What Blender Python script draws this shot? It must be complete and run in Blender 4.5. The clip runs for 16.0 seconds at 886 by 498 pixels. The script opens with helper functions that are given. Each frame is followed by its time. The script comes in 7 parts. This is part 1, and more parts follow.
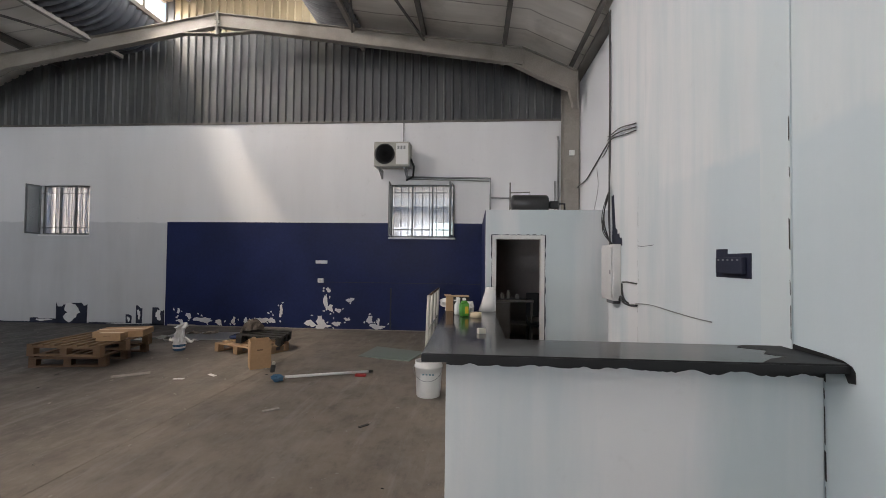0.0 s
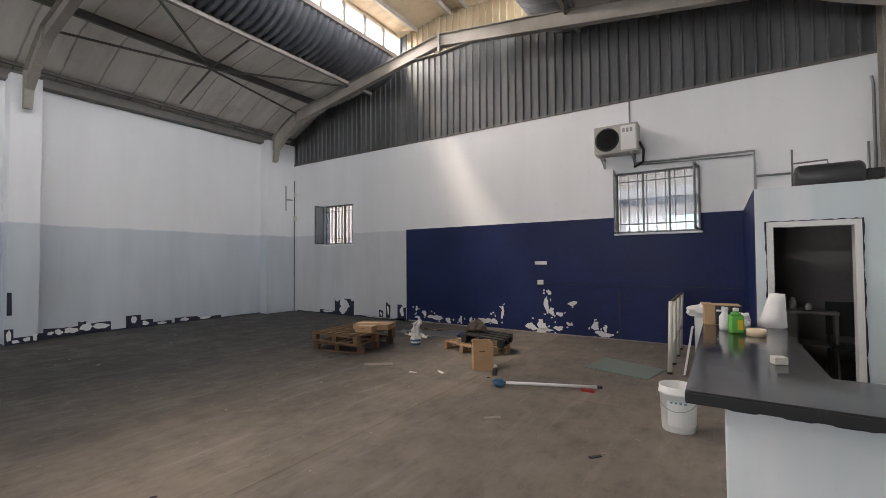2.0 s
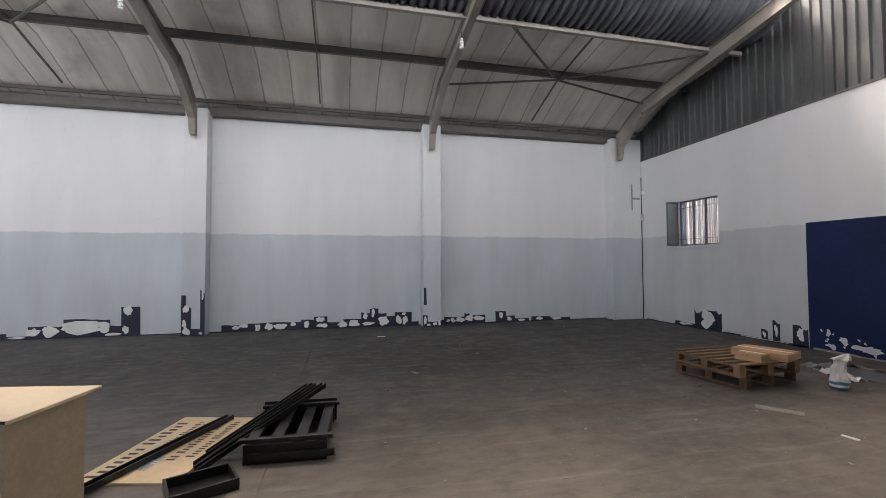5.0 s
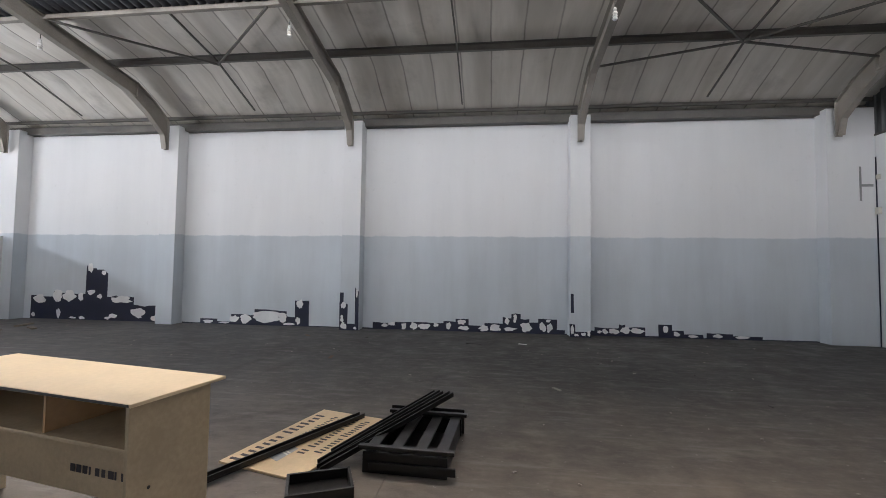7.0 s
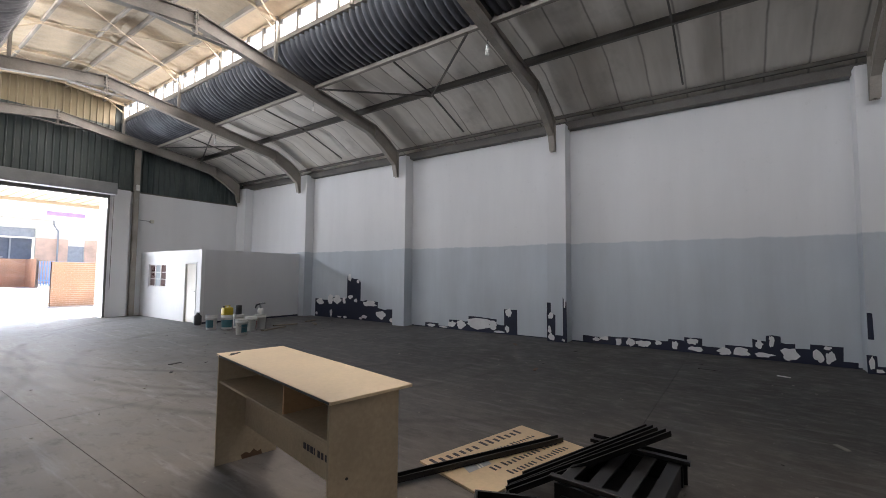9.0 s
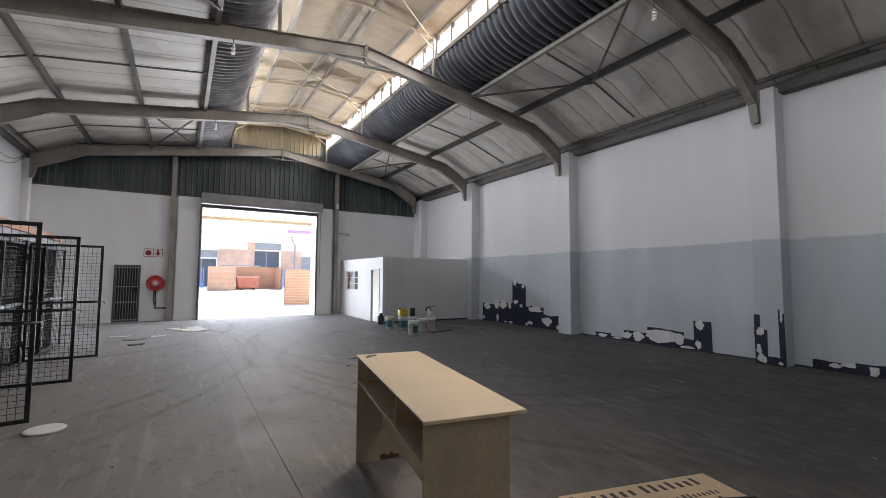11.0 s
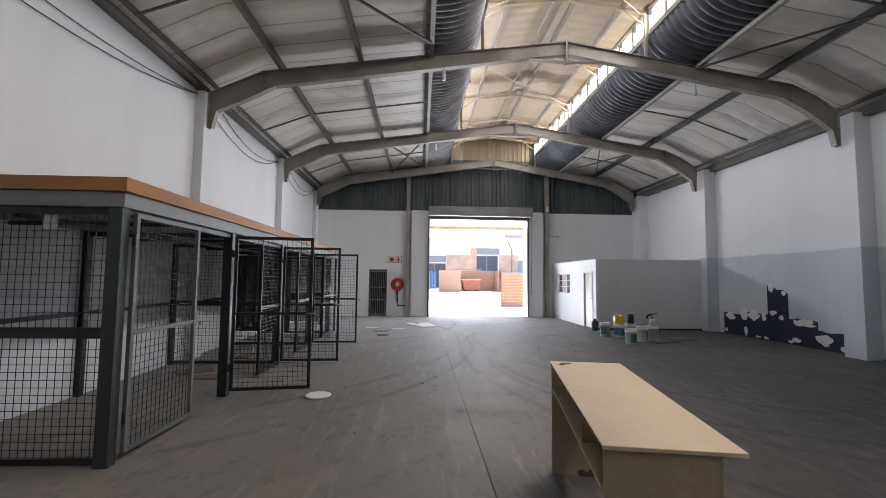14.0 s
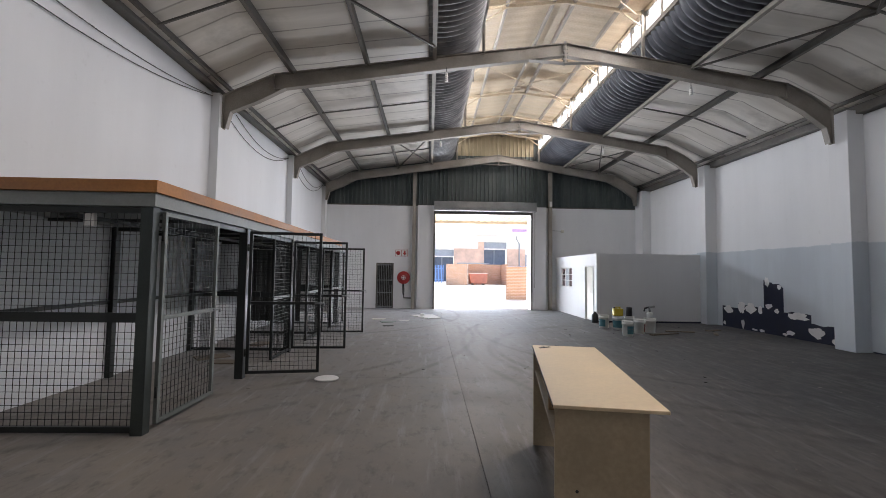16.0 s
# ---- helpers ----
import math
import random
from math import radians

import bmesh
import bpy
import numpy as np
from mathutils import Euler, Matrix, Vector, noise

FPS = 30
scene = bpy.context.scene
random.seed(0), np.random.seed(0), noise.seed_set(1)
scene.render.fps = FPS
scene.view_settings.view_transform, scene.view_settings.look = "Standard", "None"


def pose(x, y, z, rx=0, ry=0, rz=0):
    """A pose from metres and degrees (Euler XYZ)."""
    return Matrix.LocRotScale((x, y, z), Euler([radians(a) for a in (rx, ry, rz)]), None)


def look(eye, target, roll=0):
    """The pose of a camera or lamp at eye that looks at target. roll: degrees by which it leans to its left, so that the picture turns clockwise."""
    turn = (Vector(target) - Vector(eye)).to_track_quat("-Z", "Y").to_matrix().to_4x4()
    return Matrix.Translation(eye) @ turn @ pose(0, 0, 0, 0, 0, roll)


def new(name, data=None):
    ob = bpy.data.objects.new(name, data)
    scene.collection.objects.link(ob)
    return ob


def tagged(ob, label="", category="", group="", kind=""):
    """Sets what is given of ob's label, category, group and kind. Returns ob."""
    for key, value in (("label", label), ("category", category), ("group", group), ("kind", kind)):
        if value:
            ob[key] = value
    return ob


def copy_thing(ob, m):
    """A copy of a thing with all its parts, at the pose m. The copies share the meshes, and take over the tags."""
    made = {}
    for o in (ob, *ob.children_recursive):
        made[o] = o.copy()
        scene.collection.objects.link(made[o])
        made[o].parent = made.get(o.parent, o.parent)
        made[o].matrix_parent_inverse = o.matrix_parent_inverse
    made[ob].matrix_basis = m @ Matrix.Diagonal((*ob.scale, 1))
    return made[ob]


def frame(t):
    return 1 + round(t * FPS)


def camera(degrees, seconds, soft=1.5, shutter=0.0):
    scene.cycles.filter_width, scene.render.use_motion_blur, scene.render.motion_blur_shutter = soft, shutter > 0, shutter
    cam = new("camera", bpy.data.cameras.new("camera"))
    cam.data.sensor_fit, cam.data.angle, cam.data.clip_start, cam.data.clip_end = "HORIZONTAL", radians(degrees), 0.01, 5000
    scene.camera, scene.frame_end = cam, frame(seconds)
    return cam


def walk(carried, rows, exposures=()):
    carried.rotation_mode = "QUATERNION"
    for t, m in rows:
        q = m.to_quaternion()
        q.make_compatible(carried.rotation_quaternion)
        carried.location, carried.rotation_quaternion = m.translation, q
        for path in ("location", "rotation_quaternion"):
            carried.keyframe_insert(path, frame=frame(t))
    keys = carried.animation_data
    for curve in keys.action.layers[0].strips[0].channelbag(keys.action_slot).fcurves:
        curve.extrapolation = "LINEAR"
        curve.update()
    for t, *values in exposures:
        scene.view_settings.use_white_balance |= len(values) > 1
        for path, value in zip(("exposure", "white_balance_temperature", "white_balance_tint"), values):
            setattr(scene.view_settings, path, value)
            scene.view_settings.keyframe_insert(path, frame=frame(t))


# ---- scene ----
cam = camera(92.4, 16.0, soft=0.65)
PATH = [
    (0, (0.364, 0.44, 1.492), (0.219, 2.434, 1.541), 0.68),
    (0.5, (0.323, 0.579, 1.487), (-0.042, 2.545, 1.532), 0.49),
    (1, (0.271, 0.666, 1.485), (-0.333, 2.573, 1.532), 0.02),
    (1.5, (0.237, 0.772, 1.481), (-0.598, 2.588, 1.533), -0.44),
    (2, (0.212, 0.906, 1.47), (-0.881, 2.58, 1.524), -0.39),
    (2.5, (0.175, 0.955, 1.493), (-1.191, 2.416, 1.556), -0.8),
    (3, (0.066, 1.017, 1.488), (-1.463, 2.304, 1.556), -0.6),
    (3.5, (-0.07, 1.06, 1.498), (-1.766, 2.117, 1.573), -0.3),
    (4, (-0.181, 1.075, 1.523), (-1.986, 1.932, 1.599), -0.0),
    (6.3, (-0.704, 1.233, 1.496), (-2.701, 1.279, 1.584), 0.5),
    (6.5, (-0.771, 1.262, 1.48), (-2.769, 1.264, 1.573), 0.9),
    (7, (-0.856, 1.292, 1.478), (-2.841, 1.062, 1.567), 0.8),
    (7.5, (-0.899, 1.357, 1.496), (-2.821, 0.811, 1.588), 0.8),
    (8, (-0.938, 1.417, 1.494), (-2.745, 0.567, 1.593), 0.9),
    (8.5, (-1.003, 1.409, 1.49), (-2.728, 0.402, 1.596), 0.6),
    (9, (-1.137, 1.41, 1.501), (-2.772, 0.264, 1.618), 0.5),
    (9.5, (-1.207, 1.403, 1.519), (-2.719, 0.099, 1.648), 0.6),
    (10, (-1.348, 1.433, 1.514), (-2.68, -0.052, 1.647), 0.3),
    (10.2, (-1.429, 1.461, 1.504), (-2.69, -0.085, 1.637), 0.3),
    (12.3, (-1.736, 1.331, 1.505), (-2.444, -0.535, 1.641), 0.3),
    (12.5, (-1.754, 1.333, 1.508), (-2.379, -0.562, 1.645), 0.3),
    (13, (-1.814, 1.361, 1.508), (-2.191, -0.599, 1.642), 0.6),
    (13.5, (-1.842, 1.381, 1.51), (-2.054, -0.603, 1.645), 0.7),
    (14, (-1.856, 1.414, 1.51), (-1.957, -0.579, 1.648), 0.6),
    (14.5, (-1.859, 1.487, 1.503), (-1.943, -0.507, 1.641), 0.3),
    (15, (-1.866, 1.613, 1.504), (-1.948, -0.381, 1.637), 0.3),
    (15.5, (-1.885, 1.727, 1.503), (-1.963, -0.267, 1.63), 0.7),
    (16, (-1.965, 1.816, 1.499), (-2.027, -0.18, 1.607), 0.8),
]
walk(cam, [(t, look(eye, target, roll)) for t, eye, target, roll in PATH], [(0, 1.93, 6500, 11.5), (2, 2.05, 6550, 12), (4, 2.1, 6500, 12), (6.5, 2.02, 6400, 12), (7.5, 2.05, 6400, 12), (8, 1.7, 6400, 12.5), (9, 1.36, 6400, 13), (12.5, 1.2, 6350, 13), (16, 1.25, 6350, 13)])

# ---- light ----
SUN_DIR = Vector((0.47, 0.50, -1.0)).normalized()
world = bpy.data.worlds.new("sky")
scene.world = world
world.use_nodes = True
wn = world.node_tree.nodes
sky = wn.new("ShaderNodeTexSky")
sky.sky_type, sky.sun_disc = "NISHITA", False
sky.sun_elevation = math.asin(-SUN_DIR.z)
sky.sun_rotation = math.atan2(-SUN_DIR.x, -SUN_DIR.y)
wn["Background"].inputs["Strength"].default_value = 0.15
world.node_tree.links.new(sky.outputs[0], wn["Background"].inputs["Color"])
sun = new("sun", bpy.data.lights.new("sun", "SUN"))
sun.data.energy, sun.data.angle, sun.data.color = 5.0, radians(13), (1.0, 0.86, 0.70)
sun.matrix_world = look((0, 0, 0), SUN_DIR)


def area(name, eye, target, w, h, energy, color=(1, 1, 1), spread=180):
    ob = new(name, bpy.data.lights.new(name, "AREA"))
    ob.data.shape, ob.data.size, ob.data.size_y, ob.data.energy, ob.data.color = "RECTANGLE", w, h, energy, color
    ob.matrix_world = look(eye, target)
    ob.data.spread = radians(spread)
    return ob


# sky light in the clerestory openings and in the roller door's opening
GLASS_W, GLASS_E, GLASS_LO, GLASS_HI = -6.45, -2.95, 6.58, 7.04
area("clerestory_skylight", (GLASS_W - 0.06, -3.2, 6.81), (GLASS_W + 1, -3.2, 5.9), 24.4, 0.44, 310, (1.0, 0.93, 0.90), 145)
area("clerestory_skylight", (GLASS_E + 0.06, -3.2, 6.81), (GLASS_E - 1, -3.2, 6.4), 24.4, 0.44, 145, (0.955, 0.97, 1.0), 145)
area("door_skylight", (-4.12, -15.72, 3.74), (-4.12, -11.0, 1.6), 3.8, 0.26, 75, (0.80, 0.89, 1.0))
# light thrown up from the sunlit yard just outside the sill
area("door_skylight", (-4.12, -16.7, -0.02), (-4.12, -16.2, 1.2), 3.8, 1.3, 380, (0.90, 0.95, 1.0))


# ---- materials ----
class Nodes:
    """A short hand for building one node material."""

    def __init__(self, name, rough=0.6, metal=0.0):
        self.m = bpy.data.materials.new(name)
        self.m.use_nodes = True
        self.t = self.m.node_tree
        self.b = self.t.nodes["Principled BSDF"]
        self.b.inputs["Roughness"].default_value, self.b.inputs["Metallic"].default_value = rough, metal
        self.pos = self.t.nodes.new("ShaderNodeNewGeometry").outputs["Position"]

    def put(self, socket, value):
        if isinstance(value, (int, float, tuple)):
            socket.default_value = (*value, 1) if isinstance(value, tuple) and len(value) == 3 and socket.type == "RGBA" else value
        else:
            self.t.links.new(value, socket)

    def scaled(self, s):
        n = self.t.nodes.new("ShaderNodeVectorMath")
        n.operation = "MULTIPLY"
        self.put(n.inputs[0], self.pos)
        n.inputs[1].default_value = s
        return n.outputs[0]

    def noise(self, scale, detail=4, rough=0.6, stretch=(1, 1, 1)):
        n = self.t.nodes.new("ShaderNodeTexNoise")
        self.put(n.inputs["Vector"], self.scaled(stretch))
        n.inputs["Scale"].default_value, n.inputs["Detail"].default_value, n.inputs["Roughness"].default_value = scale, detail, rough
        return n.outputs["Fac"]

    def ramp(self, v, a, b, lo=0.0, hi=1.0):
        n = self.t.nodes.new("ShaderNodeMapRange")
        self.put(n.inputs["Value"], v)
        for k, x in zip(("From Min", "From Max", "To Min", "To Max"), (a, b, lo, hi)):
            n.inputs[k].default_value = x
        return n.outputs[0]

    def math(self, op, a, b=0.0):
        n = self.t.nodes.new("ShaderNodeMath")
        n.operation = op
        self.put(n.inputs[0], a), self.put(n.inputs[1], b)
        return n.outputs[0]

    def mix(self, f, a, b):
        n = self.t.nodes.new("ShaderNodeMix")
        n.data_type = "RGBA"
        self.put(n.inputs["Factor"], f), self.put(n.inputs["A"], a), self.put(n.inputs["B"], b)
        return n.outputs["Result"]

    def axis(self, k):
        n = self.t.nodes.new("ShaderNodeSeparateXYZ")
        self.put(n.inputs[0], self.pos)
        return n.outputs[k]

    def random(self):
        return self.t.nodes.new("ShaderNodeObjectInfo").outputs["Random"]

    def color(self, c):
        self.put(self.b.inputs["Base Color"], c)
        return self

    def rough(self, r):
        self.put(self.b.inputs["Roughness"], r)
        return self

    def bump(self, h, strength=0.2, distance=0.01):
        n = self.t.nodes.new("ShaderNodeBump")
        n.inputs["Strength"].default_value, n.inputs["Distance"].default_value = strength, distance
        self.put(n.inputs["Height"], h)
        self.put(self.b.inputs["Normal"], n.outputs[0])
        return self


def plain(name, c, rough=0.6, metal=0.0, var=0.18, scale=9.0, bump=0.12):
    """A worn surface of one colour: two scales of variation and a fine relief."""
    k = Nodes(name, rough, metal)
    dark = tuple(v * (1 - var) for v in c)
    light = tuple(min(1, v * (1 + 0.6 * var)) for v in c)
    big = k.noise(scale * 0.25, 3)
    fine = k.noise(scale * 6, 4)
    f = k.math("ADD", k.math("MULTIPLY", big, 0.65), k.math("MULTIPLY", fine, 0.35))
    k.color(k.mix(k.ramp(f, 0.35, 0.65), dark, light))
    k.rough(k.ramp(big, 0.3, 0.7, max(0.05, rough - 0.08), min(1, rough + 0.08)))
    return k.bump(fine, bump, 0.004).m


def wall_paint(name, upper, lower=None, split=2.22, coat=0.55):
    k = Nodes(name, coat)
    streak = k.noise(1.6, 4, 0.6, (1, 1, 0.12))
    cloud = k.noise(0.5, 3)
    fine = k.noise(38, 5)
    z = k.axis(2)

    def tone(c, amount):
        d = tuple(v * (1 - amount) for v in c)
        return k.mix(k.ramp(k.math("ADD", k.math("MULTIPLY", streak, 0.6), k.math("MULTIPLY", cloud, 0.4)), 0.38, 0.62), d, c)

    col = tone(upper, 0.07)
    if lower:
        edge = k.math("ADD", z, k.math("MULTIPLY", k.math("SUBTRACT", k.noise(3.0, 5), 0.5), 0.10))
        col = k.mix(k.ramp(edge, split - 0.015, split + 0.015), tone(lower, 0.16), col)
    scuff = k.ramp(k.noise(5.5, 6, 0.7), 0.62, 0.72)
    grime = k.math("MULTIPLY", scuff, 0.16)
    k.color(k.mix(grime, col, (0.36, 0.36, 0.35)))
    return k.bump(fine, 0.22, 0.006).m


WHITE = (0.74, 0.745, 0.755)
PALE = (0.535, 0.58, 0.625)
NAVY = (0.010, 0.018, 0.078)
M_WALL_W = wall_paint("white_and_pale_grey_paint", WHITE, PALE)
M_WALL_N = wall_paint("white_and_grey_plaster_paint", WHITE, (0.60, 0.61, 0.63))


def patchy_paint(name, lower_coat=False):
    """Thin white paint rolled over pale blue-grey, in upright bands; a bluer lower coat shows on some stretches."""
    k = Nodes(name, 0.5)
    band = k.noise(1.15, 3, 0.5, (1, 1, 0.07))
    roll = k.noise(4.2, 4, 0.6, (1, 1, 0.10))
    cloud = k.noise(0.45, 3)
    fine = k.noise(38, 5)
    f = k.math("ADD", k.math("ADD", k.math("MULTIPLY", band, 0.55), k.math("MULTIPLY", roll, 0.25)), k.math("MULTIPLY", cloud, 0.2))
    c = k.mix(k.ramp(f, 0.43, 0.57), (0.545, 0.615, 0.637), (0.715, 0.725, 0.732))
    c = k.mix(k.math("MULTIPLY", k.ramp(roll, 0.60, 0.72), 0.5), c, (0.55, 0.60, 0.62))
    c = k.mix(k.math("MULTIPLY", k.ramp(k.noise(6.5, 6, 0.7), 0.62, 0.72), 0.10), c, (0.36, 0.36, 0.35))
    if lower_coat:
        wander = k.math("MULTIPLY", k.math("SUBTRACT", k.noise(2.2, 4), 0.5), 0.16)
        y, z = k.axis(1), k.math("ADD", k.axis(2), wander)
        below = k.ramp(z, 2.27, 2.19)
        near_bay = k.ramp(y, 3.05, 3.03)
        far_bay = k.math("MULTIPLY", k.ramp(y, 3.29, 3.31), k.ramp(k.math("ADD", y, wander), 4.0, 3.86, 0.35, 1))
        far_bay = k.math("MULTIPLY", far_bay, k.ramp(y, 4.95, 4.75))
        c = k.mix(k.math("MULTIPLY", k.math("MULTIPLY", below, k.math("MAXIMUM", near_bay, far_bay)), 0.75), c, (0.50, 0.585, 0.625))
    k.color(c)
    return k.bump(fine, 0.16, 0.005).m


M_WALL_E = patchy_paint("patchy_white_paint")
M_WALL_EAST = patchy_paint("patchy_white_paint_over_blue", True)
M_BOX_PAINT = plain("old_white_box_paint", (0.60, 0.60, 0.585), 0.45, 0, 0.12)
M_WALL_LONG = wall_paint("cool_white_paint", (0.68, 0.70, 0.72))
M_WALL = wall_paint("white_paint", WHITE)
M_OFFICE = wall_paint("grey_partition_paint", (0.66, 0.665, 0.68))
M_NAVY = plain("navy_wall_paint", NAVY, 0.5, 0, 0.3, 3.0, 0.10)
M_NAVY.node_tree.nodes["Principled BSDF"].inputs["Specular IOR Level"].default_value = 0.25
M_PRIMER = plain("bare_dark_primer", (0.012, 0.016, 0.038), 0.6, 0, 0.3, 12, 0.3)
M_FILLER = plain("white_filler", (0.70, 0.70, 0.70), 0.8, 0, 0.12, 14, 0.3)
M_BLACK_EDGE = plain("black_paint_edge", (0.007, 0.0075, 0.009), 0.6, 0, 0.3, 10)


def floor_material():
    k = Nodes("worn_concrete_floor", 0.5)
    big = k.noise(0.35, 5, 0.6)
    mid = k.noise(1.9, 6, 0.65)
    fine = k.noise(46, 5, 0.7)
    drag = k.noise(2.2, 5, 0.7, (1.0, 0.22, 1))
    x, y = k.axis(0), k.axis(1)
    # light put into the colour: brown eastern bays paler, western concrete darker
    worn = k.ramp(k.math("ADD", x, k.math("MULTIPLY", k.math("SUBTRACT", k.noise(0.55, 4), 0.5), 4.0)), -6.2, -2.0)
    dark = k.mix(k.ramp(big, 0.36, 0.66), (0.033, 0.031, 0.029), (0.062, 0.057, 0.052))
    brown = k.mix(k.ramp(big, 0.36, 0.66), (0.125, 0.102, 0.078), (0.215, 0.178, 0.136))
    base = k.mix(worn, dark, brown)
    base = k.mix(k.math("MULTIPLY", k.ramp(mid, 0.45, 0.75), 0.45), base, (0.055, 0.050, 0.047))
    base = k.mix(k.math("MULTIPLY", k.ramp(drag, 0.56, 0.74), k.ramp(worn, 0, 1, 0.2, 0.5)), base, (0.235, 0.215, 0.192))
    # pale dust near the roller door, made paler to hold the door's light
    dust_and_light = k.math("MULTIPLY", k.ramp(y, 1.5, -13.5, 0.05, 0.95), k.ramp(x, -8.0, -3.5, 0.22, 1))
    dust = k.math("MULTIPLY", dust_and_light, k.ramp(mid, 0.25, 0.6, 0.4, 1))
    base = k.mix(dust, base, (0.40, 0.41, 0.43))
    scratch = k.math("MULTIPLY", k.ramp(k.noise(8.0, 5, 0.7, (1, 0.10, 1)), 0.54, 0.68), k.ramp(dust_and_light, 0, 0.8, 0.10, 0.55))
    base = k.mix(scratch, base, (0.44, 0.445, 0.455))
    # curved rubber marks
    for cx, cy, r in ((-7.4, -6.4, 4.1), (-7.65, -6.2, 4.5), (2.4, -13.2, 5.4), (-9.6, -9.0, 6.4), (4.6, -9.6, 7.4), (4.9, -9.0, 7.95), (-12.0, -7.0, 9.3)):
        dx, dy = k.math("SUBTRACT", k.axis(0), cx), k.math("SUBTRACT", y, cy)
        dist = k.math("SQRT", k.math("ADD", k.math("MULTIPLY", dx, dx), k.math("MULTIPLY", dy, dy)))
        line = k.math("ABSOLUTE", k.math("SUBTRACT", dist, r))
        mark = k.math("MULTIPLY", k.ramp(line, 0.02, 0.09, 0.32, 0), k.ramp(k.noise(0.7, 3), 0.38, 0.52))
        base = k.mix(mark, base, (0.035, 0.033, 0.032))
    swirl = k.noise(7.5, 7, 0.75, (1, 0.5, 1))
    base = k.mix(k.math("MULTIPLY", k.ramp(swirl, 0.5, 0.68), 0.42), base, (0.21, 0.195, 0.175))
    base = k.mix(k.math("MULTIPLY", k.ramp(swirl, 0.48, 0.34), 0.38), base, (0.050, 0.046, 0.043))
    speck = k.math("MULTIPLY", k.ramp(k.noise(20, 2), 0.70, 0.74), 0.5)
    base = k.mix(speck, base, (0.30, 0.29, 0.27))
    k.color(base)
    k.rough(k.ramp(mid, 0.3, 0.7, 0.52, 0.78))
    k.b.inputs["Specular IOR Level"].default_value = 0.3
    return k.bump(k.math("ADD", fine, k.math("MULTIPLY", mid, 1.5)), 0.18, 0.006).m


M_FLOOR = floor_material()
M_JOINT = plain("joint_filler", (0.055, 0.05, 0.045), 0.9, 0, 0.3)


def roof_material():
    k = Nodes("dusty_roof_lining", 0.55)
    lap = k.noise(1.1, 4, 0.6, (0.25, 1.6, 0.25))
    blot = k.noise(0.8, 5, 0.65)
    fine = k.noise(30, 5)
    c = k.mix(k.ramp(lap, 0.35, 0.68), (0.55, 0.515, 0.46), (0.78, 0.745, 0.69))
    c = k.mix(k.math("MULTIPLY", k.ramp(blot, 0.55, 0.75), 0.55), c, (0.26, 0.24, 0.21))
    wob = k.math("MULTIPLY", k.noise(1.3, 3), 0.10)
    seam = k.math("FRACT", k.math("ADD", k.math("DIVIDE", k.axis(1), 0.62), wob))
    lapline = k.math("MULTIPLY", k.ramp(k.math("ABSOLUTE", k.math("SUBTRACT", seam, 0.05)), 0.008, 0.040, 0.8, 0), k.ramp(blot, 0.3, 0.6, 0.5, 1))
    c = k.mix(lapline, c, (0.16, 0.145, 0.125))
    k.color(c)
    return k.bump(fine, 0.15, 0.006).m


def cladding_material(name, a, b):
    k = Nodes(name, 0.42, 0.35)
    streak = k.noise(2.4, 4, 0.6, (1, 1, 0.15))
    k.color(k.mix(k.ramp(streak, 0.35, 0.65), a, b))
    k.rough(k.ramp(k.noise(7, 4), 0.3, 0.7, 0.38, 0.62))
    return k.bump(k.noise(40, 3), 0.08, 0.004).m


M_ROOF = roof_material()
# tan in place of the lantern's warm light on the gable sheeting
M_LANTERN_END = cladding_material("lantern_lit_rib_sheet", (0.27, 0.225, 0.15), (0.37, 0.31, 0.21))
M_LANTERN = plain("yellowed_sheet", (0.52, 0.43, 0.31), 0.5, 0.1, 0.22, 4)
M_CLAD = cladding_material("grey_box_rib_sheet", (0.082, 0.086, 0.088), (0.145, 0.148, 0.148))
M_CLAD_S = cladding_material("green_grey_box_rib_sheet", (0.060, 0.075, 0.074), (0.105, 0.122, 0.120))
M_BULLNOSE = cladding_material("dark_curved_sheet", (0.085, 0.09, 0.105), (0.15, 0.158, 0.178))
# east sheet's paler grey holds the light bounced up from the floor
M_BULLNOSE_E = cladding_material("lit_curved_sheet", (0.14, 0.14, 0.147), (0.25, 0.25, 0.25))
M_STEEL = plain("grey_steel_paint", (0.30, 0.274, 0.24), 0.5, 0.1, 0.28, 7)
M_PURLIN = plain("dark_purlin_steel", (0.135, 0.125, 0.113), 0.55, 0.15, 0.3, 7)
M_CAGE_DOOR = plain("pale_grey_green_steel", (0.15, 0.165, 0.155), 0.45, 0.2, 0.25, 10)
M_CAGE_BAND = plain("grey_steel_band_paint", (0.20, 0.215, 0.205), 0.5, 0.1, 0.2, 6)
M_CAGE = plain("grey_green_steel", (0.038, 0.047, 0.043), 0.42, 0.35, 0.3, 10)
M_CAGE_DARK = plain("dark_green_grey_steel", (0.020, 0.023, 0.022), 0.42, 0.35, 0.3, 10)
M_WINDOW = plain("dull_grey_window_steel", (0.14, 0.145, 0.145), 0.45, 0.4, 0.25, 9)
M_SACK = plain("dark_grey_brown_sacking", (0.075, 0.06, 0.05), 0.9, 0, 0.3, 16)
M_STONE = plain("grey_brown_sacking", (0.20, 0.165, 0.13), 0.85, 0, 0.25, 10)
M_CHIP = plain("dull_plaster_chips", (0.30, 0.28, 0.25), 0.9, 0, 0.3, 20)
M_GALV = plain("galvanised_steel", (0.30, 0.31, 0.31), 0.4, 0.7, 0.2, 9)
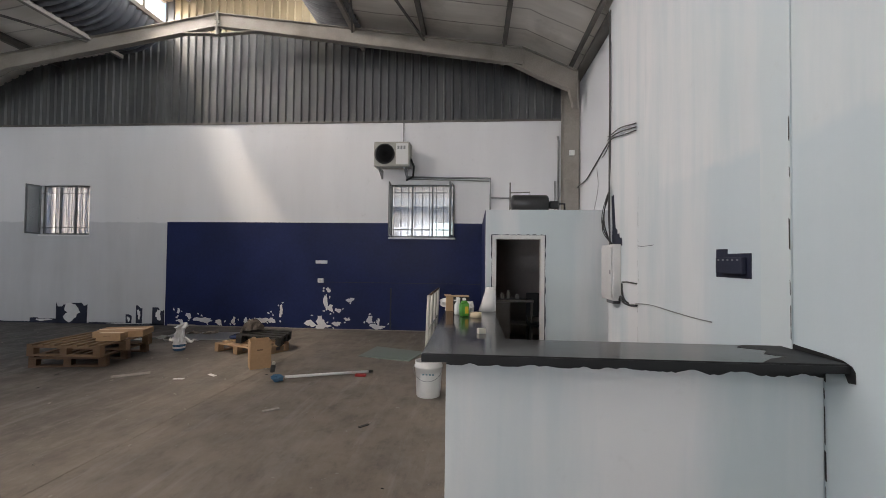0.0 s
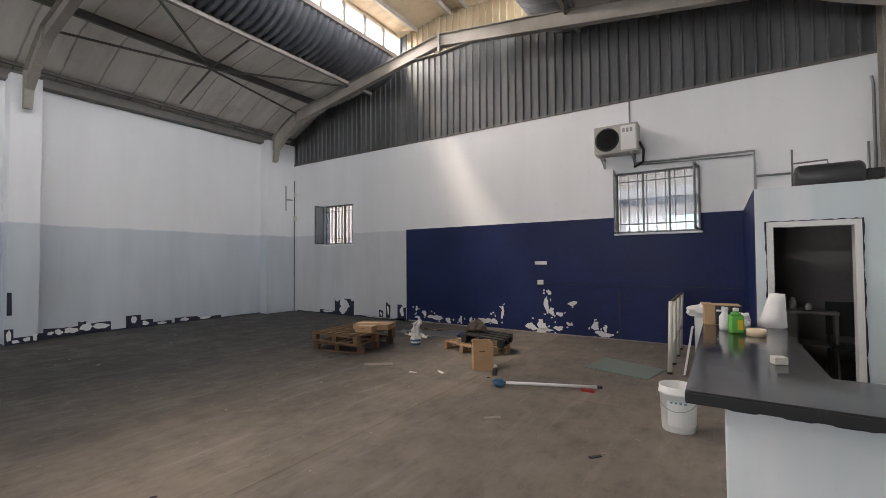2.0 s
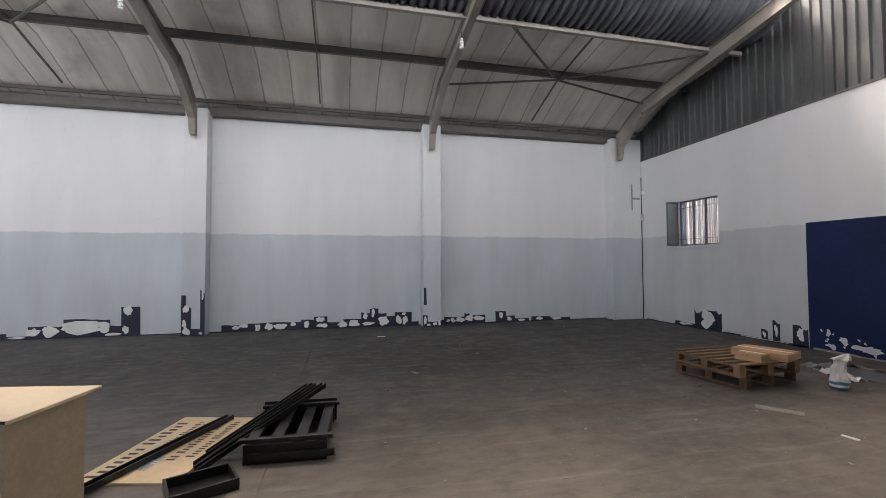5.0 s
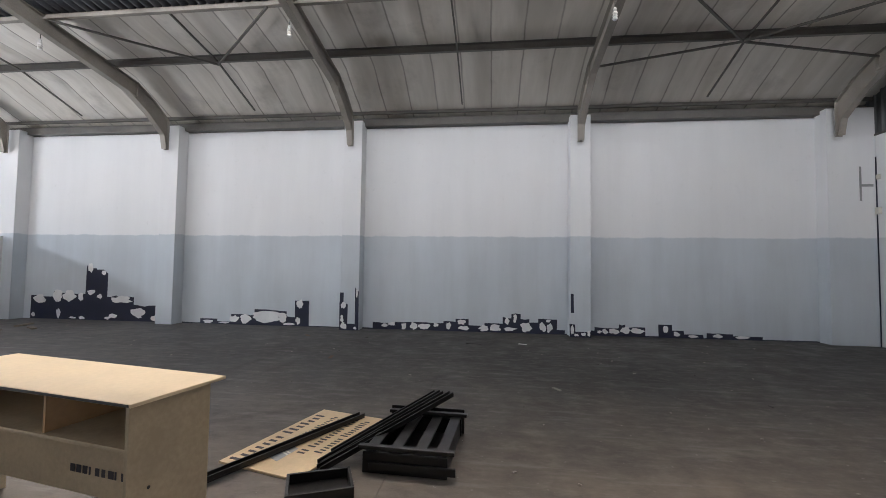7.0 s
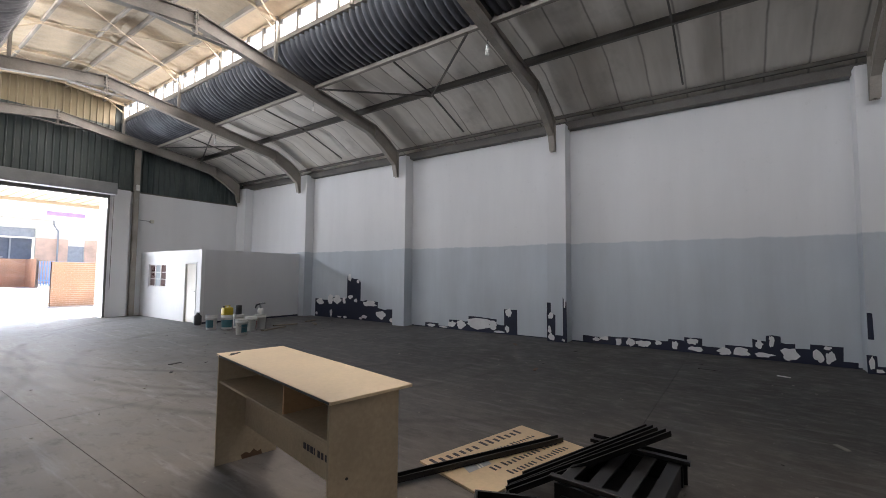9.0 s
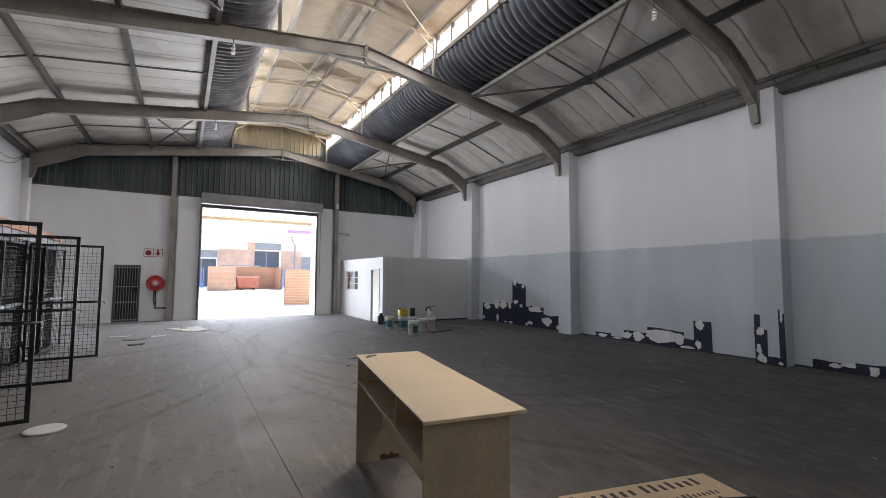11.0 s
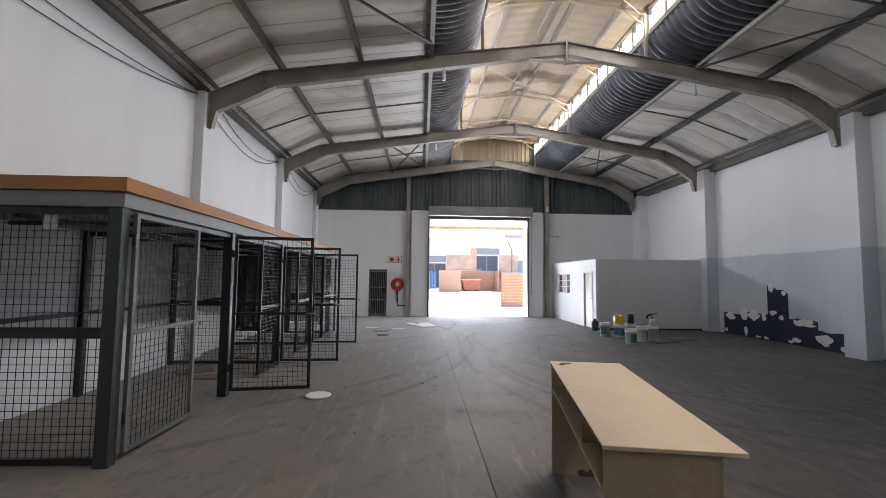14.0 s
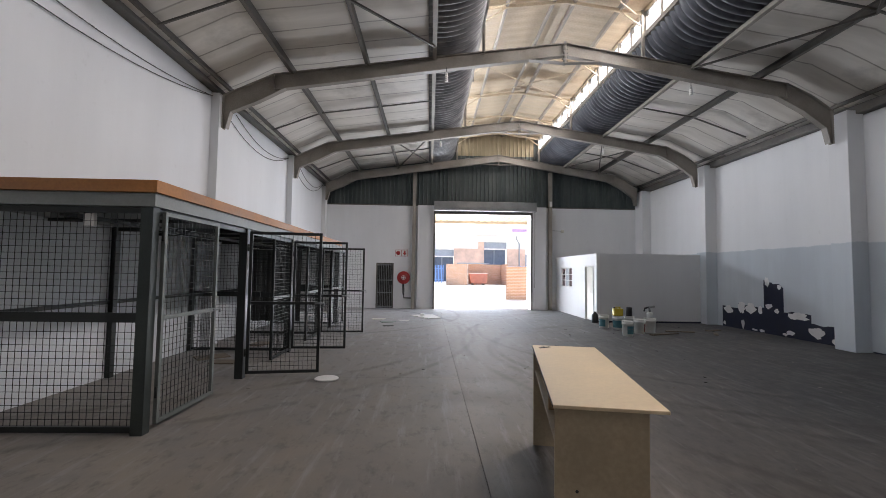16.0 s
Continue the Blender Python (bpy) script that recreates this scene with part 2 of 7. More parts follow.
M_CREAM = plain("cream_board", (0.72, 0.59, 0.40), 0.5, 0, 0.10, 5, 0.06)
# same cream darkened: shade on the desk's sides, shelf and back
M_CREAM_DARK = plain("darkened_cream_board", (0.44, 0.36, 0.25), 0.6, 0, 0.22, 6, 0.1)
M_SIGN = plain("tan_sign_board", (0.68, 0.53, 0.33), 0.5, 0, 0.14, 5)
M_INK = plain("dark_ink", (0.028, 0.024, 0.032), 0.5)
M_BLACK_STEEL = plain("black_steel", (0.012, 0.011, 0.011), 0.36, 0.2, 0.35, 12)
M_PINE_LIGHT = plain("fresh_pallet_pine", (0.36, 0.235, 0.135), 0.75, 0, 0.25, 9, 0.25)
M_PINE = plain("pallet_pine", (0.13, 0.075, 0.042), 0.75, 0, 0.34, 9, 0.25)
M_PINE_PALE = plain("pale_pallet_pine", (0.185, 0.112, 0.062), 0.75, 0, 0.28, 9, 0.25)
M_DARK_WOOD = plain("black_stained_wood", (0.02, 0.018, 0.016), 0.6, 0, 0.3, 9)
M_CARTON = plain("brown_cardboard", (0.42, 0.27, 0.15), 0.8, 0, 0.16, 6)
M_TIMBER = plain("orange_brown_timber", (0.36, 0.15, 0.038), 0.55, 0, 0.3, 6)
M_COUNTER = plain("dark_grey_counter_top", (0.034, 0.033, 0.034), 0.16, 0, 0.25, 7, 0.05)
M_WHITE_PLASTIC = plain("white_plastic", (0.68, 0.68, 0.66), 0.4, 0, 0.08, 8)
M_TEAL_PLASTIC = plain("teal_label", (0.07, 0.20, 0.24), 0.45)
M_GREEN = plain("green_plastic", (0.10, 0.36, 0.05), 0.35, 0, 0.1)
M_BLUE = plain("blue_cloth", (0.05, 0.14, 0.25), 0.85, 0, 0.25, 14)
M_BLUE_TARP = plain("dark_blue_cloth", (0.012, 0.025, 0.085), 0.8, 0, 0.3, 14)
M_RED = plain("red_paint", (0.33, 0.017, 0.016), 0.4, 0, 0.12)
M_YELLOW = plain("yellow_plastic", (0.62, 0.46, 0.03), 0.4, 0, 0.1)
M_MAT = plain("grey_green_glass_mat", (0.15, 0.185, 0.16), 0.5, 0, 0.22, 8)
M_AC = plain("grimy_ivory_enamel", (0.40, 0.39, 0.34), 0.45, 0, 0.25)
M_IVORY = plain("off_white_enamel", (0.60, 0.58, 0.51), 0.4, 0, 0.1)
M_CABLE = plain("dusty_grey_cable", (0.07, 0.07, 0.07), 0.6, 0, 0.25, 12)
M_NEIGHBOUR = plain("grey_rendered_wall", (0.24, 0.24, 0.24), 0.8, 0, 0.15, 2)
M_DARK = plain("dark_plastic", (0.016, 0.016, 0.017), 0.5)
M_CHROME = plain("worn_chrome", (0.55, 0.54, 0.52), 0.28, 0.9, 0.12)
M_TANK = plain("dark_tank_steel", (0.06, 0.062, 0.064), 0.35, 0.6, 0.2)
M_PAPER = plain("white_paper", (0.72, 0.71, 0.69), 0.8, 0, 0.06)
M_BULB = plain("milky_bulb_glass", (0.78, 0.77, 0.74), 0.25, 0, 0.04)
M_BRICK = plain("orange_brick", (0.66, 0.40, 0.26), 0.8, 0, 0.2, 5, 0.3)
M_BRICK_FAR = plain("sunlit_far_brick", (0.74, 0.52, 0.40), 0.8, 0, 0.25, 3, 0.3)
M_BRICK_PALE = plain("pale_brick", (0.90, 0.75, 0.65), 0.8, 0, 0.08, 5, 0.3)
M_YARD = plain("pale_concrete_yard", (0.74, 0.73, 0.70), 0.85, 0, 0.14, 2)
M_RENDER = plain("cream_rendered_wall", (0.86, 0.82, 0.76), 0.8, 0, 0.12, 2)
M_FAR_ROOF = plain("pale_metal_roof", (0.62, 0.58, 0.56), 0.6, 0, 0.1, 2)
M_LILAC = plain("lilac_fascia_paint", (0.55, 0.36, 0.58), 0.6)
M_SHUTTER = plain("grey_shutter", (0.36, 0.39, 0.43), 0.5, 0.1)
M_SKIP = plain("rust_red_skip", (0.48, 0.19, 0.13), 0.6, 0, 0.2)
M_DIM_BLUE = plain("dim_blue_grey_interior", (0.16, 0.19, 0.25), 0.8)
M_FENCE = plain("blue_palisade", (0.24, 0.42, 0.85), 0.5)
M_OLD_RED = plain("red_brown_glass", (0.10, 0.055, 0.05), 0.3)
M_ROOM = plain("dim_brown_plaster", (0.42, 0.37, 0.34), 0.8, 0, 0.15, 4)


def glass_material(name, tint, clear):
    k = Nodes(name, 0.2)
    out = k.t.nodes["Material Output"]
    tr = k.t.nodes.new("ShaderNodeBsdfTransparent")
    tr.inputs[0].default_value = (*tint, 1)
    dif = k.t.nodes.new("ShaderNodeBsdfTranslucent")
    dif.inputs[0].default_value = (*tint, 1)
    mx = k.t.nodes.new("ShaderNodeMixShader")
    k.put(mx.inputs[0], k.ramp(k.noise(3, 4), 0.3, 0.7, 1 - clear - 0.1, 1 - clear + 0.1))
    k.t.links.new(tr.outputs[0], mx.inputs[1]), k.t.links.new(dif.outputs[0], mx.inputs[2])
    gl = k.t.nodes.new("ShaderNodeBsdfGlossy")
    gl.inputs["Roughness"].default_value = 0.1
    m2 = k.t.nodes.new("ShaderNodeMixShader")
    m2.inputs[0].default_value = 0.06
    k.t.links.new(mx.outputs[0], m2.inputs[1]), k.t.links.new(gl.outputs[0], m2.inputs[2])
    k.t.links.new(m2.outputs[0], out.inputs[0])
    return k.m


M_GLASS = glass_material("dusty_window_glass", (0.66, 0.67, 0.67), 0.86)
M_CLEREGLASS = glass_material("dusty_clerestory_glass", (0.97, 0.94, 0.88), 0.88)


# ---- mesh helpers ----
def box(bm, x0, y0, z0, x1, y1, z1, m=None):
    v = [bm.verts.new(Vector(p) if m is None else m @ Vector(p)) for p in
         ((x0, y0, z0), (x1, y0, z0), (x1, y1, z0), (x0, y1, z0), (x0, y0, z1), (x1, y0, z1), (x1, y1, z1), (x0, y1, z1))]
    for f in ((0, 3, 2, 1), (4, 5, 6, 7), (0, 1, 5, 4), (1, 2, 6, 5), (2, 3, 7, 6), (3, 0, 4, 7)):
        bm.faces.new([v[i] for i in f])
    return bm


def boxes(*rows, bevel=0.0):
    bm = bmesh.new()
    for r in rows:
        box(bm, *r)
    if bevel:
        bmesh.ops.bevel(bm, geom=bm.edges[:], offset=bevel, segments=2, affect="EDGES", profile=0.5)
    return bm


def along(p, q, up=(0, 0, 1)):
    """A frame at p whose z runs to q and whose y leans to up."""
    d = (Vector(q) - Vector(p)).normalized()
    u = Vector(up)
    if abs(d.dot(u)) > 0.99:
        u = Vector((0, 1, 0))
    x = u.cross(d).normalized()
    y = d.cross(x)
    m = Matrix((x, y, d)).transposed().to_4x4()
    m.translation = p
    return m


def beam(bm, p, q, w, h, up=(0, 0, 1)):
    return box(bm, -w / 2, -h / 2, 0, w / 2, h / 2, (Vector(q) - Vector(p)).length, along(p, q, up))


def rod(bm, p, q, r, n=8, r2=None):
    m, L = along(p, q), (Vector(q) - Vector(p)).length
    r2 = r if r2 is None else r2
    a = [bm.verts.new(m @ Vector((r * math.cos(i * math.tau / n), r * math.sin(i * math.tau / n), 0))) for i in range(n)]
    b = [bm.verts.new(m @ Vector((r2 * math.cos(i * math.tau / n), r2 * math.sin(i * math.tau / n), L))) for i in range(n)]
    for i in range(n):
        f = bm.faces.new((a[i], a[(i + 1) % n], b[(i + 1) % n], b[i]))
        f.smooth = n > 6
    bm.faces.new(a[::-1]), bm.faces.new(b)
    return bm


def pipe(bm, pts, r, n=6):
    """One closed tube swept along the points."""
    pts = [Vector(p) for p in pts]
    rings = []
    for i, p in enumerate(pts):
        d = (pts[min(i + 1, len(pts) - 1)] - pts[max(i - 1, 0)]).normalized()
        m = along(p, p + d, (0.31, 0.52, 0.79))
        rings.append([bm.verts.new(m @ Vector((r * math.cos(k * math.tau / n), r * math.sin(k * math.tau / n), 0))) for k in range(n)])
    for a, b in zip(rings, rings[1:]):
        for k in range(n):
            bm.faces.new((a[k], a[(k + 1) % n], b[(k + 1) % n], b[k])).smooth = n > 5
    bm.faces.new(rings[0][::-1]), bm.faces.new(rings[-1])
    return bm


def lathe(bm, rows, n=20, m=None):
    """rows of radius and height round z."""
    rings = []
    for r, z in rows:
        ring = []
        for i in range(n):
            p = Vector((r * math.cos(i * math.tau / n), r * math.sin(i * math.tau / n), z))
            ring.append(bm.verts.new(p if m is None else m @ p))
        rings.append(ring)
    for a, b in zip(rings, rings[1:]):
        for i in range(n):
            bm.faces.new((a[i], a[(i + 1) % n], b[(i + 1) % n], b[i])).smooth = True
    bm.faces.new(rings[0][::-1]), bm.faces.new(rings[-1])
    return bm


def prism(bm, pts, axis, lo, hi):
    """A flat outline in the plane across the axis, pulled from lo to hi."""
    def place(p, d):
        return {"x": (d, p[0], p[1]), "y": (p[0], d, p[1]), "z": (p[0], p[1], d)}[axis]
    a = [bm.verts.new(place(p, lo)) for p in pts]
    b = [bm.verts.new(place(p, hi)) for p in pts]
    bm.faces.new(a), bm.faces.new(b[::-1])
    for i in range(len(pts)):
        bm.faces.new((a[i], b[i], b[(i + 1) % len(pts)], a[(i + 1) % len(pts)]))
    return bm


def finish(bm):
    bmesh.ops.recalc_face_normals(bm, faces=bm.faces[:])
    return bm


def part(name, bm, material, parent=None, label="", at=None):
    finish(bm)
    me = bpy.data.meshes.new(name)
    bm.to_mesh(me), bm.free()
    me.materials.append(material)
    ob = new(name, me)
    if parent is not None:
        ob.parent = parent
    if at is not None:
        ob.matrix_basis = at
    if label:
        ob["label"] = label
    return ob


def shared_part(name, me, parent, at):
    ob = new(name, me)
    ob.parent = parent
    ob.matrix_basis = at
    return ob


def thing(name, m, label, category, group="", kind=""):
    ob = new(name)
    ob.empty_display_size = 0.1
    ob.matrix_world = m
    return tagged(ob, label, category, group, kind)


def solid(name, bm, material, label, category, group="", kind="", at=None):
    return tagged(part(name, bm, material, None, "", at), label, category, group, kind)


def structure(name, bm, material, label, category="", parent=None):
    return tagged(part(name, bm, material, parent), label, category or name.split("_")[0], "", "structure")


# ---- the hall's shell ----
XW, XE, YN, YS = -10.86, 2.42, 9.17, -15.6
RIDGE = -4.72
FRAMES_Y = (8.39, 3.21, -2.03, -6.75, -11.30, -15.25)
# underside of the roof lining, from eave to clerestory, on either side
ROOF_W = ((-11.15, 4.96), (-10.45, 5.22), (-9.50, 5.70), (GLASS_W - 0.80, 6.05))
ROOF_E = ((GLASS_E + 0.80, 6.08), (1.25, 5.60), (2.15, 5.16), (2.72, 4.92))


def level(profile, x):
    for (a, za), (b, zb) in zip(profile, profile[1:]):
        if a <= x <= b:
            return za + (zb - za) * (x - a) / (b - a)
    return profile[0][1] if x < profile[0][0] else profile[-1][1]


def lantern_level(x):
    return 7.34 - 0.135 * abs(x - RIDGE)


def gable_level(x):
    if GLASS_W < x < GLASS_E:
        return lantern_level(x) + 0.02
    if GLASS_W - 1.1 < x < GLASS_E + 1.1:
        return 6.56
    return level(ROOF_W, x) + 0.11 if x < RIDGE else level(ROOF_E, x) + 0.11


# floor: slabs with narrow open joints over a darker bed
floor_bed = structure("floor", boxes((-11.2, -15.9, -0.2, 2.8, 9.5, -0.012)), M_JOINT, "worn dark concrete warehouse floor with saw-cut joints", "floor")
XS = (-11.1, -2.4, 2.7)
YSLAB = (-15.85, -9.16, -4.30, 0.56, 5.42, 9.4)
for i in range(2):
    for j in range(5):
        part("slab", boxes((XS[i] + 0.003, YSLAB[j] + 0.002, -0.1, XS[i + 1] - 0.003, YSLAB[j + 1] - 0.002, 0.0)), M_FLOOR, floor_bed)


def wall_with_holes(axis, lo, hi, a0, a1, z1, holes):
    """A wall along x or y between a0 and a1, with openings (start, end, sill, head)."""
    bm = bmesh.new()

    def put(s, e, zl, zh):
        if e - s > 1e-4 and zh - zl > 1e-4:
            box(bm, *((s, lo, zl, e, hi, zh) if axis == "x" else (lo, s, zl, hi, e, zh)))
    at = a0
    for s, e, sill, head in sorted(holes):
        put(at, s, 0, z1), put(s, e, 0, sill), put(s, e, head, z1)
        at = e
    put(at, a1, 0, z1)
    return bm


WIN_L, WIN_R = (-9.22, -8.07, 1.94, 3.03), (-1.38, -0.05, 1.94, 3.04)
ROLLER, GATE = (-6.10, -2.17, 0.0, 3.92), (-0.50, 0.20, 0.0, 1.84)
structure("wall_north", wall_with_holes("x", YN, YN + 0.22, XW - 0.22, XE + 0.22, 4.36, [WIN_L, WIN_R]), M_WALL_N, "white plastered wall with a pale grey lower band", "wall")
structure("wall_south", wall_with_holes("x", YS - 0.22, YS, XW - 0.22, XE + 0.22, 4.22, [ROLLER, GATE]), M_WALL, "white plastered end wall round the roller door", "wall")
structure("wall_west", boxes((XW - 0.22, YS, 0, XW, YN, 4.86)), M_WALL_W, "long wall painted white over pale blue-grey", "wall")
structure("wall_east", boxes((XE, YS, 0, XE + 0.22, YN, 5.02)), M_WALL_LONG, "long white painted wall with faint pale streaks", "wall")
for y in FRAMES_Y[1:5]:
    structure("pilaster", boxes((XW, y - 0.20, 0, XW + 0.35, y + 0.24, 4.95), bevel=0.008), M_WALL_W, "white over pale grey painted wall pier", "pilaster")
structure("pilaster", boxes((XW, 8.25, 0, XW + 0.33, YN, 4.95), bevel=0.008), M_WALL_W, "white over pale grey painted corner pier", "pilaster")
structure("pilaster", boxes((XW, YS, 0, XW + 0.33, YS + 0.62, 4.9), bevel=0.008), M_WALL, "white painted corner pier", "pilaster")
for y, a, b in ((-11.30, 0.16, 0.16), (-6.75, 0.16, 0.16), (-2.03, 0.18, 0.18)):
    structure("pilaster", boxes((XE - 0.17, y - a, 0, XE, y + b, 5.0), bevel=0.006), M_WALL_LONG, "white painted wall pier", "pilaster")
XB = XE - 0.22
structure("wall_thickening", boxes((XB, 0.3, 0, XE, 6.40, 5.0), bevel=0.006), M_WALL_EAST, "thicker stretch of the patchy white wall", "wall")
structure("pilaster", boxes((XB - 0.012, 3.03, 0, XB, 3.29, 5.0), bevel=0.004), M_WALL_E, "shallow white pier on the patchy wall", "pilaster")
structure("pilaster", boxes((XE - 0.16, YS, 0, XE, YS + 0.3, 4.9), bevel=0.006), M_WALL, "white painted corner pier", "pilaster")
for x0, x1 in ((ROLLER[1], ROLLER[1] + 0.72), (ROLLER[0] - 0.66, ROLLER[0])):
    structure("pilaster", boxes((x0, YS, 0, x1, YS + 0.10, 4.22), bevel=0.006), M_WALL, "white painted pier beside the roller door", "pilaster")


def lined_roof(profile, y0, y1, purlin_xs, puff):
    """Roof lining: shallow pillows between the laps, sagging a little between the purlins, with a flat back."""
    xs = []
    for (a, _), (b, _) in zip(profile, profile[1:]):
        n = max(2, int((b - a) / 0.22))
        xs += [a + (b - a) * i / n for i in range(n)]
    xs.append(profile[-1][0])
    ny = int((y1 - y0) / 0.0775)
    ys = [y0 + (y1 - y0) * j / ny for j in range(ny + 1)]
    verts, faces = [], []
    for x in xs:
        near = min(abs(x - p) for p in purlin_xs)
        for y in ys:
            u = (y / 0.62) % 1.0
            pillow = puff * math.sqrt(abs(math.sin(math.pi * u)))
            wob = 0.18 * puff * noise.noise((x * 0.9, y * 0.7, 3.1)) + 0.003 * noise.noise((x * 3, y * 2.5, 1.1))
            sag = 0.35 * puff * min(1, near / 0.7)
            verts.append((x, y, level(profile, x) + 0.05 - (pillow + sag) * min(1, 0.35 + near) + wob))
    n = len(xs) * len(ys)
    verts += [(x, y, level(profile, x) + 0.16) for x in xs for y in ys]
    ny = len(ys)
    for i in range(len(xs) - 1):
        for j in range(ny - 1):
            a = i * ny + j
            faces.append((a, a + 1, a + ny + 1, a + ny))
            faces.append((n + a, n + a + ny, n + a + ny + 1, n + a + 1))
    for i in range(len(xs) - 1):
        for j in (0, ny - 1):
            a = i * ny + j
            faces.append((a, a + ny, n + a + ny, n + a))
    for i in (0, len(xs) - 1):
        for j in range(ny - 1):
            a = i * ny + j
            faces.append((a, a + 1, n + a + 1, n + a))
    me = bpy.data.meshes.new("roof")
    me.from_pydata(verts, [], faces)
    for p in me.polygons:
        p.use_smooth = True
    me.materials.append(M_ROOF)
    return me


PURLINS_W, PURLINS_E = (-10.45, -8.85, -7.32), (-2.10, -0.62, 0.90, 2.22)
for prof, pur, puff in ((ROOF_W, PURLINS_W, 0.035), (ROOF_E, PURLINS_E, 0.014)):
    tagged(new("ceiling", lined_roof(prof, YS - 0.3, YN + 0.3, pur, puff)), "dusty off-white sagging roof lining between dark purlins", "ceiling", "", "structure")


def ribbed(x0, x1, y, base, top, depth, pitch, thick=0.02):
    """Upright box-rib sheet across x with its ribs to the hall (towards depth's sign)."""
    bm = bmesh.new()
    xs, x, k = [], x0, 0
    while x < x1 - 0.02:
        for dx, d in ((0.0, 0), (pitch * 0.70, 0), (pitch * 0.78, 1), (pitch * 0.92, 1)):
            if x + dx < x1:
                xs.append((x + dx, d))
        x += pitch
    xs.append((x1, 0))
    rows = []
    for px, d in xs:
        yy = y + d * depth
        rows.append([bm.verts.new((px, yy, base)), bm.verts.new((px, yy, top(px))), bm.verts.new((px, y - math.copysign(thick, depth), top(px))), bm.verts.new((px, y - math.copysign(thick, depth), base))])
    for a, b in zip(rows, rows[1:]):
        for i in range(4):
            bm.faces.new((a[i], a[(i + 1) % 4], b[(i + 1) % 4], b[i]))
    bm.faces.new(rows[0]), bm.faces.new(rows[-1][::-1])
    return bm


structure("cladding", ribbed(XW - 0.2, XE + 0.2, YN + 0.06, 4.362, gable_level, -0.04, 0.1715), M_CLAD, "dark grey box-rib gable sheeting, dusty", "cladding")
structure("cladding", ribbed(XW - 0.2, XE + 0.2, YS - 0.08, 4.222, gable_level, 0.04, 0.1715), M_CLAD_S, "dark green-grey box-rib gable sheeting", "cladding")
# added infill over the gables, carrying the lantern's light as a tan colour
for y, d in ((YN + 0.048, -0.04), (YS - 0.068, 0.04)):
    structure("cladding", ribbed(XW - 0.2 + 0.1715 * 28, GLASS_E - 0.04, y, 6.36, lambda x: lantern_level(x) + 0.015, d, 0.1715, 0.006), M_LANTERN_END, "added box-rib sheeting at the clerestory's end, tan for the light there", "cladding")
structure("trim", boxes((XW, YN - 0.02, 4.34, XE, YN + 0.055, 4.385), bevel=0.004), M_PURLIN, "dark angle under the gable sheeting", "trim")
structure("trim", boxes((XW, YS - 0.055, 4.20, XE, YS + 0.02, 4.245), bevel=0.004), M_PURLIN, "dark angle under the gable sheeting", "trim")

# clerestory lantern: sheet roof, ribbed fascia over the panes, bullnose sheets below them
bm = bmesh.new()
for s in (-1, 1):
    xs = [RIDGE + s * d for d in (0.0, 0.45, 0.9, 1.35, 1.6, 1.80)]
    n = int((YN - YS + 0.6) / 0.07)
    rows = []
    for x in xs:
        rows.append([bm.verts.new((x, YS - 0.3 + 0.07 * j, lantern_level(x) + (0.007 if j % 4 < 2 else 0.0) - 0.01 * noise.noise((x, j * 0.05, 0)))) for j in range(n + 1)])
    for a, b in zip(rows, rows[1:]):
        for j in range(n):
            bm.faces.new((a[j], a[j + 1], b[j + 1], b[j]))
me = bpy.data.meshes.new("lantern_roof")
bm.normal_update()
bm.to_mesh(me), bm.free()
me.materials.append(M_LANTERN)
ob = tagged(new("ceiling", me), "sun-yellowed sheet roof of the raised clerestory", "ceiling", "", "structure")
mod = ob.modifiers.new("thickness", "SOLIDIFY")
mod.thickness, mod.offset = 0.05, 1
for x, s in ((GLASS_W, 1), (GLASS_E, -1)):
    structure("trim", boxes((x - 0.03, YS, GLASS_HI, x + 0.03, YN, GLASS_HI + 0.035)), M_LANTERN, "pale rail above the clerestory panes", "trim")
    bm = bmesh.new()
    for j in range(int((YN - YS) / 0.16)):
        y = YS + 0.16 * j
        box(bm, x - 0.012, y, GLASS_HI + 0.035, x + 0.012, y + 0.16, 7.12)
        box(bm, min(x, x + s * 0.03), y + 0.10, GLASS_HI + 0.036, max(x, x + s * 0.03), y + 0.15, 7.12)
    structure("trim", bm, M_LANTERN, "ribbed pale strip between panes and lantern roof", "trim")
    structure("trim", boxes((x - 0.05, YS, GLASS_LO - 0.10, x + 0.05, YN, GLASS_LO)), M_STEEL, "steel sill rail below the clerestory panes", "trim")


def clerestory(x, name):
    win = tagged(new(name), "long row of dusty bright clerestory panes", "window", "", "structure")
    bars = int((YN - YS) / 0.62)
    step = (YN - YS) / bars
    first = part("pane", boxes((x - 0.003, 0.02, GLASS_LO + 0.001, x + 0.003, step - 0.02, GLASS_HI - 0.001)), M_CLEREGLASS, win, "", Matrix.Translation((0, YS, 0)))
    first.visible_shadow = False
    mull = part("mullion", boxes((x - 0.03, -0.036, GLASS_LO, x + 0.03, 0.036, GLASS_HI)), M_STEEL, win, "", Matrix.Translation((0, YS + 0.03, 0)))
    for j in range(1, bars):
        shared_part("pane", first.data, win, Matrix.Translation((0, YS + step * j, 0))).visible_shadow = False
        shared_part("mullion", mull.data, win, Matrix.Translation((0, YS + step * j, 0)))


clerestory(GLASS_W, "window_3")
clerestory(GLASS_E, "window_4")


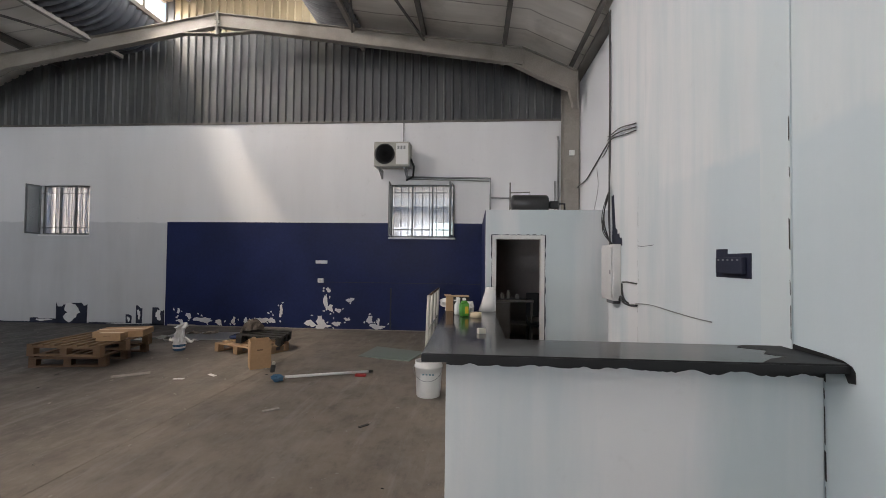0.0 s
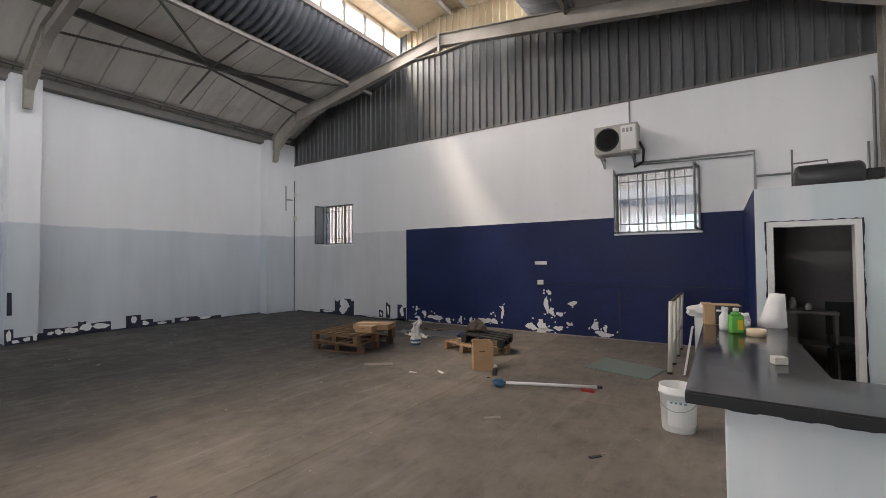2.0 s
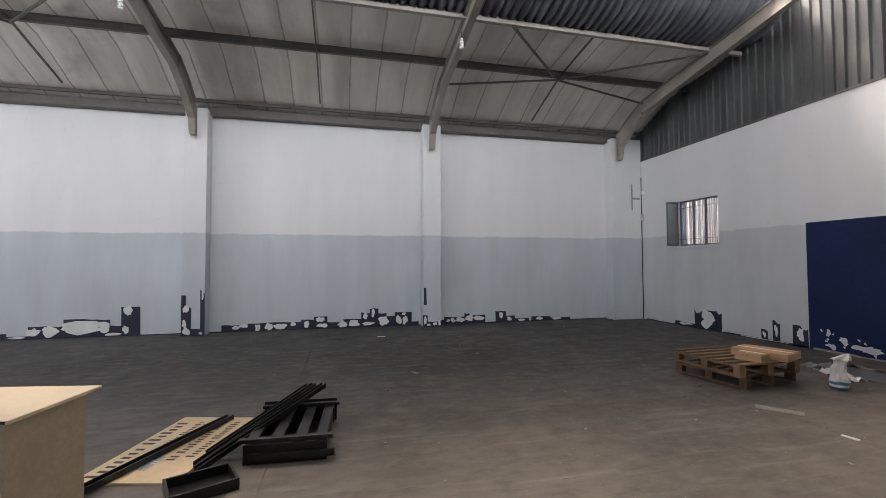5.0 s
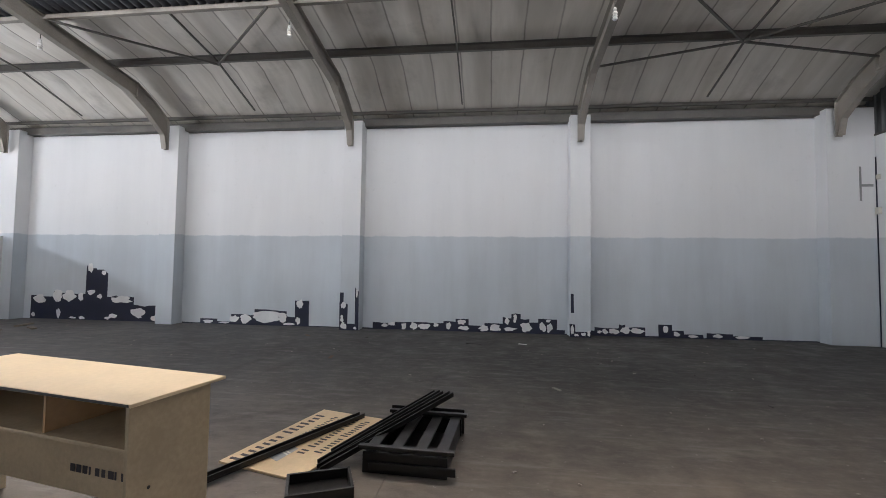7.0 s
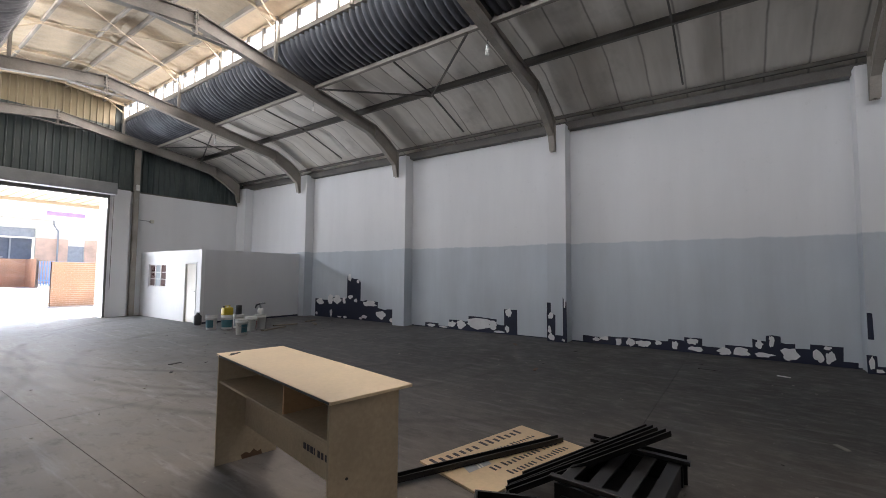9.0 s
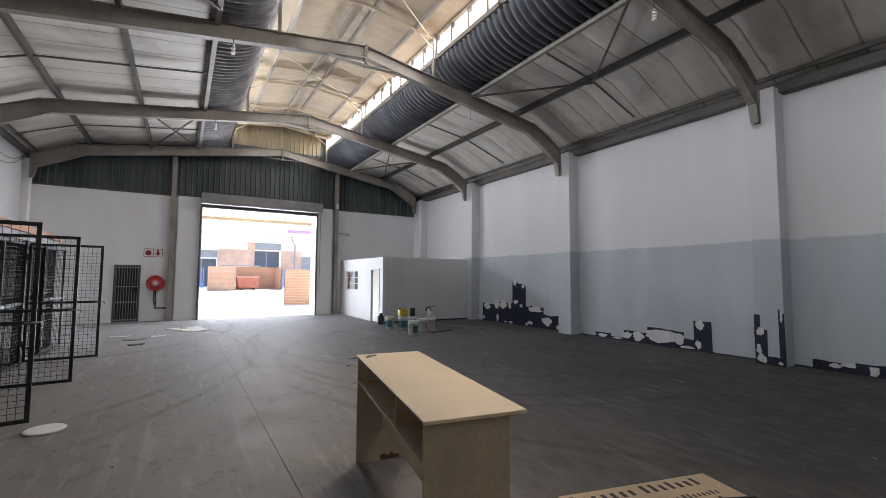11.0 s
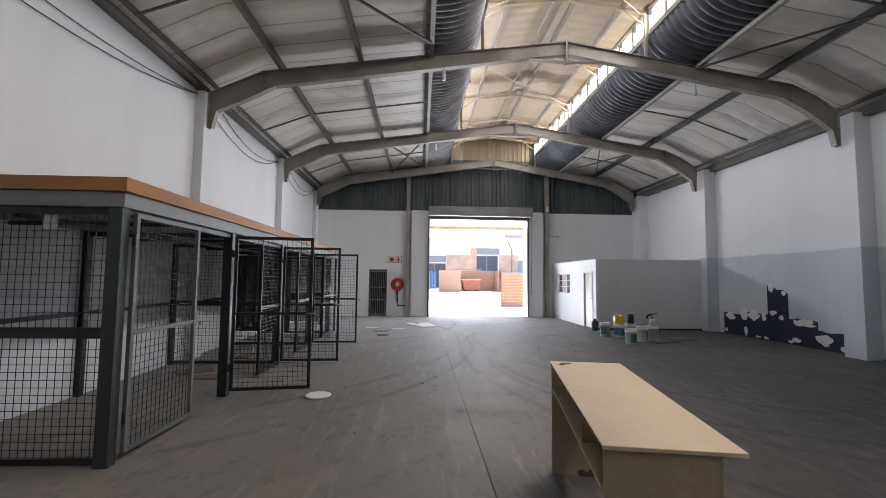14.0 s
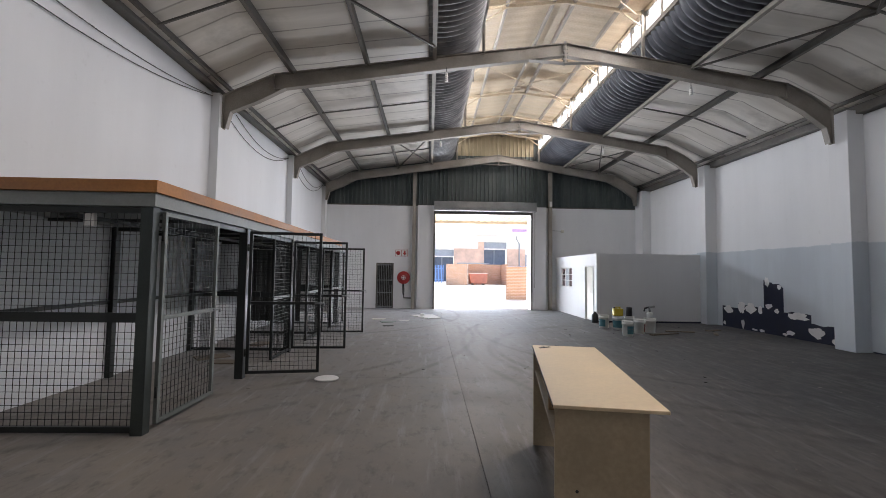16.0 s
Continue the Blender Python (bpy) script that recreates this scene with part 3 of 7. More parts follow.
def bullnose(sill, s, metal, label):
    """Curved corrugated sheet along the hall: flat at the purlin, turning up to the clerestory sill."""
    verts, faces = [], []
    na, pitch = 18, 0.165
    cx, cz, a, b = sill + s * 0.95, 6.54, 0.91, 0.56
    ny = int((YN - YS) / (pitch / 6))
    for j in range(ny + 1):
        y = YS + 0.01 + (YN - YS - 0.02) * j / ny
        out = (0.050, 0.050, 0.012, -0.042, -0.042, 0.012)[j % 6] + 0.008 * noise.noise((0, y * 0.35, cx))
        verts.append((cx + s * 0.12, y, cz - b - out))
        for i in range(na + 1):
            t = math.pi / 2 * i / na
            nx, nz = -s * math.sin(t), -math.cos(t)
            verts.append((cx + a * nx + out * nx, y, cz + b * nz + out * nz))
        verts.append((cx - s * (a + out), y, cz + 0.06))
    row = na + 3
    for j in range(ny):
        for i in range(row - 1):
            k = j * row + i
            faces.append((k, k + 1, k + row + 1, k + row))
    me = bpy.data.meshes.new("bullnose_sheet")
    me.from_pydata(verts, [], faces)
    for p in me.polygons:
        p.use_smooth = True
    me.materials.append(metal)
    ob = tagged(new("bullnose_sheet", me), label, "roof sheet", "bullnose sheets", "structure")
    mod = ob.modifiers.new("thickness", "SOLIDIFY")
    mod.thickness = 0.012
    return ob


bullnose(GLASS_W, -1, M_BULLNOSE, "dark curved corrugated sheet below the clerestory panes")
bullnose(GLASS_E, 1, M_BULLNOSE_E, "grey curved corrugated sheet, paler for floor light, below the clerestory panes")
# weather sheets on the outer side of the bullnose
for x0, x1 in ((GLASS_W - 1.15, GLASS_W - 0.05), (GLASS_E + 0.05, GLASS_E + 1.15)):
    structure("roof_sheet", boxes((x0, YS - 0.3, 6.545, x1, YN + 0.3, 6.575)), M_BULLNOSE, "dark sheet closing the roof beside the clerestory", "roof sheet")
# purlins, eaves beams
for x in PURLINS_W[1:2] + PURLINS_E[1:3]:
    z = level(ROOF_W if x < RIDGE else ROOF_E, x)
    bm = boxes((x - 0.035, YS, z - 0.15, x + 0.035, YN, z - 0.142), (x - 0.035, YS, z - 0.142, x - 0.028, YN, z - 0.01), (x - 0.035, YS, z - 0.01, x + 0.035, YN, z - 0.002))
    solid("purlin", bm, M_PURLIN, "dark steel channel purlin along the hall under the roof", "purlin", "roof purlins", "structure")
for x in (GLASS_W - 0.98, GLASS_E + 0.95):
    z = level(ROOF_W if x < RIDGE else ROOF_E, x)
    bm = boxes((x - 0.04, YS, z - 0.19, x + 0.04, YN, z - 0.175), (x - 0.04, YS, z - 0.175, x - 0.03, YN, z - 0.02), (x + 0.03, YS, z - 0.175, x + 0.04, YN, z - 0.11))
    solid("purlin", bm, M_STEEL, "steel angle along the bullnose sheet", "purlin", "roof purlins", "structure")
for x in (RIDGE - 0.22, RIDGE + 0.22, GLASS_W + 0.55, GLASS_E - 0.55):
    z = lantern_level(x)
    solid("purlin", boxes((x - 0.03, YS, z - 0.13, x + 0.03, YN, z - 0.016), bevel=0.004), M_STEEL, "grey channel purlin under the lantern roof", "purlin", "lantern purlins", "structure")
for x0, x1 in ((XW - 0.1, XW + 0.16), (XE - 0.16, XE + 0.1)):
    solid("eaves_beam", boxes((x0, YS, 4.875 if x0 < 0 else 5.03, x1, YN, 5.06 if x0 < 0 else 5.10), bevel=0.01), M_PURLIN, "dark steel eaves beam on top of the long wall", "beam", "eaves beams", "structure")
    x = (x0 + x1) / 2 + (0.24 if x0 < 0 else -0.24)
    z = 5.13 if x0 < 0 else 5.14
    solid("purlin", boxes((x - 0.03, YS, z - 0.02, x + 0.03, YN, z + 0.05)), M_PURLIN, "dark eaves purlin beside the wall head", "purlin", "roof purlins", "structure")


# portal frames
def i_segment(bm, p, q, depth0, depth1, y, w=0.13):
    """Web and flanges between two points of the top line, hanging below it."""
    (xa, za), (xb, zb) = p, q
    prism(bm, [(xa, za), (xb, zb), (xb, zb - depth1), (xa, za - depth0)], "y", y - 0.006, y + 0.006)
    for a, b in (((xa, za), (xb, zb)), ((xa, za - depth0 + 0.014), (xb, zb - depth1 + 0.014))):
        prism(bm, [a, b, (b[0], b[1] - 0.014), (a[0], a[1] - 0.014)], "y", y - w / 2, y + w / 2)
    return bm


def portal_frame(y):
    f = thing("portal_frame", Matrix.Translation((0, y, 0)), "grey painted steel portal frame with haunched knees and bolted apex", "portal frame", "portal frames", "structure")
    hipw, hipe, apex, d = (-9.42, 5.57), (1.22, 5.47), (RIDGE, 6.30), 0.27
    part("rafter", i_segment(bmesh.new(), hipw, apex, d + 0.06, d, 0), M_STEEL, f)
    part("rafter", i_segment(bmesh.new(), apex, hipe, d, d + 0.06, 0), M_STEEL, f)
    for tip, hip, s in (((-10.40, 4.30), hipw, -1), ((2.24, 4.32), hipe, 1)):
        bm = bmesh.new()
        top = [(hip[0] - s * 0.25, hip[1] + 0.02), hip, (hip[0] + s * 0.52, hip[1] - 0.24), (tip[0], 5.02 if s < 0 else 5.0)]
        low = [tip, (tip[0] - s * 0.07, tip[1] + 0.01), (tip[0] - s * 0.15, tip[1] + 0.34), (hip[0] + s * 0.34, hip[1] - 0.58), (hip[0] - s * 0.25, hip[1] - d)]
        prism(bm, top + low, "y", -0.0085, 0.0085)
        for line in (top[1:], low[1:], [top[-1], low[0]]):
            for (ax, az), (bx, bz) in zip(line, line[1:]):
                beam(bm, (ax, 0, az), (bx, 0, bz), 0.014, 0.13, (0, 1, 0))
        part("haunch", bm, M_STEEL, f, "deep curved steel knee haunch")
        part("stiffener", boxes((hip[0] + s * 0.02, -0.055, hip[1] - 0.31, hip[0] + s * 0.032, 0.055, hip[1] - 0.02)), M_STEEL, f)
    bm = bmesh.new()
    prism(bm, [(RIDGE - 0.75, 6.30 - 0.113 - d), (RIDGE + 0.75, 6.30 - 0.105 - d), (RIDGE, 5.88)], "y", -0.006, 0.006)
    for s in (-1, 1):
        beam(bm, (RIDGE + s * 0.75, 0, 6.19 - d), (RIDGE, 0, 5.88), 0.014, 0.12, (0, 1, 0))
    part("apex_haunch", bm, M_STEEL, f, "tapered apex haunch")
    for s in (-1, 1):
        part("end_plate", boxes((RIDGE + s * 0.012 - 0.007, -0.07, 5.86, RIDGE + s * 0.012 + 0.007, 0.07, 6.33)), M_STEEL, f)
    bm = bmesh.new()
    for k in range(5):
        for yy in (-0.045, 0.045):
            rod(bm, (RIDGE - 0.045, yy, 5.91 + 0.085 * k), (RIDGE + 0.045, yy, 5.91 + 0.085 * k), 0.012, 6)
    part("bolt_set", bm, M_PURLIN, f, "bolts through the apex plates")
    return f


first_frame = portal_frame(FRAMES_Y[0])
for y in FRAMES_Y[1:]:
    copy_thing(first_frame, Matrix.Translation((0, y, 0)))
solid("steel_column", boxes((2.10, YN - 0.32, 0, 2.40, YN - 0.30, 5.1), (2.10, YN - 0.06, 0, 2.40, YN - 0.04, 5.1), (2.24, YN - 0.30, 0, 2.255, YN - 0.06, 5.1), bevel=0.003), M_STEEL, "grey-brown steel column in the hall's corner", "column", "", "structure")
for x in (-1.31, -6.92):
    solid("wind_post", boxes((x - 0.07, YS + 0.005, 0, x + 0.07, YS + 0.02, 5.68), (x - 0.07, YS + 0.15, 0, x + 0.07, YS + 0.165, 5.68), (x - 0.006, YS + 0.02, 0, x + 0.006, YS + 0.15, 5.68)), M_STEEL, "grey steel wind post against the end wall", "column", "wind posts", "structure")

# lantern posts and light trusses between the main frames
for a, b in zip(FRAMES_Y, FRAMES_Y[1:]):
    for y in ((a + b) / 2, b):
        t = thing("lantern_frame", Matrix.Translation((0, y, 0)), "pale painted angle-iron frame carrying the raised clerestory roof", "lantern frame", "lantern frames", "structure")
        for x, s in ((GLASS_W + 0.07, 1), (GLASS_E - 0.07, -1)):
            lo = 6.02 if y == b else GLASS_LO - 0.1
            part("post", beam(bmesh.new(), (x, 0, lo), (x, 0, 7.08), 0.06, 0.06), M_STEEL, t)
            part("rafter", beam(bmesh.new(), (x, 0, 7.0), (RIDGE, 0, 7.21), 0.05, 0.07, (0, 0, 1)), M_LANTERN, t)
            part("brace", beam(bmesh.new(), (x, 0, 6.72), (x + s * 0.5, 0, 7.06), 0.03, 0.03), M_LANTERN, t)
# thin diagonal bracing in the roof planes
for y0, y1 in zip(FRAMES_Y[1:], FRAMES_Y[:-1]):
    mid = (y0 + y1) / 2
    for prof, xs in ((ROOF_W, (-8.85, -7.40)), (ROOF_E, (-2.02, -0.62))):
        za, zb = (level(prof, x) - 0.2 for x in xs)
        for p, q in (((xs[0], y0, za), (xs[1], y1, zb)), ((xs[0], y1, za), (xs[1], y0, zb))):
            if y0 < -15 or (y1 > 8 and xs[0] > RIDGE):
                solid("roof_brace", beam(bmesh.new(), p, q, 0.035, 0.035), M_PURLIN, "thin dark angle brace in the roof plane", "brace", "roof braces", "structure")
    for prof, xs in ((ROOF_W, (-10.3, -8.85, -7.40)), (ROOF_E, (-2.02, -0.62, 0.9, 2.1))):
        for a, b in zip(xs, xs[1:]):
            za, zb = (level(prof, x) - 0.11 for x in (a, b))
            solid("sag_rod", beam(bmesh.new(), (a, mid, za), (b, mid, zb), 0.03, 0.03), M_PURLIN, "thin dark strut between two purlins", "strut", "purlin struts", "structure")
    for s in (-1, 1):
        solid("roof_brace", rod(bmesh.new(), (RIDGE - s * 1.55, y0, 6.98), (RIDGE + s * 1.55, mid, 6.98), 0.011, 6), M_LANTERN, "thin pale cross brace inside the lantern", "brace", "lantern braces", "structure")
NODE, NODE_S = (-8.85, 5.72), (-8.85, -4.35)
for p, q in ((NODE, (-9.42, 3.32)), (NODE, (-7.42, 8.5)), (NODE, (-7.42, 4.08)), (NODE, (-9.46, 8.5)), (NODE_S, (-7.42, -6.66)), (NODE_S, (-7.42, -2.5)), ((-2.0, -6.2), (-0.62, -4.5))):
    prof = ROOF_W if p[0] < RIDGE else ROOF_E
    solid("roof_brace", beam(bmesh.new(), (*p, level(prof, p[0]) - 0.2), (*q, level(prof, q[0]) - 0.2), 0.035, 0.035), M_PURLIN, "thin dark angle brace in the roof plane", "brace", "roof braces", "structure")


# ---- paint and patches on the walls ----
structure("paint_panel", wall_with_holes("x", YN - 0.004, YN + 0.001, -6.26, 0.53, 2.235, [(WIN_R[0], WIN_R[1], WIN_R[2], 2.235)]), M_NAVY, "navy blue painted lower panel of the end wall", "paint")
rng = random.Random(5)


def wall_point(side, u, z, out):
    """u metres along a wall: north u is x, west u is y; out: how proud."""
    return (u, YN - out, z) if side == "n" else (XW + out, u, z) if side == "w" else (XW + 0.35 + out, u, z) if side == "p" else (XB - out, u, z)


def ragged(bm, side, u0, u1, h, out=0.004, base=0.0, step=0.045, soft=0.25):
    """A strip of old paint with a torn upper edge."""
    n = max(2, int((u1 - u0) / step))
    rows, hh = [], h
    for i in range(n + 1):
        u = u0 + (u1 - u0) * i / n
        if rng.random() < 0.4:
            hh = h * (1 - soft * rng.random())
        rows.append((bm.verts.new(wall_point(side, u, base, out)), bm.verts.new(wall_point(side, u + rng.uniform(-0.01, 0.01), base + max(0.02, hh), out))))
    for (a, b), (c, d) in zip(rows, rows[1:]):
        bm.faces.new((a, c, d, b))


def blot(bm, side, u, z, ru, rz, out=0.008):
    """An irregular filled spot."""
    n = 22
    pts, p1, p2, p3 = [], rng.uniform(0, 6), rng.uniform(0, 6), rng.uniform(0, 6)
    for i in range(n):
        a = i * math.tau / n
        k = 0.82 + 0.20 * math.sin(2 * a + p1) + 0.14 * math.sin(3 * a + p2) + 0.10 * math.sin(7 * a + p3) + rng.uniform(-0.08, 0.08)
        pts.append(bm.verts.new(wall_point(side, u + ru * k * math.cos(a), max(0.004, z + rz * k * math.sin(a)), out)))
    bm.faces.new(pts)


def stone(bm, side, u, z, ru, rz, out):
    """An angular dab of filler."""
    n = rng.choice((8, 9, 10, 12))
    turn = rng.uniform(0, 6)
    pts = []
    for i in range(n):
        a = turn + (i + rng.uniform(-0.3, 0.3)) * math.tau / n
        k = rng.uniform(0.68, 1.25)
        pts.append(bm.verts.new(wall_point(side, u + ru * k * math.cos(a), max(0.006, z + rz * k * math.sin(a)), out)))
    bm.faces.new(pts)


def torn_paint(side, steps, dabs, where):
    """Old navy paint left in stepped strips (from, to, height), dabbed over with filler (along, height, half sizes)."""
    bm = bmesh.new()
    for k, (u0, u1, h) in enumerate(steps):
        ragged(bm, side, u0 - 0.02, u1 + 0.02, h, 0.003 + 0.0005 * k, 0.0, 0.11, 0.10)
    structure("paint_patch", bm, M_PRIMER, "bare dark patch of old navy paint along the foot of " + where, "paint")
    bm = bmesh.new()
    for k, (u, z, ru, rz) in enumerate(dabs):
        stone(bm, side, u, z, ru, rz, 0.0125 + 0.0004 * k)
        for j in range(2):
            a = rng.uniform(0, 6)
            stone(bm, side, u + 0.7 * ru * math.cos(a), max(0.03, z + 0.7 * rz * math.sin(a)), 0.45 * ru, 0.45 * rz, 0.0126 + 0.0004 * k + 0.0001 * j)
    structure("filler_spots", bm, M_FILLER, "white filler dabs over the old dark paint of " + where, "paint")


torn_paint("w", ((-10.84, -10.15, 0.61), (-10.16, -9.21, 0.74), (-9.24, -8.64, 1.32), (-9.23, -8.99, 1.49), (-8.61, -7.88, 0.66), (-7.87, -7.0, 0.42)),
           ((-10.58, 0.52, 0.19, 0.10), (-10.05, 0.61, 0.14, 0.15), (-9.70, 0.62, 0.18, 0.14), (-9.38, 0.59, 0.08, 0.10), (-9.07, 0.72, 0.11, 0.07), (-8.82, 0.61, 0.08, 0.06), (-8.22, 0.54, 0.29, 0.09),
            (-7.72, 0.21, 0.21, 0.12), (-10.01, 0.16, 0.06, 0.12), (-8.43, 0.12, 0.13, 0.05), (-9.60, 0.05, 0.10, 0.03), (-9.32, 0.05, 0.08, 0.04), (-8.58, 0.06, 0.07, 0.04), (-10.75, 0.10, 0.06, 0.06),
            (-9.12, 1.36, 0.07, 0.12), (-8.74, 1.23, 0.06, 0.06), (-7.25, 0.10, 0.10, 0.07)), "the long wall")
torn_paint("w", ((-5.98, -5.56, 0.13), (-5.55, -5.14, 0.07), (-5.15, -4.54, 0.26), (-4.54, -3.73, 0.39), (-3.72, -3.48, 0.24), (-3.48, -3.16, 0.67)),
           ((-5.78, 0.06, 0.14, 0.04), (-5.36, 0.04, 0.13, 0.02), (-5.07, 0.14, 0.12, 0.09), (-4.78, 0.14, 0.14, 0.12), (-4.23, 0.22, 0.35, 0.14), (-3.82, 0.22, 0.11, 0.12), (-3.37, 0.55, 0.08, 0.10),
            (-3.41, 0.14, 0.06, 0.09), (-3.65, 0.05, 0.14, 0.03)), "the long wall")
torn_paint("w", ((-1.52, -0.98, 0.16), (-0.98, 0.19, 0.19), (0.19, 0.48, 0.23), (0.48, 0.74, 0.29), (0.74, 1.15, 0.16), (1.15, 1.57, 0.21), (1.57, 1.75, 0.37), (1.76, 1.93, 0.48), (1.93, 2.13, 0.34), (2.13, 2.37, 0.26),
                 (2.37, 2.75, 0.37), (2.74, 2.93, 0.10)),
           ((-1.25, 0.09, 0.08, 0.04), (-1.08, 0.13, 0.09, 0.04), (-0.78, 0.09, 0.06, 0.08), (-0.54, 0.10, 0.08, 0.09), (-0.29, 0.09, 0.17, 0.06), (-0.01, 0.14, 0.06, 0.05), (0.28, 0.12, 0.06, 0.08), (0.60, 0.22, 0.09, 0.06),
            (0.64, 0.08, 0.12, 0.05), (1.11, 0.10, 0.11, 0.07), (1.38, 0.10, 0.12, 0.08), (1.65, 0.26, 0.05, 0.09), (1.83, 0.34, 0.04, 0.10), (1.70, 0.09, 0.16, 0.04), (2.08, 0.15, 0.12, 0.11), (2.46, 0.16, 0.07, 0.11),
            (2.61, 0.14, 0.07, 0.10), (2.58, 0.30, 0.05, 0.03)), "the long wall")
torn_paint("w", ((3.50, 3.66, 0.12), (3.62, 4.16, 0.19), (4.16, 4.26, 0.27), (4.26, 4.68, 0.22), (5.00, 5.25, 0.31), (5.25, 5.5, 0.18), (5.5, 5.9, 0.09), (6.0, 6.5, 0.13), (6.5, 7.1, 0.08)),
           ((3.83, 0.10, 0.07, 0.05), (4.03, 0.11, 0.11, 0.06), (4.26, 0.14, 0.09, 0.08), (4.52, 0.13, 0.14, 0.06), (3.71, 0.09, 0.05, 0.03), (5.13, 0.19, 0.05, 0.08), (5.36, 0.09, 0.07, 0.05), (5.70, 0.05, 0.12, 0.03),
            (6.2, 0.07, 0.10, 0.04), (6.7, 0.05, 0.16, 0.03)), "the long wall")
torn_paint("p", ((-2.22, -2.07, 0.66), (-2.22, -2.17, 0.87), (-2.06, -1.84, 0.15), (-1.85, -1.80, 1.0)),
           ((-2.15, 0.57, 0.06, 0.08), (-2.18, 0.26, 0.04, 0.08), (-2.14, 0.10, 0.07, 0.08), (-1.83, 0.86, 0.02, 0.10), (-1.86, 0.05, 0.04, 0.03)), "a wall pier")
torn_paint("p", ((3.02, 3.10, 0.30), (3.10, 3.43, 0.13)),
           ((3.05, 0.16, 0.03, 0.10), (3.14, 0.05, 0.05, 0.03), (3.29, 0.07, 0.05, 0.04), (3.40, 0.09, 0.03, 0.07)), "a wall pier")
bm = bmesh.new()
ragged(bm, "p", 3.02, 3.09, 0.42, 0.0035, 0.53, 0.05, 0.06)
structure("paint_patch", bm, M_PRIMER, "narrow bare dark strip on the edge of a pier", "paint")
for u0, u1, h in ((-9.4, -8.75, 0.12), (-8.78, -8.05, 0.46), (-7.15, -7.02, 0.22), (-6.92, -6.78, 0.42), (-6.55, -6.27, 0.40), (-8.0, -6.3, 0.04)):
    bm = bmesh.new()
    ragged(bm, "n", u0, u1, h)
    structure("paint_patch", bm, M_PRIMER, "bare dark patch at the foot of the end wall", "paint")
    bm = bmesh.new()
    if -8.8 < u0 < -8.7:
        blot(bm, "n", -8.42, 0.24, 0.26, 0.20)
    else:
        blot(bm, "n", (u0 + u1) / 2, h * 0.55, (u1 - u0) * 0.3, h * 0.28)
    structure("filler_spots", bm, M_FILLER, "white filler spot at the foot of the end wall", "paint")
bm = bmesh.new()
for u, z, ru, rz in ((-5.9, 0.10, 0.07, 0.06), (-5.95, 0.32, 0.05, 0.06), (-5.72, 0.22, 0.08, 0.07), (-5.4, 0.14, 0.22, 0.07), (-5.05, 0.10, 0.10, 0.06), (-4.72, 0.14, 0.05, 0.09),
                     (-4.45, 0.13, 0.06, 0.08), (-4.1, 0.16, 0.16, 0.08), (-3.88, 0.16, 0.08, 0.08), (-3.68, 0.36, 0.05, 0.14), (-3.05, 0.12, 0.12, 0.09), (-2.82, 0.16, 0.10, 0.15),
                     (-2.78, 0.06, 0.20, 0.05), (-2.72, 0.58, 0.05, 0.20), (-2.66, 0.82, 0.04, 0.07), (-2.62, 0.45, 0.08, 0.07), (-2.45, 0.40, 0.07, 0.06), (-2.48, 0.12, 0.09, 0.07),
                     (-2.2, 0.62, 0.09, 0.06), (-2.28, 0.22, 0.05, 0.04), (-1.78, 0.22, 0.09, 0.08), (-1.64, 0.08, 0.18, 0.06), (-1.6, 0.18, 0.05, 0.06)):
    blot(bm, "n", u, z, ru, rz)
    for i in range(3):
        blot(bm, "n", u + rng.gauss(0, 1.1 * ru), z + rng.gauss(0, 1.1 * rz), 0.016 + 0.014 * rng.random(), 0.014 + 0.014 * rng.random(), 0.0095 + 0.001 * i)
structure("filler_spots", bm, M_FILLER, "white filler spots scattered over the navy panel", "paint")
# thin dark ragged line along the foot of the walls
for side, u0, u1 in (("w", -6.5, -2.3), ("w", -1.8, 3.0), ("w", 3.5, 8.9), ("n", -10.4, -6.3)):
    bm = bmesh.new()
    ragged(bm, side, u0, u1, 0.03, 0.0022, 0.0, 0.06, 0.5)
    structure("trim", bm, M_PRIMER, "dark ragged line along the wall's foot", "trim")
# crack lines
structure("paint_seam", pipe(bmesh.new(), [(XW + 0.34, YN - 0.012, z) for z in (0, 0.7, 1.5, 2.3, 3.1, 3.9)], 0.012), M_PRIMER, "dark cable run down the wall's corner", "seam")
structure("paint_seam", boxes((-1.36, YN - 0.012, 0.02, -1.33, YN - 0.003, 0.88)), M_PRIMER, "dark slot in the navy panel", "seam")
structure("paint_seam", boxes((-2.75, YN - 0.010, 0.985, 0.5, YN - 0.003, 0.995)), M_PRIMER, "thin dark conduit line across the navy panel", "seam")
solid("wall_plate", boxes((-2.95, YN - 0.02, 1.375, -2.70, YN, 1.44), bevel=0.004), M_FILLER, "blank white wall plate on the navy panel", "wall plate")
sock = thing("wall_socket", Matrix.Translation((-2.83, YN, 1.02)), "small white socket box on the navy panel", "socket")
part("box", boxes((-0.06, -0.045, -0.045, 0.06, 0, 0.045), bevel=0.006), M_WHITE_PLASTIC, sock)
part("switch", boxes((-0.02, -0.052, -0.02, 0.02, -0.046, 0.02)), M_IVORY, sock)


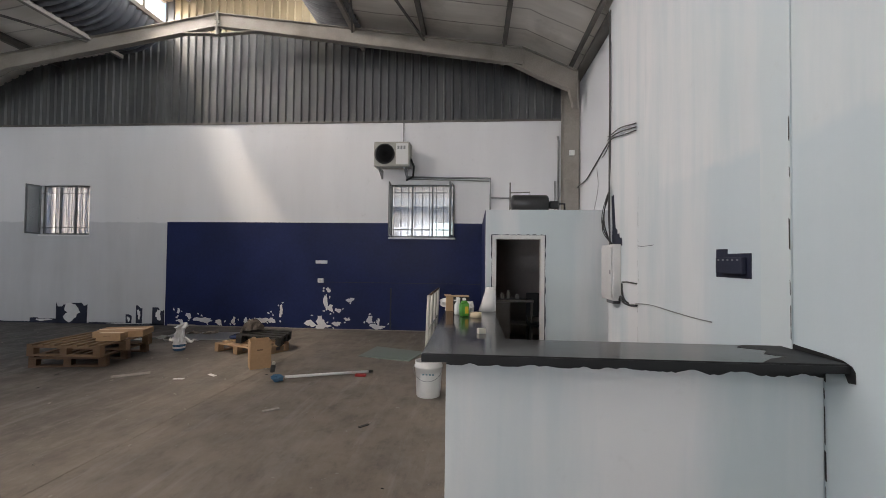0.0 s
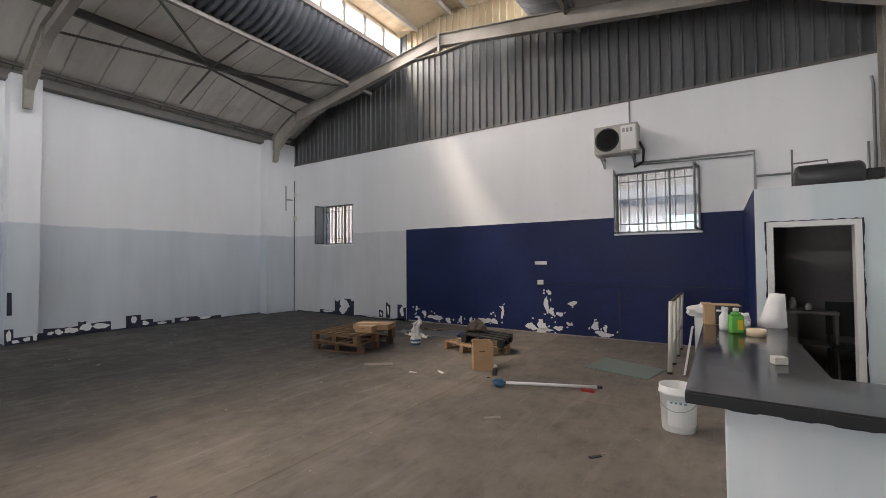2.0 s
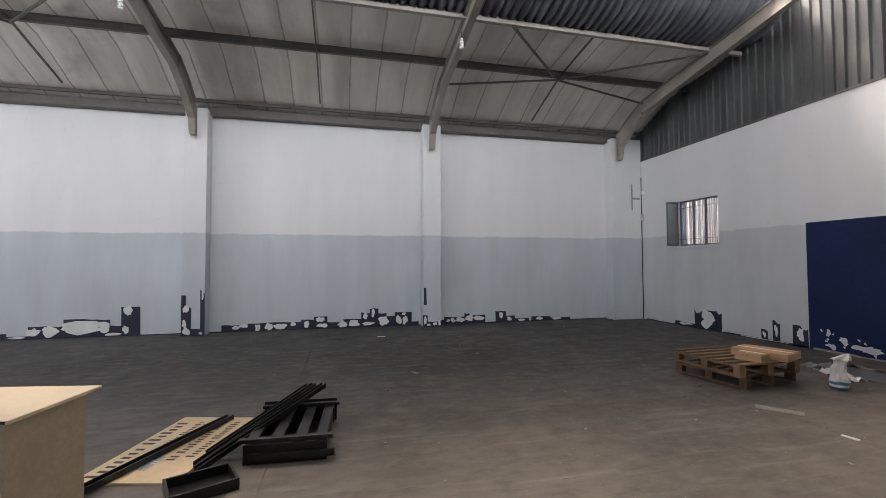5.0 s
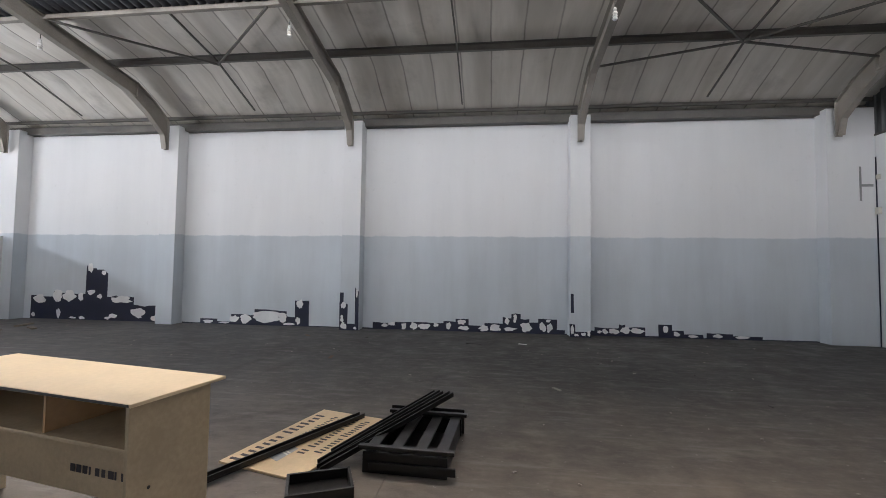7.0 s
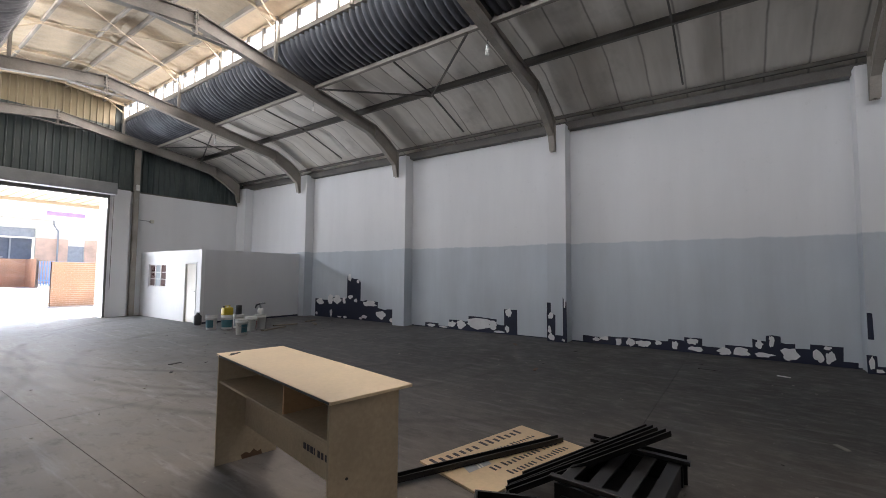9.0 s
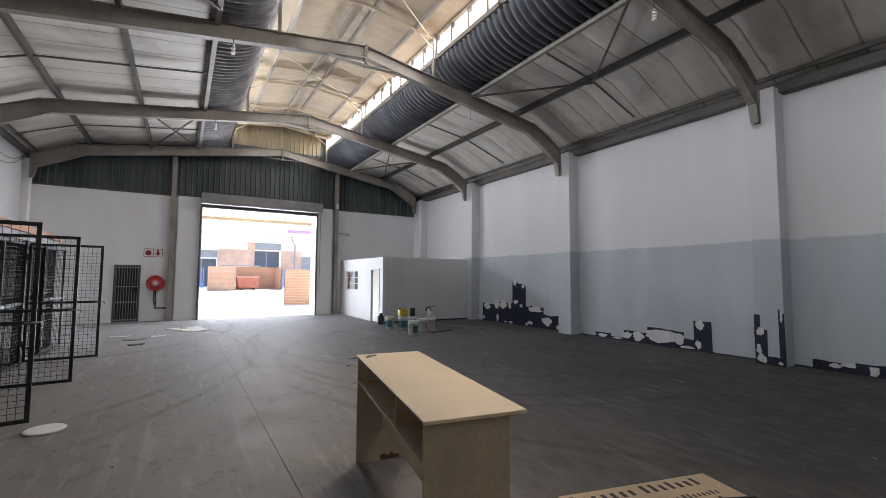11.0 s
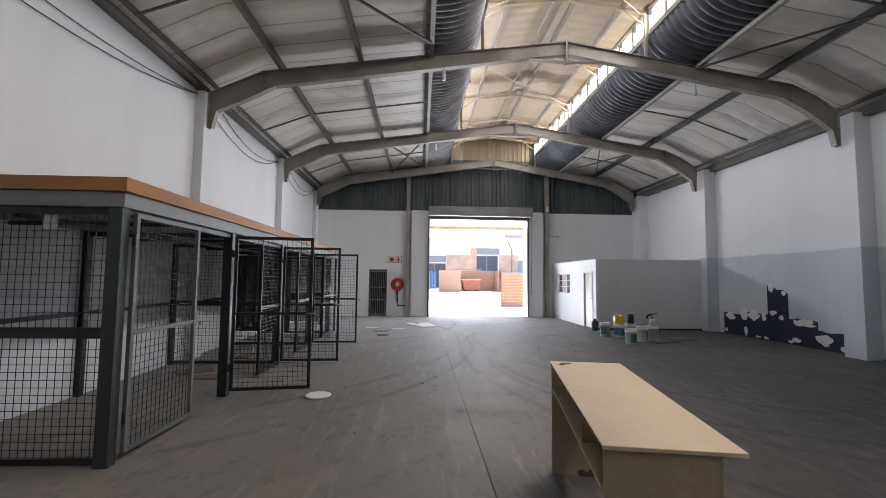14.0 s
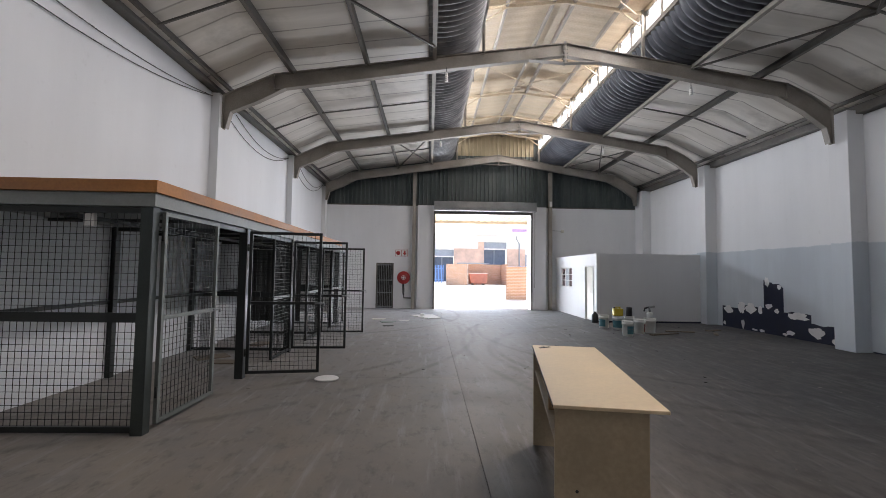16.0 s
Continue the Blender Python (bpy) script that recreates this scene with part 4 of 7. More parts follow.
# ---- steel windows with burglar bars ----
def steel_window(name, x0, x1, z0, z1, sashes, label):
    w = tagged(new(name), label, "window", "", "structure")
    y = YN + 0.06
    t = 0.035
    part("window_frame", boxes((x0, y, z0, x0 + t, y + 0.04, z1), (x1 - t, y, z0, x1, y + 0.04, z1), (x0 + t, y, z0, x1 - t, y + 0.04, z0 + t), (x0 + t, y, z1 - t, x1 - t, y + 0.04, z1)), M_WINDOW, w)
    part("window_sill", boxes((x0 - 0.03, YN - 0.03, z0 - 0.035, x1 + 0.03, YN + 0.1, z0 - 0.001), bevel=0.005), M_WALL, w)
    n = 3
    for i in range(n):
        a, b = x0 + t + (x1 - x0 - 2 * t) * i / n, x0 + t + (x1 - x0 - 2 * t) * (i + 1) / n
        if i:
            part("mullion", boxes((a - 0.016, y - 0.004, z0 + t, a + 0.016, y + 0.04, z1 - t)), M_WINDOW, w)
        p = part("pane", boxes((a + 0.018, y + 0.018, z0 + t, b - 0.018, y + 0.022, z1 - t)), M_GLASS, w)
        p.visible_shadow = False
    for i in range(9):
        x = x0 + 0.07 + (x1 - x0 - 0.14) * i / 8
        part("burglar_bar", rod(bmesh.new(), (x, y - 0.03, z0 + 0.01), (x, y - 0.03, z1 - 0.01), 0.007, 6), M_WINDOW, w)
    for z in (z0 + 0.15, z1 - 0.18):
        part("burglar_bar", boxes((x0, y - 0.04, z, x1, y - 0.034, z + 0.02)), M_WINDOW, w)
    for hx, ang, wd in sashes:
        s = Matrix.Translation((hx, YN - 0.005, 0)) @ pose(0, 0, 0, 0, 0, ang)
        sash = part("sash", boxes((0, -0.012, z0 + 0.01, 0.03, 0.012, z1 - 0.01), (wd - 0.03, -0.012, z0 + 0.01, wd, 0.012, z1 - 0.01), (0.03, -0.012, z0 + 0.01, wd - 0.03, 0.012, z0 + 0.04), (0.03, -0.012, z1 - 0.04, wd - 0.03, 0.012, z1 - 0.01)), M_WINDOW, w, "open steel casement", s)
        part("pane", boxes((0.03, -0.002, z0 + 0.04, wd - 0.03, 0.002, z1 - 0.04)), M_GLASS, sash).visible_shadow = False
    return w


steel_window("window_1", *WIN_L, [(WIN_L[0], -97, 0.30)], "small steel window with burglar bars and an open casement")
steel_window("window_2", *WIN_R, [(WIN_R[0] + 0.01, -84, 0.42), (WIN_R[1] - 0.01, 262, 0.42)], "steel window with burglar bars and two open casements")

# ---- air conditioner on the end wall ----
ac = thing("air_conditioner", Matrix.Translation((-1.30, YN, 3.57)), "off-white outdoor air conditioner unit on wall brackets", "air conditioner")
part("casing", boxes((-0.35, -0.42, -0.24, 0.37, -0.12, 0.26), bevel=0.02), M_AC, ac)
part("fan_grille", lathe(bmesh.new(), [(0.20, 0), (0.205, 0.01), (0.19, 0.018), (0.05, 0.02)], 28, pose(-0.13, -0.42, 0.01, 90, 0, 0)), M_DARK, ac, "round black fan grille")
bm = bmesh.new()
for i in range(4):
    lathe(bm, [(0.05 + 0.04 * i, 0.02), (0.056 + 0.04 * i, 0.026), (0.062 + 0.04 * i, 0.02)], 24, pose(-0.13, -0.42, 0.01, 90, 0, 0))
part("guard_ring", bm, M_DARK, ac)
part("side_panel", boxes((0.10, -0.428, -0.2, 0.34, -0.421, 0.22), bevel=0.003), M_WHITE_PLASTIC, ac)
for i in range(3):
    part("mark_bar", boxes((0.13 + 0.06 * i, -0.432, 0.10, 0.17 + 0.06 * i, -0.429, 0.17)), M_GALV, ac)
for x in (-0.26, 0.26):
    part("bracket", boxes((x - 0.02, -0.40, -0.275, x + 0.02, 0, -0.245), (x - 0.02, -0.03, -0.42, x + 0.02, 0, -0.275)), M_GALV, ac)
    part("bracket_strut", beam(bmesh.new(), (x, -0.33, -0.275), (x, -0.02, -0.40), 0.02, 0.02), M_GALV, ac)
part("hose", pipe(bmesh.new(), [(0.37, -0.25, -0.05), (0.43, -0.2, -0.2), (0.40, -0.08, -0.38), (0.25, -0.05, -0.45)], 0.022, 8), M_DARK, ac)
bm = pipe(bmesh.new(), [(-1.05, YN - 0.04, 3.19), (0.0, YN - 0.04, 3.17), (0.69, YN - 0.04, 3.16), (0.69, YN - 0.04, 2.76), (0.69, YN - 0.04, 2.3)], 0.018, 8)
solid("wall_pipe", bm, M_GALV, "grey pipe run from the air conditioner along the wall", "pipe")
bm = pipe(bmesh.new(), [(-1.0, YN - 0.04, 3.15), (0.0, YN - 0.04, 3.12), (0.67, YN - 0.04, 3.10)], 0.012)
solid("wall_pipe", bm, M_GALV, "thin grey pipe under a thicker one", "pipe")
bm = pipe(bmesh.new(), [(0.69, YN - 0.04, 2.76), (1.15, YN - 0.04, 2.75)], 0.016, 8)
solid("wall_pipe", bm, M_GALV, "short grey pipe to the water heater", "pipe")
solid("wall_pipe", rod(bmesh.new(), (-1.12, YN - 0.02, 3.92), (-1.12, YN - 0.02, 4.34), 0.012, 6), M_GALV, "thin grey conduit above the air conditioner", "pipe")
bm = pipe(bmesh.new(), [(2.05, YN - 0.05, 2.25), (2.05, YN - 0.05, 3.9), (2.02, YN - 0.1, 4.0)], 0.02, 8)
solid("wall_pipe", bm, M_GALV, "tall grey pipe beside the corner column", "pipe")
bm = pipe(bmesh.new(), [(1.98, YN - 0.05, 2.4), (1.98, YN - 0.05, 3.1)], 0.016, 8)
solid("wall_pipe", bm, M_GALV, "grey pipes beside the corner column", "pipe")
solid("column_box", boxes((2.20, YN - 0.36, 3.55, 2.30, YN - 0.322, 3.65), bevel=0.004), M_WHITE_PLASTIC, "small white box on the corner column", "junction box")

# ---- little room in the corner ----
RX, RY, RZ = 0.53, 6.6, 2.22
bm = wall_with_holes("x", RY, RY + 0.12, RX, XE, RZ, [(0.68, 1.32, 0.0, 1.80)])
structure("wall_room_front", bm, M_WALL_E, "patchy white painted front wall of a small room", "wall")
structure("wall_room_side", boxes((RX, RY + 0.12, 0, RX + 0.12, YN, RZ)), M_NAVY, "navy painted side wall of the small room", "wall")
structure("paint_panel", boxes((RX - 0.004, RY + 0.004, 0, RX - 0.0005, YN, RZ)), M_NAVY, "navy paint on the small room's side", "paint")
structure("ceiling_room", boxes((RX + 0.12, RY + 0.12, 2.10, XE, YN, RZ)), M_WALL, "concrete lid of the small room", "ceiling")
structure("wall_lining", boxes((RX + 0.12, YN - 0.02, 0, XE, YN - 0.003, 2.1), (XE - 0.02, RY + 0.12, 0, XE - 0.003, YN - 0.02, 2.1)), M_ROOM, "dim brown plaster inside the small room", "wall")
dr = tagged(new("door_1"), "open doorway with a white frame and dark ragged paint round it", "door", "", "structure")
part("door_frame", boxes((0.63, RY - 0.025, 0, 0.685, RY + 0.10, 1.85), (1.315, RY - 0.025, 0, 1.37, RY + 0.10, 1.85), (0.685, RY - 0.025, 1.795, 1.315, RY + 0.10, 1.85)), M_WHITE_PLASTIC, dr)
bm = bmesh.new()
for x0, z0, x1, z1, side in ((0.628, 0, 0.628, 1.855, -1), (1.372, 0, 1.372, 1.855, 1), (0.61, 1.852, 1.39, 1.852, 0)):
    rows = []
    for i in range(27):
        x, z, w = x0 + (x1 - x0) * i / 26, z0 + (z1 - z0) * i / 26, rng.uniform(0.004, 0.022)
        rows.append((bm.verts.new((x, RY - 0.004, z)), bm.verts.new((x + side * w, RY - 0.004, z if side else z + 0.7 * w))))
    for p, q in zip(rows, rows[1:]):
        bm.faces.new((p[0], q[0], q[1], p[1]))
part("paint_line", bm, M_PRIMER, dr, "ragged dark line of old paint round the frame")
tb = thing("work_table", Matrix.Translation((1.05, 7.75, 0)), "dim grey cupboard table inside the small room", "table")
part("tabletop", boxes((-0.36, -0.25, 0.80, 0.30, 0.25, 0.84), bevel=0.006), M_STEEL, tb)
part("side_panel", boxes((-0.35, -0.23, 0, -0.32, 0.23, 0.80)), M_STEEL, tb)
part("side_panel", boxes((0.26, -0.23, 0, 0.29, 0.23, 0.80)), M_STEEL, tb)
part("shelf", boxes((-0.32, -0.22, 0.42, 0.26, 0.22, 0.44)), M_STEEL, tb)
part("front_panel", boxes((-0.32, -0.235, 0.0, -0.08, -0.22, 0.79)), M_STEEL, tb)
for x, h in ((-0.2, 0.10), (-0.1, 0.14), (0.05, 0.08)):
    solid("jar", lathe(bmesh.new(), [(0.035, 0), (0.035, h * 0.7), (0.02, h * 0.8), (0.02, h)], 12), M_IVORY, "small dim jar on the cupboard table", "jar", "jars", "", Matrix.Translation((1.05 + x, 7.7, 0.84)))
ch = thing("chair", Matrix.Translation((1.45, 7.5, 0)), "dark chair standing inside the small room", "chair")
part("seat", boxes((-0.2, -0.2, 0.43, 0.2, 0.2, 0.47), bevel=0.008), M_DARK, ch)
part("backrest", boxes((-0.2, 0.17, 0.55, 0.2, 0.2, 0.95), bevel=0.008), M_DARK, ch)
for sx in (-0.18, 0.18):
    for sy in (-0.18, 0.18):
        part("leg", beam(bmesh.new(), (sx, sy, 0), (sx, sy, 0.43 if sy < 0 else 0.55), 0.03, 0.03), M_DARK, ch)

gy = thing("water_heater", Matrix.Translation((1.24, 7.15, RZ)) @ Matrix.Diagonal((0.86, 0.88, 0.82, 1)), "dark horizontal water heater lying on the small room's lid", "water heater")
part("tank", lathe(bmesh.new(), [(0.05, -0.36), (0.15, -0.34), (0.175, -0.31), (0.175, 0.28), (0.15, 0.31), (0.05, 0.33)], 24, pose(0, 0, 0.185, 0, 90, 0)), M_TANK, gy)
for x in (-0.25, 0.22):
    part("cradle", boxes((x - 0.02, -0.14, 0, x + 0.02, 0.14, 0.035)), M_PURLIN, gy)
part("pipework", pipe(pipe(bmesh.new(), [(-0.36, 0.1, 0.0), (-0.36, 0.1, 0.62)], 0.013, 8), [(-0.36, 0.1, 0.42), (0.0, 0.1, 0.43), (0.0, 0.06, 0.33)], 0.011), M_PURLIN, gy, "thin upright vent pipe")
part("valve", boxes((0.33, -0.06, 0.10, 0.50, 0.06, 0.24), bevel=0.02), M_DARK, gy)
part("outlet", pipe(bmesh.new(), [(0.45, 0, 0.2), (0.62, 0.05, 0.2), (0.62, 0.05, 0.02)], 0.02, 8), M_DARK, gy)

# ---- fittings on the long patchy wall ----
PX = XE - 0.22
db = thing("distribution_box", Matrix.Translation((PX, 6.02, 0)), "old ivory electrical distribution box with loose cables", "electrical box")
part("box", boxes((-0.10, -0.13, 1.0, 0, 0.34, 1.71), bevel=0.012), M_BOX_PAINT, db)
part("cover", boxes((-0.118, -0.10, 1.04, -0.101, 0.30, 1.67), bevel=0.006), M_BOX_PAINT, db)
part("latch", boxes((-0.128, -0.085, 1.33, -0.1185, -0.065, 1.38)), M_GALV, db)
part("cover_strip", boxes((-0.124, -0.12, 1.04, -0.1185, 0.02, 1.10), bevel=0.002), M_BOX_PAINT, db)
part("bottom_plate", boxes((-0.09, -0.11, 0.96, -0.01, 0.16, 0.999)), M_TANK, db)
bm = bmesh.new()
prism(bm, [(5.85, 1.69), (6.24, 1.69), (6.22, 1.95), (6.26, 2.36), (6.17, 2.37), (6.13, 2.10), (6.10, 1.93), (6.03, 1.90), (6.03, 1.84), (5.96, 1.85), (5.94, 1.79), (5.86, 1.79)], "x", PX - 0.004, PX - 0.001)
structure("paint_patch", bm, M_PRIMER, "bare dark patch of wall above the distribution box", "paint")


def wall_cable(pts, r, mat, label):
    return solid("cable", pipe(bmesh.new(), pts, r, 6), mat, label, "cable", "wall cables")


def curve(pts, n=6):
    """Smooth points through a few knots."""
    pts = [Vector(p) for p in pts]
    pts = [2 * pts[0] - pts[1]] + pts + [2 * pts[-1] - pts[-2]]
    out = []
    for a, b, c, d in zip(pts, pts[1:], pts[2:], pts[3:]):
        for i in range(n):
            t = i / n
            out.append(0.5 * (2 * b + (c - a) * t + (2 * a - 5 * b + 4 * c - d) * t * t + (3 * b - a - 3 * c + d) * t ** 3))
    return out + [pts[-2]]


wall_cable(curve([(PX - 0.02, 6.27, 1.71), (PX - 0.03, 6.27, 2.3), (PX - 0.02, 6.30, 3.0), (PX - 0.02, 6.29, 3.9), (PX - 0.02, 6.31, 4.9)]), 0.011, M_CABLE, "grey-black cable dropping to the distribution box")
wall_cable(curve([(PX - 0.04, 6.21, 1.71), (PX - 0.05, 6.24, 2.2), (PX - 0.02, 6.26, 2.9), (PX - 0.025, 6.27, 3.8), (PX - 0.02, 6.265, 4.9)]), 0.007, M_CABLE, "thin dark cable dropping to the distribution box")
for i, (dy, dz, r) in enumerate(((0.0, 0.0, 0.007), (0.05, -0.03, 0.006), (-0.03, 0.04, 0.008), (0.08, 0.05, 0.005))):
    wall_cable(curve([(PX - 0.03, 6.16 + 0.02 * i, 1.72), (PX - 0.09, 6.30 + dy, 1.93 + dz), (PX - 0.07, 6.36 + 0.6 * dy, 2.16 + dz), (PX - 0.03, 6.30, 2.38 + dz), (PX + 0.02, 6.46, 2.33 + dz), (PX + 0.12, 6.66, 2.245 + 0.02 * i)]), r, M_DARK, "thin black cable looping over the corner by the distribution box")
wall_cable([(2.36, YN - 0.33, 2.92), (XE - 0.02, 8.3, 2.98), (XE - 0.03, 7.1, 3.28), (XE - 0.02, 6.75, 3.38)], 0.012, M_CABLE, "sloping grey conduit across the wall")
wall_cable(curve([(XE - 0.015, 7.4, 3.16), (XE - 0.02, 7.2, 3.19), (XE - 0.02, 6.9, 3.33)]), 0.008, M_CABLE, "thin cable along the sloping conduit")
wall_cable(curve([(XE - 0.012, 7.7, 3.05), (XE - 0.012, 7.62, 2.75), (XE - 0.012, 7.75, 2.5), (XE - 0.012, 7.95, 2.28)]), 0.005, M_GALV, "slack pale cable hanging down the wall")
for i in range(3):
    wall_cable(curve([(PX - 0.02, 6.38, 3.20 - 0.05 * i), (PX - 0.035, 6.15, 3.17 - 0.03 * i), (PX - 0.03, 5.85, 3.16 - 0.05 * i), (PX - 0.02, 5.36, 3.06 - 0.04 * i)]), 0.008, M_CABLE, "grey cable bent over the wall")
wall_cable(curve([(PX - 0.02, 5.9, 1.0), (PX - 0.03, 5.83, 1.06), (PX - 0.03, 5.72, 1.0), (PX - 0.02, 5.55, 0.985), (PX - 0.01, 5.36, 1.0)]), 0.013, M_DARK, "short thick cable below the distribution box")
wall_cable(curve([(PX - 0.01, 5.83, 1.24), (PX - 0.02, 5.6, 1.25), (PX - 0.01, 5.36, 1.245)]), 0.008, M_CABLE, "short grey cable beside the distribution box")
wall_cable(curve([(PX - 0.01, 5.85, 1.22), (PX - 0.02, 5.80, 1.10), (PX - 0.02, 5.72, 1.03), (PX - 0.01, 5.62, 1.0)]), 0.012, M_DARK, "black cable looping below the distribution box")
wall_cable(curve([(XB - 0.006, 5.4, 1.02), (XB - 0.006, 5.0, 1.045), (XB - 0.006, 4.5, 1.035), (XB - 0.006, 4.1, 1.03), (XB - 0.006, 3.86, 1.035)]), 0.0045, M_GALV, "slack pale wire stuck to the wall")
structure("paint_seam", pipe(bmesh.new(), curve([(XB - 0.002, 5.36, 1.67), (XB - 0.002, 5.2, 1.66), (XB - 0.002, 4.94, 1.665)]), 0.003, 4), M_PRIMER, "short hairline crack in the wall", "seam")


def dashes(u, z0, z1, out, wide, gap):
    """A broken dark paint line down the wall, in uneven strokes."""
    bm = bmesh.new()
    z = z0
    while z < z1:
        h = rng.uniform(0.05, 0.22)
        w = wide * rng.uniform(0.4, 1.3)
        du = rng.uniform(-0.004, 0.004)
        v = [bm.verts.new((XB - out, u + du + a * w, min(zz, z1))) for a, zz in ((-0.5, z), (0.4, z + 0.01), (0.5, z + h), (-0.3, z + h - 0.01))]
        bm.faces.new(v)
        z += h + rng.uniform(0.02, gap)
    return tagged(structure("paint_seam", bm, M_BLACK_EDGE, "broken dark paint line on the patchy wall", "seam"), kind="structure")


dashes(5.34, 0.0, 2.5, 0.004, 0.008, 0.25)
dashes(3.03, 1.05, 2.6, 0.016, 0.012, 0.3)
dashes(2.812, 0.0, 0.93, 0.004, 0.016, 0.035)
sp = thing("switch_plate", Matrix.Translation((XB, 3.61, 1.48)) @ Matrix.Scale(0.86, 4), "dark blue unpainted patch with a double switch box on the wall", "switch")
part("paint_patch", boxes((-0.006, -0.25, -0.11, 0, 0.22, 0.09), (-0.006, 0.06, 0.09, 0, 0.22, 0.13)), M_PRIMER, sp)
part("switch_box", boxes((-0.045, -0.2, -0.075, -0.007, 0.16, 0.06), bevel=0.006), M_PRIMER, sp)
for i in range(5):
    part("slot", boxes((-0.05, -0.16 + 0.065 * i, 0.03, -0.046, -0.14 + 0.065 * i, 0.045)), M_GALV, sp)
solid("wall_switch", boxes((2.36, RY - 0.03, 0.9, 2.41, RY - 0.001, 1.0), bevel=0.004), M_WHITE_PLASTIC, "small white switch on the small room's wall", "switch")

# ---- counter ----
CZ = 1.0
ctr = thing("counter", Matrix.Identity(4), "L-shaped white plastered counter with a dark glossy top", "counter")
part("front_wall", boxes((0.215, 2.82, 0, XB - 0.001, 2.94, CZ - 0.045), bevel=0.006), M_WALL_E, ctr)
part("side_wall", boxes((0.215, 2.941, 0, 0.31, 4.66, CZ - 0.045), bevel=0.006), M_WALL_E, ctr)
bm = bmesh.new()
prism(bm, [(0.095, 2.66), (XB - 0.002, 2.66), (XB - 0.002, 3.13), (0.57, 3.13), (0.57, 4.72), (0.095, 4.72)], "z", CZ - 0.044, CZ)
finish(bm)
bmesh.ops.bevel(bm, geom=[e for e in bm.edges if abs(e.verts[0].co.z - e.verts[1].co.z) < 1e-5], offset=0.006, segments=2, affect="EDGES")
part("top", bm, M_COUNTER, ctr, "dark glossy counter top")
bm = bmesh.new()
rows, dip = [], 0.04
for i in range(91):
    x = 0.217 + (XB - 0.219 - 0.217 + 0.215) * i / 90
    dip = min(0.05 if x < 1.3 else 0.062, max(0.03, dip + rng.uniform(-0.009, 0.009)))
    rows.append((bm.verts.new((x, 2.817, CZ - 0.0455)), bm.verts.new((x, 2.817, CZ - 0.045 - dip))))
for p, q in zip(rows, rows[1:]):
    bm.faces.new((p[0], p[1], q[1], q[0]))
part("black_edge", bm, M_BLACK_EDGE, ctr, "ragged black paint line under the top")
part("edge_band", boxes((0.097, 2.656, CZ - 0.043, XB - 0.003, 2.6595, CZ - 0.006)), M_BLACK_EDGE, ctr, "black front edge of the top")
bm = bmesh.new()
prism(bm, [(2.63, CZ - 0.085), (2.67, CZ - 0.09), (2.69, CZ - 0.05), (2.9, CZ + 0.001), (3.20, CZ + 0.001), (3.19, CZ + 0.02), (3.07, CZ + 0.035), (2.98, CZ + 0.028), (2.80, CZ + 0.022), (2.70, CZ + 0.012), (2.65, CZ - 0.005), (2.632, CZ - 0.03)], "x", XB - 0.005, XB - 0.001)
prism(bm, [(1.80, 2.668), (XB - 0.006, 2.668), (XB - 0.006, 3.12), (1.97, 3.12), (1.90, 3.05), (2.02, 2.98), (1.94, 2.88), (2.02, 2.82), (1.90, 2.76)], "z", CZ + 0.0005, CZ + 0.002)
part("wall_smear", bm, M_BLACK_EDGE, ctr, "black paint smear where the counter meets the wall")
solid("sponge_block", boxes((-0.027, -0.022, 0, 0.027, 0.022, 0.034), bevel=0.004), M_IVORY, "small off-white block on the counter", "block", "", "", Matrix.Translation((0.42, 3.31, CZ)) @ pose(0, 0, 0, 0, 0, 20))
solid("tape_roll", lathe(bmesh.new(), [(0.05, 0), (0.05, 0.04), (0.03, 0.04), (0.03, 0.0)], 18), M_CREAM, "cream roll of tape on the counter", "tape", "", "", Matrix.Translation((0.385, 4.12, CZ)))


def spray_bottle(x, y, z, body, ang, label):
    b = thing("spray_bottle", Matrix.Translation((x, y, z)) @ pose(0, 0, 0, 0, 0, ang) @ Matrix.Scale(0.62, 4), label, "bottle", "bottles on the counter")
    part("body", lathe(bmesh.new(), [(0.045, 0), (0.05, 0.02), (0.05, 0.14), (0.02, 0.19), (0.02, 0.21)], 16), body, b)
    part("trigger_head", boxes((-0.015, -0.05, 0.21, 0.015, 0.03, 0.245), bevel=0.005), M_WHITE_PLASTIC, b)
    part("trigger", boxes((-0.006, -0.05, 0.15, 0.006, -0.035, 0.209)), M_WHITE_PLASTIC, b)
    return b


jg = thing("green_jug", Matrix.Translation((0.285, 4.16, CZ)) @ pose(0, 0, 0, 0, 0, 18) @ Matrix.Scale(0.86, 4), "bright green flat plastic jug on the counter", "jug")
part("body", boxes((-0.045, -0.03, 0, 0.045, 0.03, 0.135), bevel=0.012), M_GREEN, jg)
part("shoulder", lathe(bmesh.new(), [(0.036, 0.1355), (0.03, 0.15), (0.017, 0.16)], 14), M_GREEN, jg)
part("cap", lathe(bmesh.new(), [(0.019, 0.1605), (0.019, 0.182), (0.012, 0.185)], 12), M_PAPER, jg)
part("label_panel", boxes((0.0, -0.032, 0.03, 0.035, -0.0305, 0.10)), M_YELLOW, jg)
spray_bottle(0.225, 4.27, CZ, M_WHITE_PLASTIC, 30, "clear spray bottle with a white head on the counter")
bx = thing("carton", Matrix.Translation((0.20, 4.58, CZ)) @ pose(0, 0, 0, 0, 0, 6), "brown carton with a black printed front on the counter", "carton")
part("box", boxes((-0.10, -0.07, 0, 0.12, 0.09, 0.14)), M_CARTON, bx)
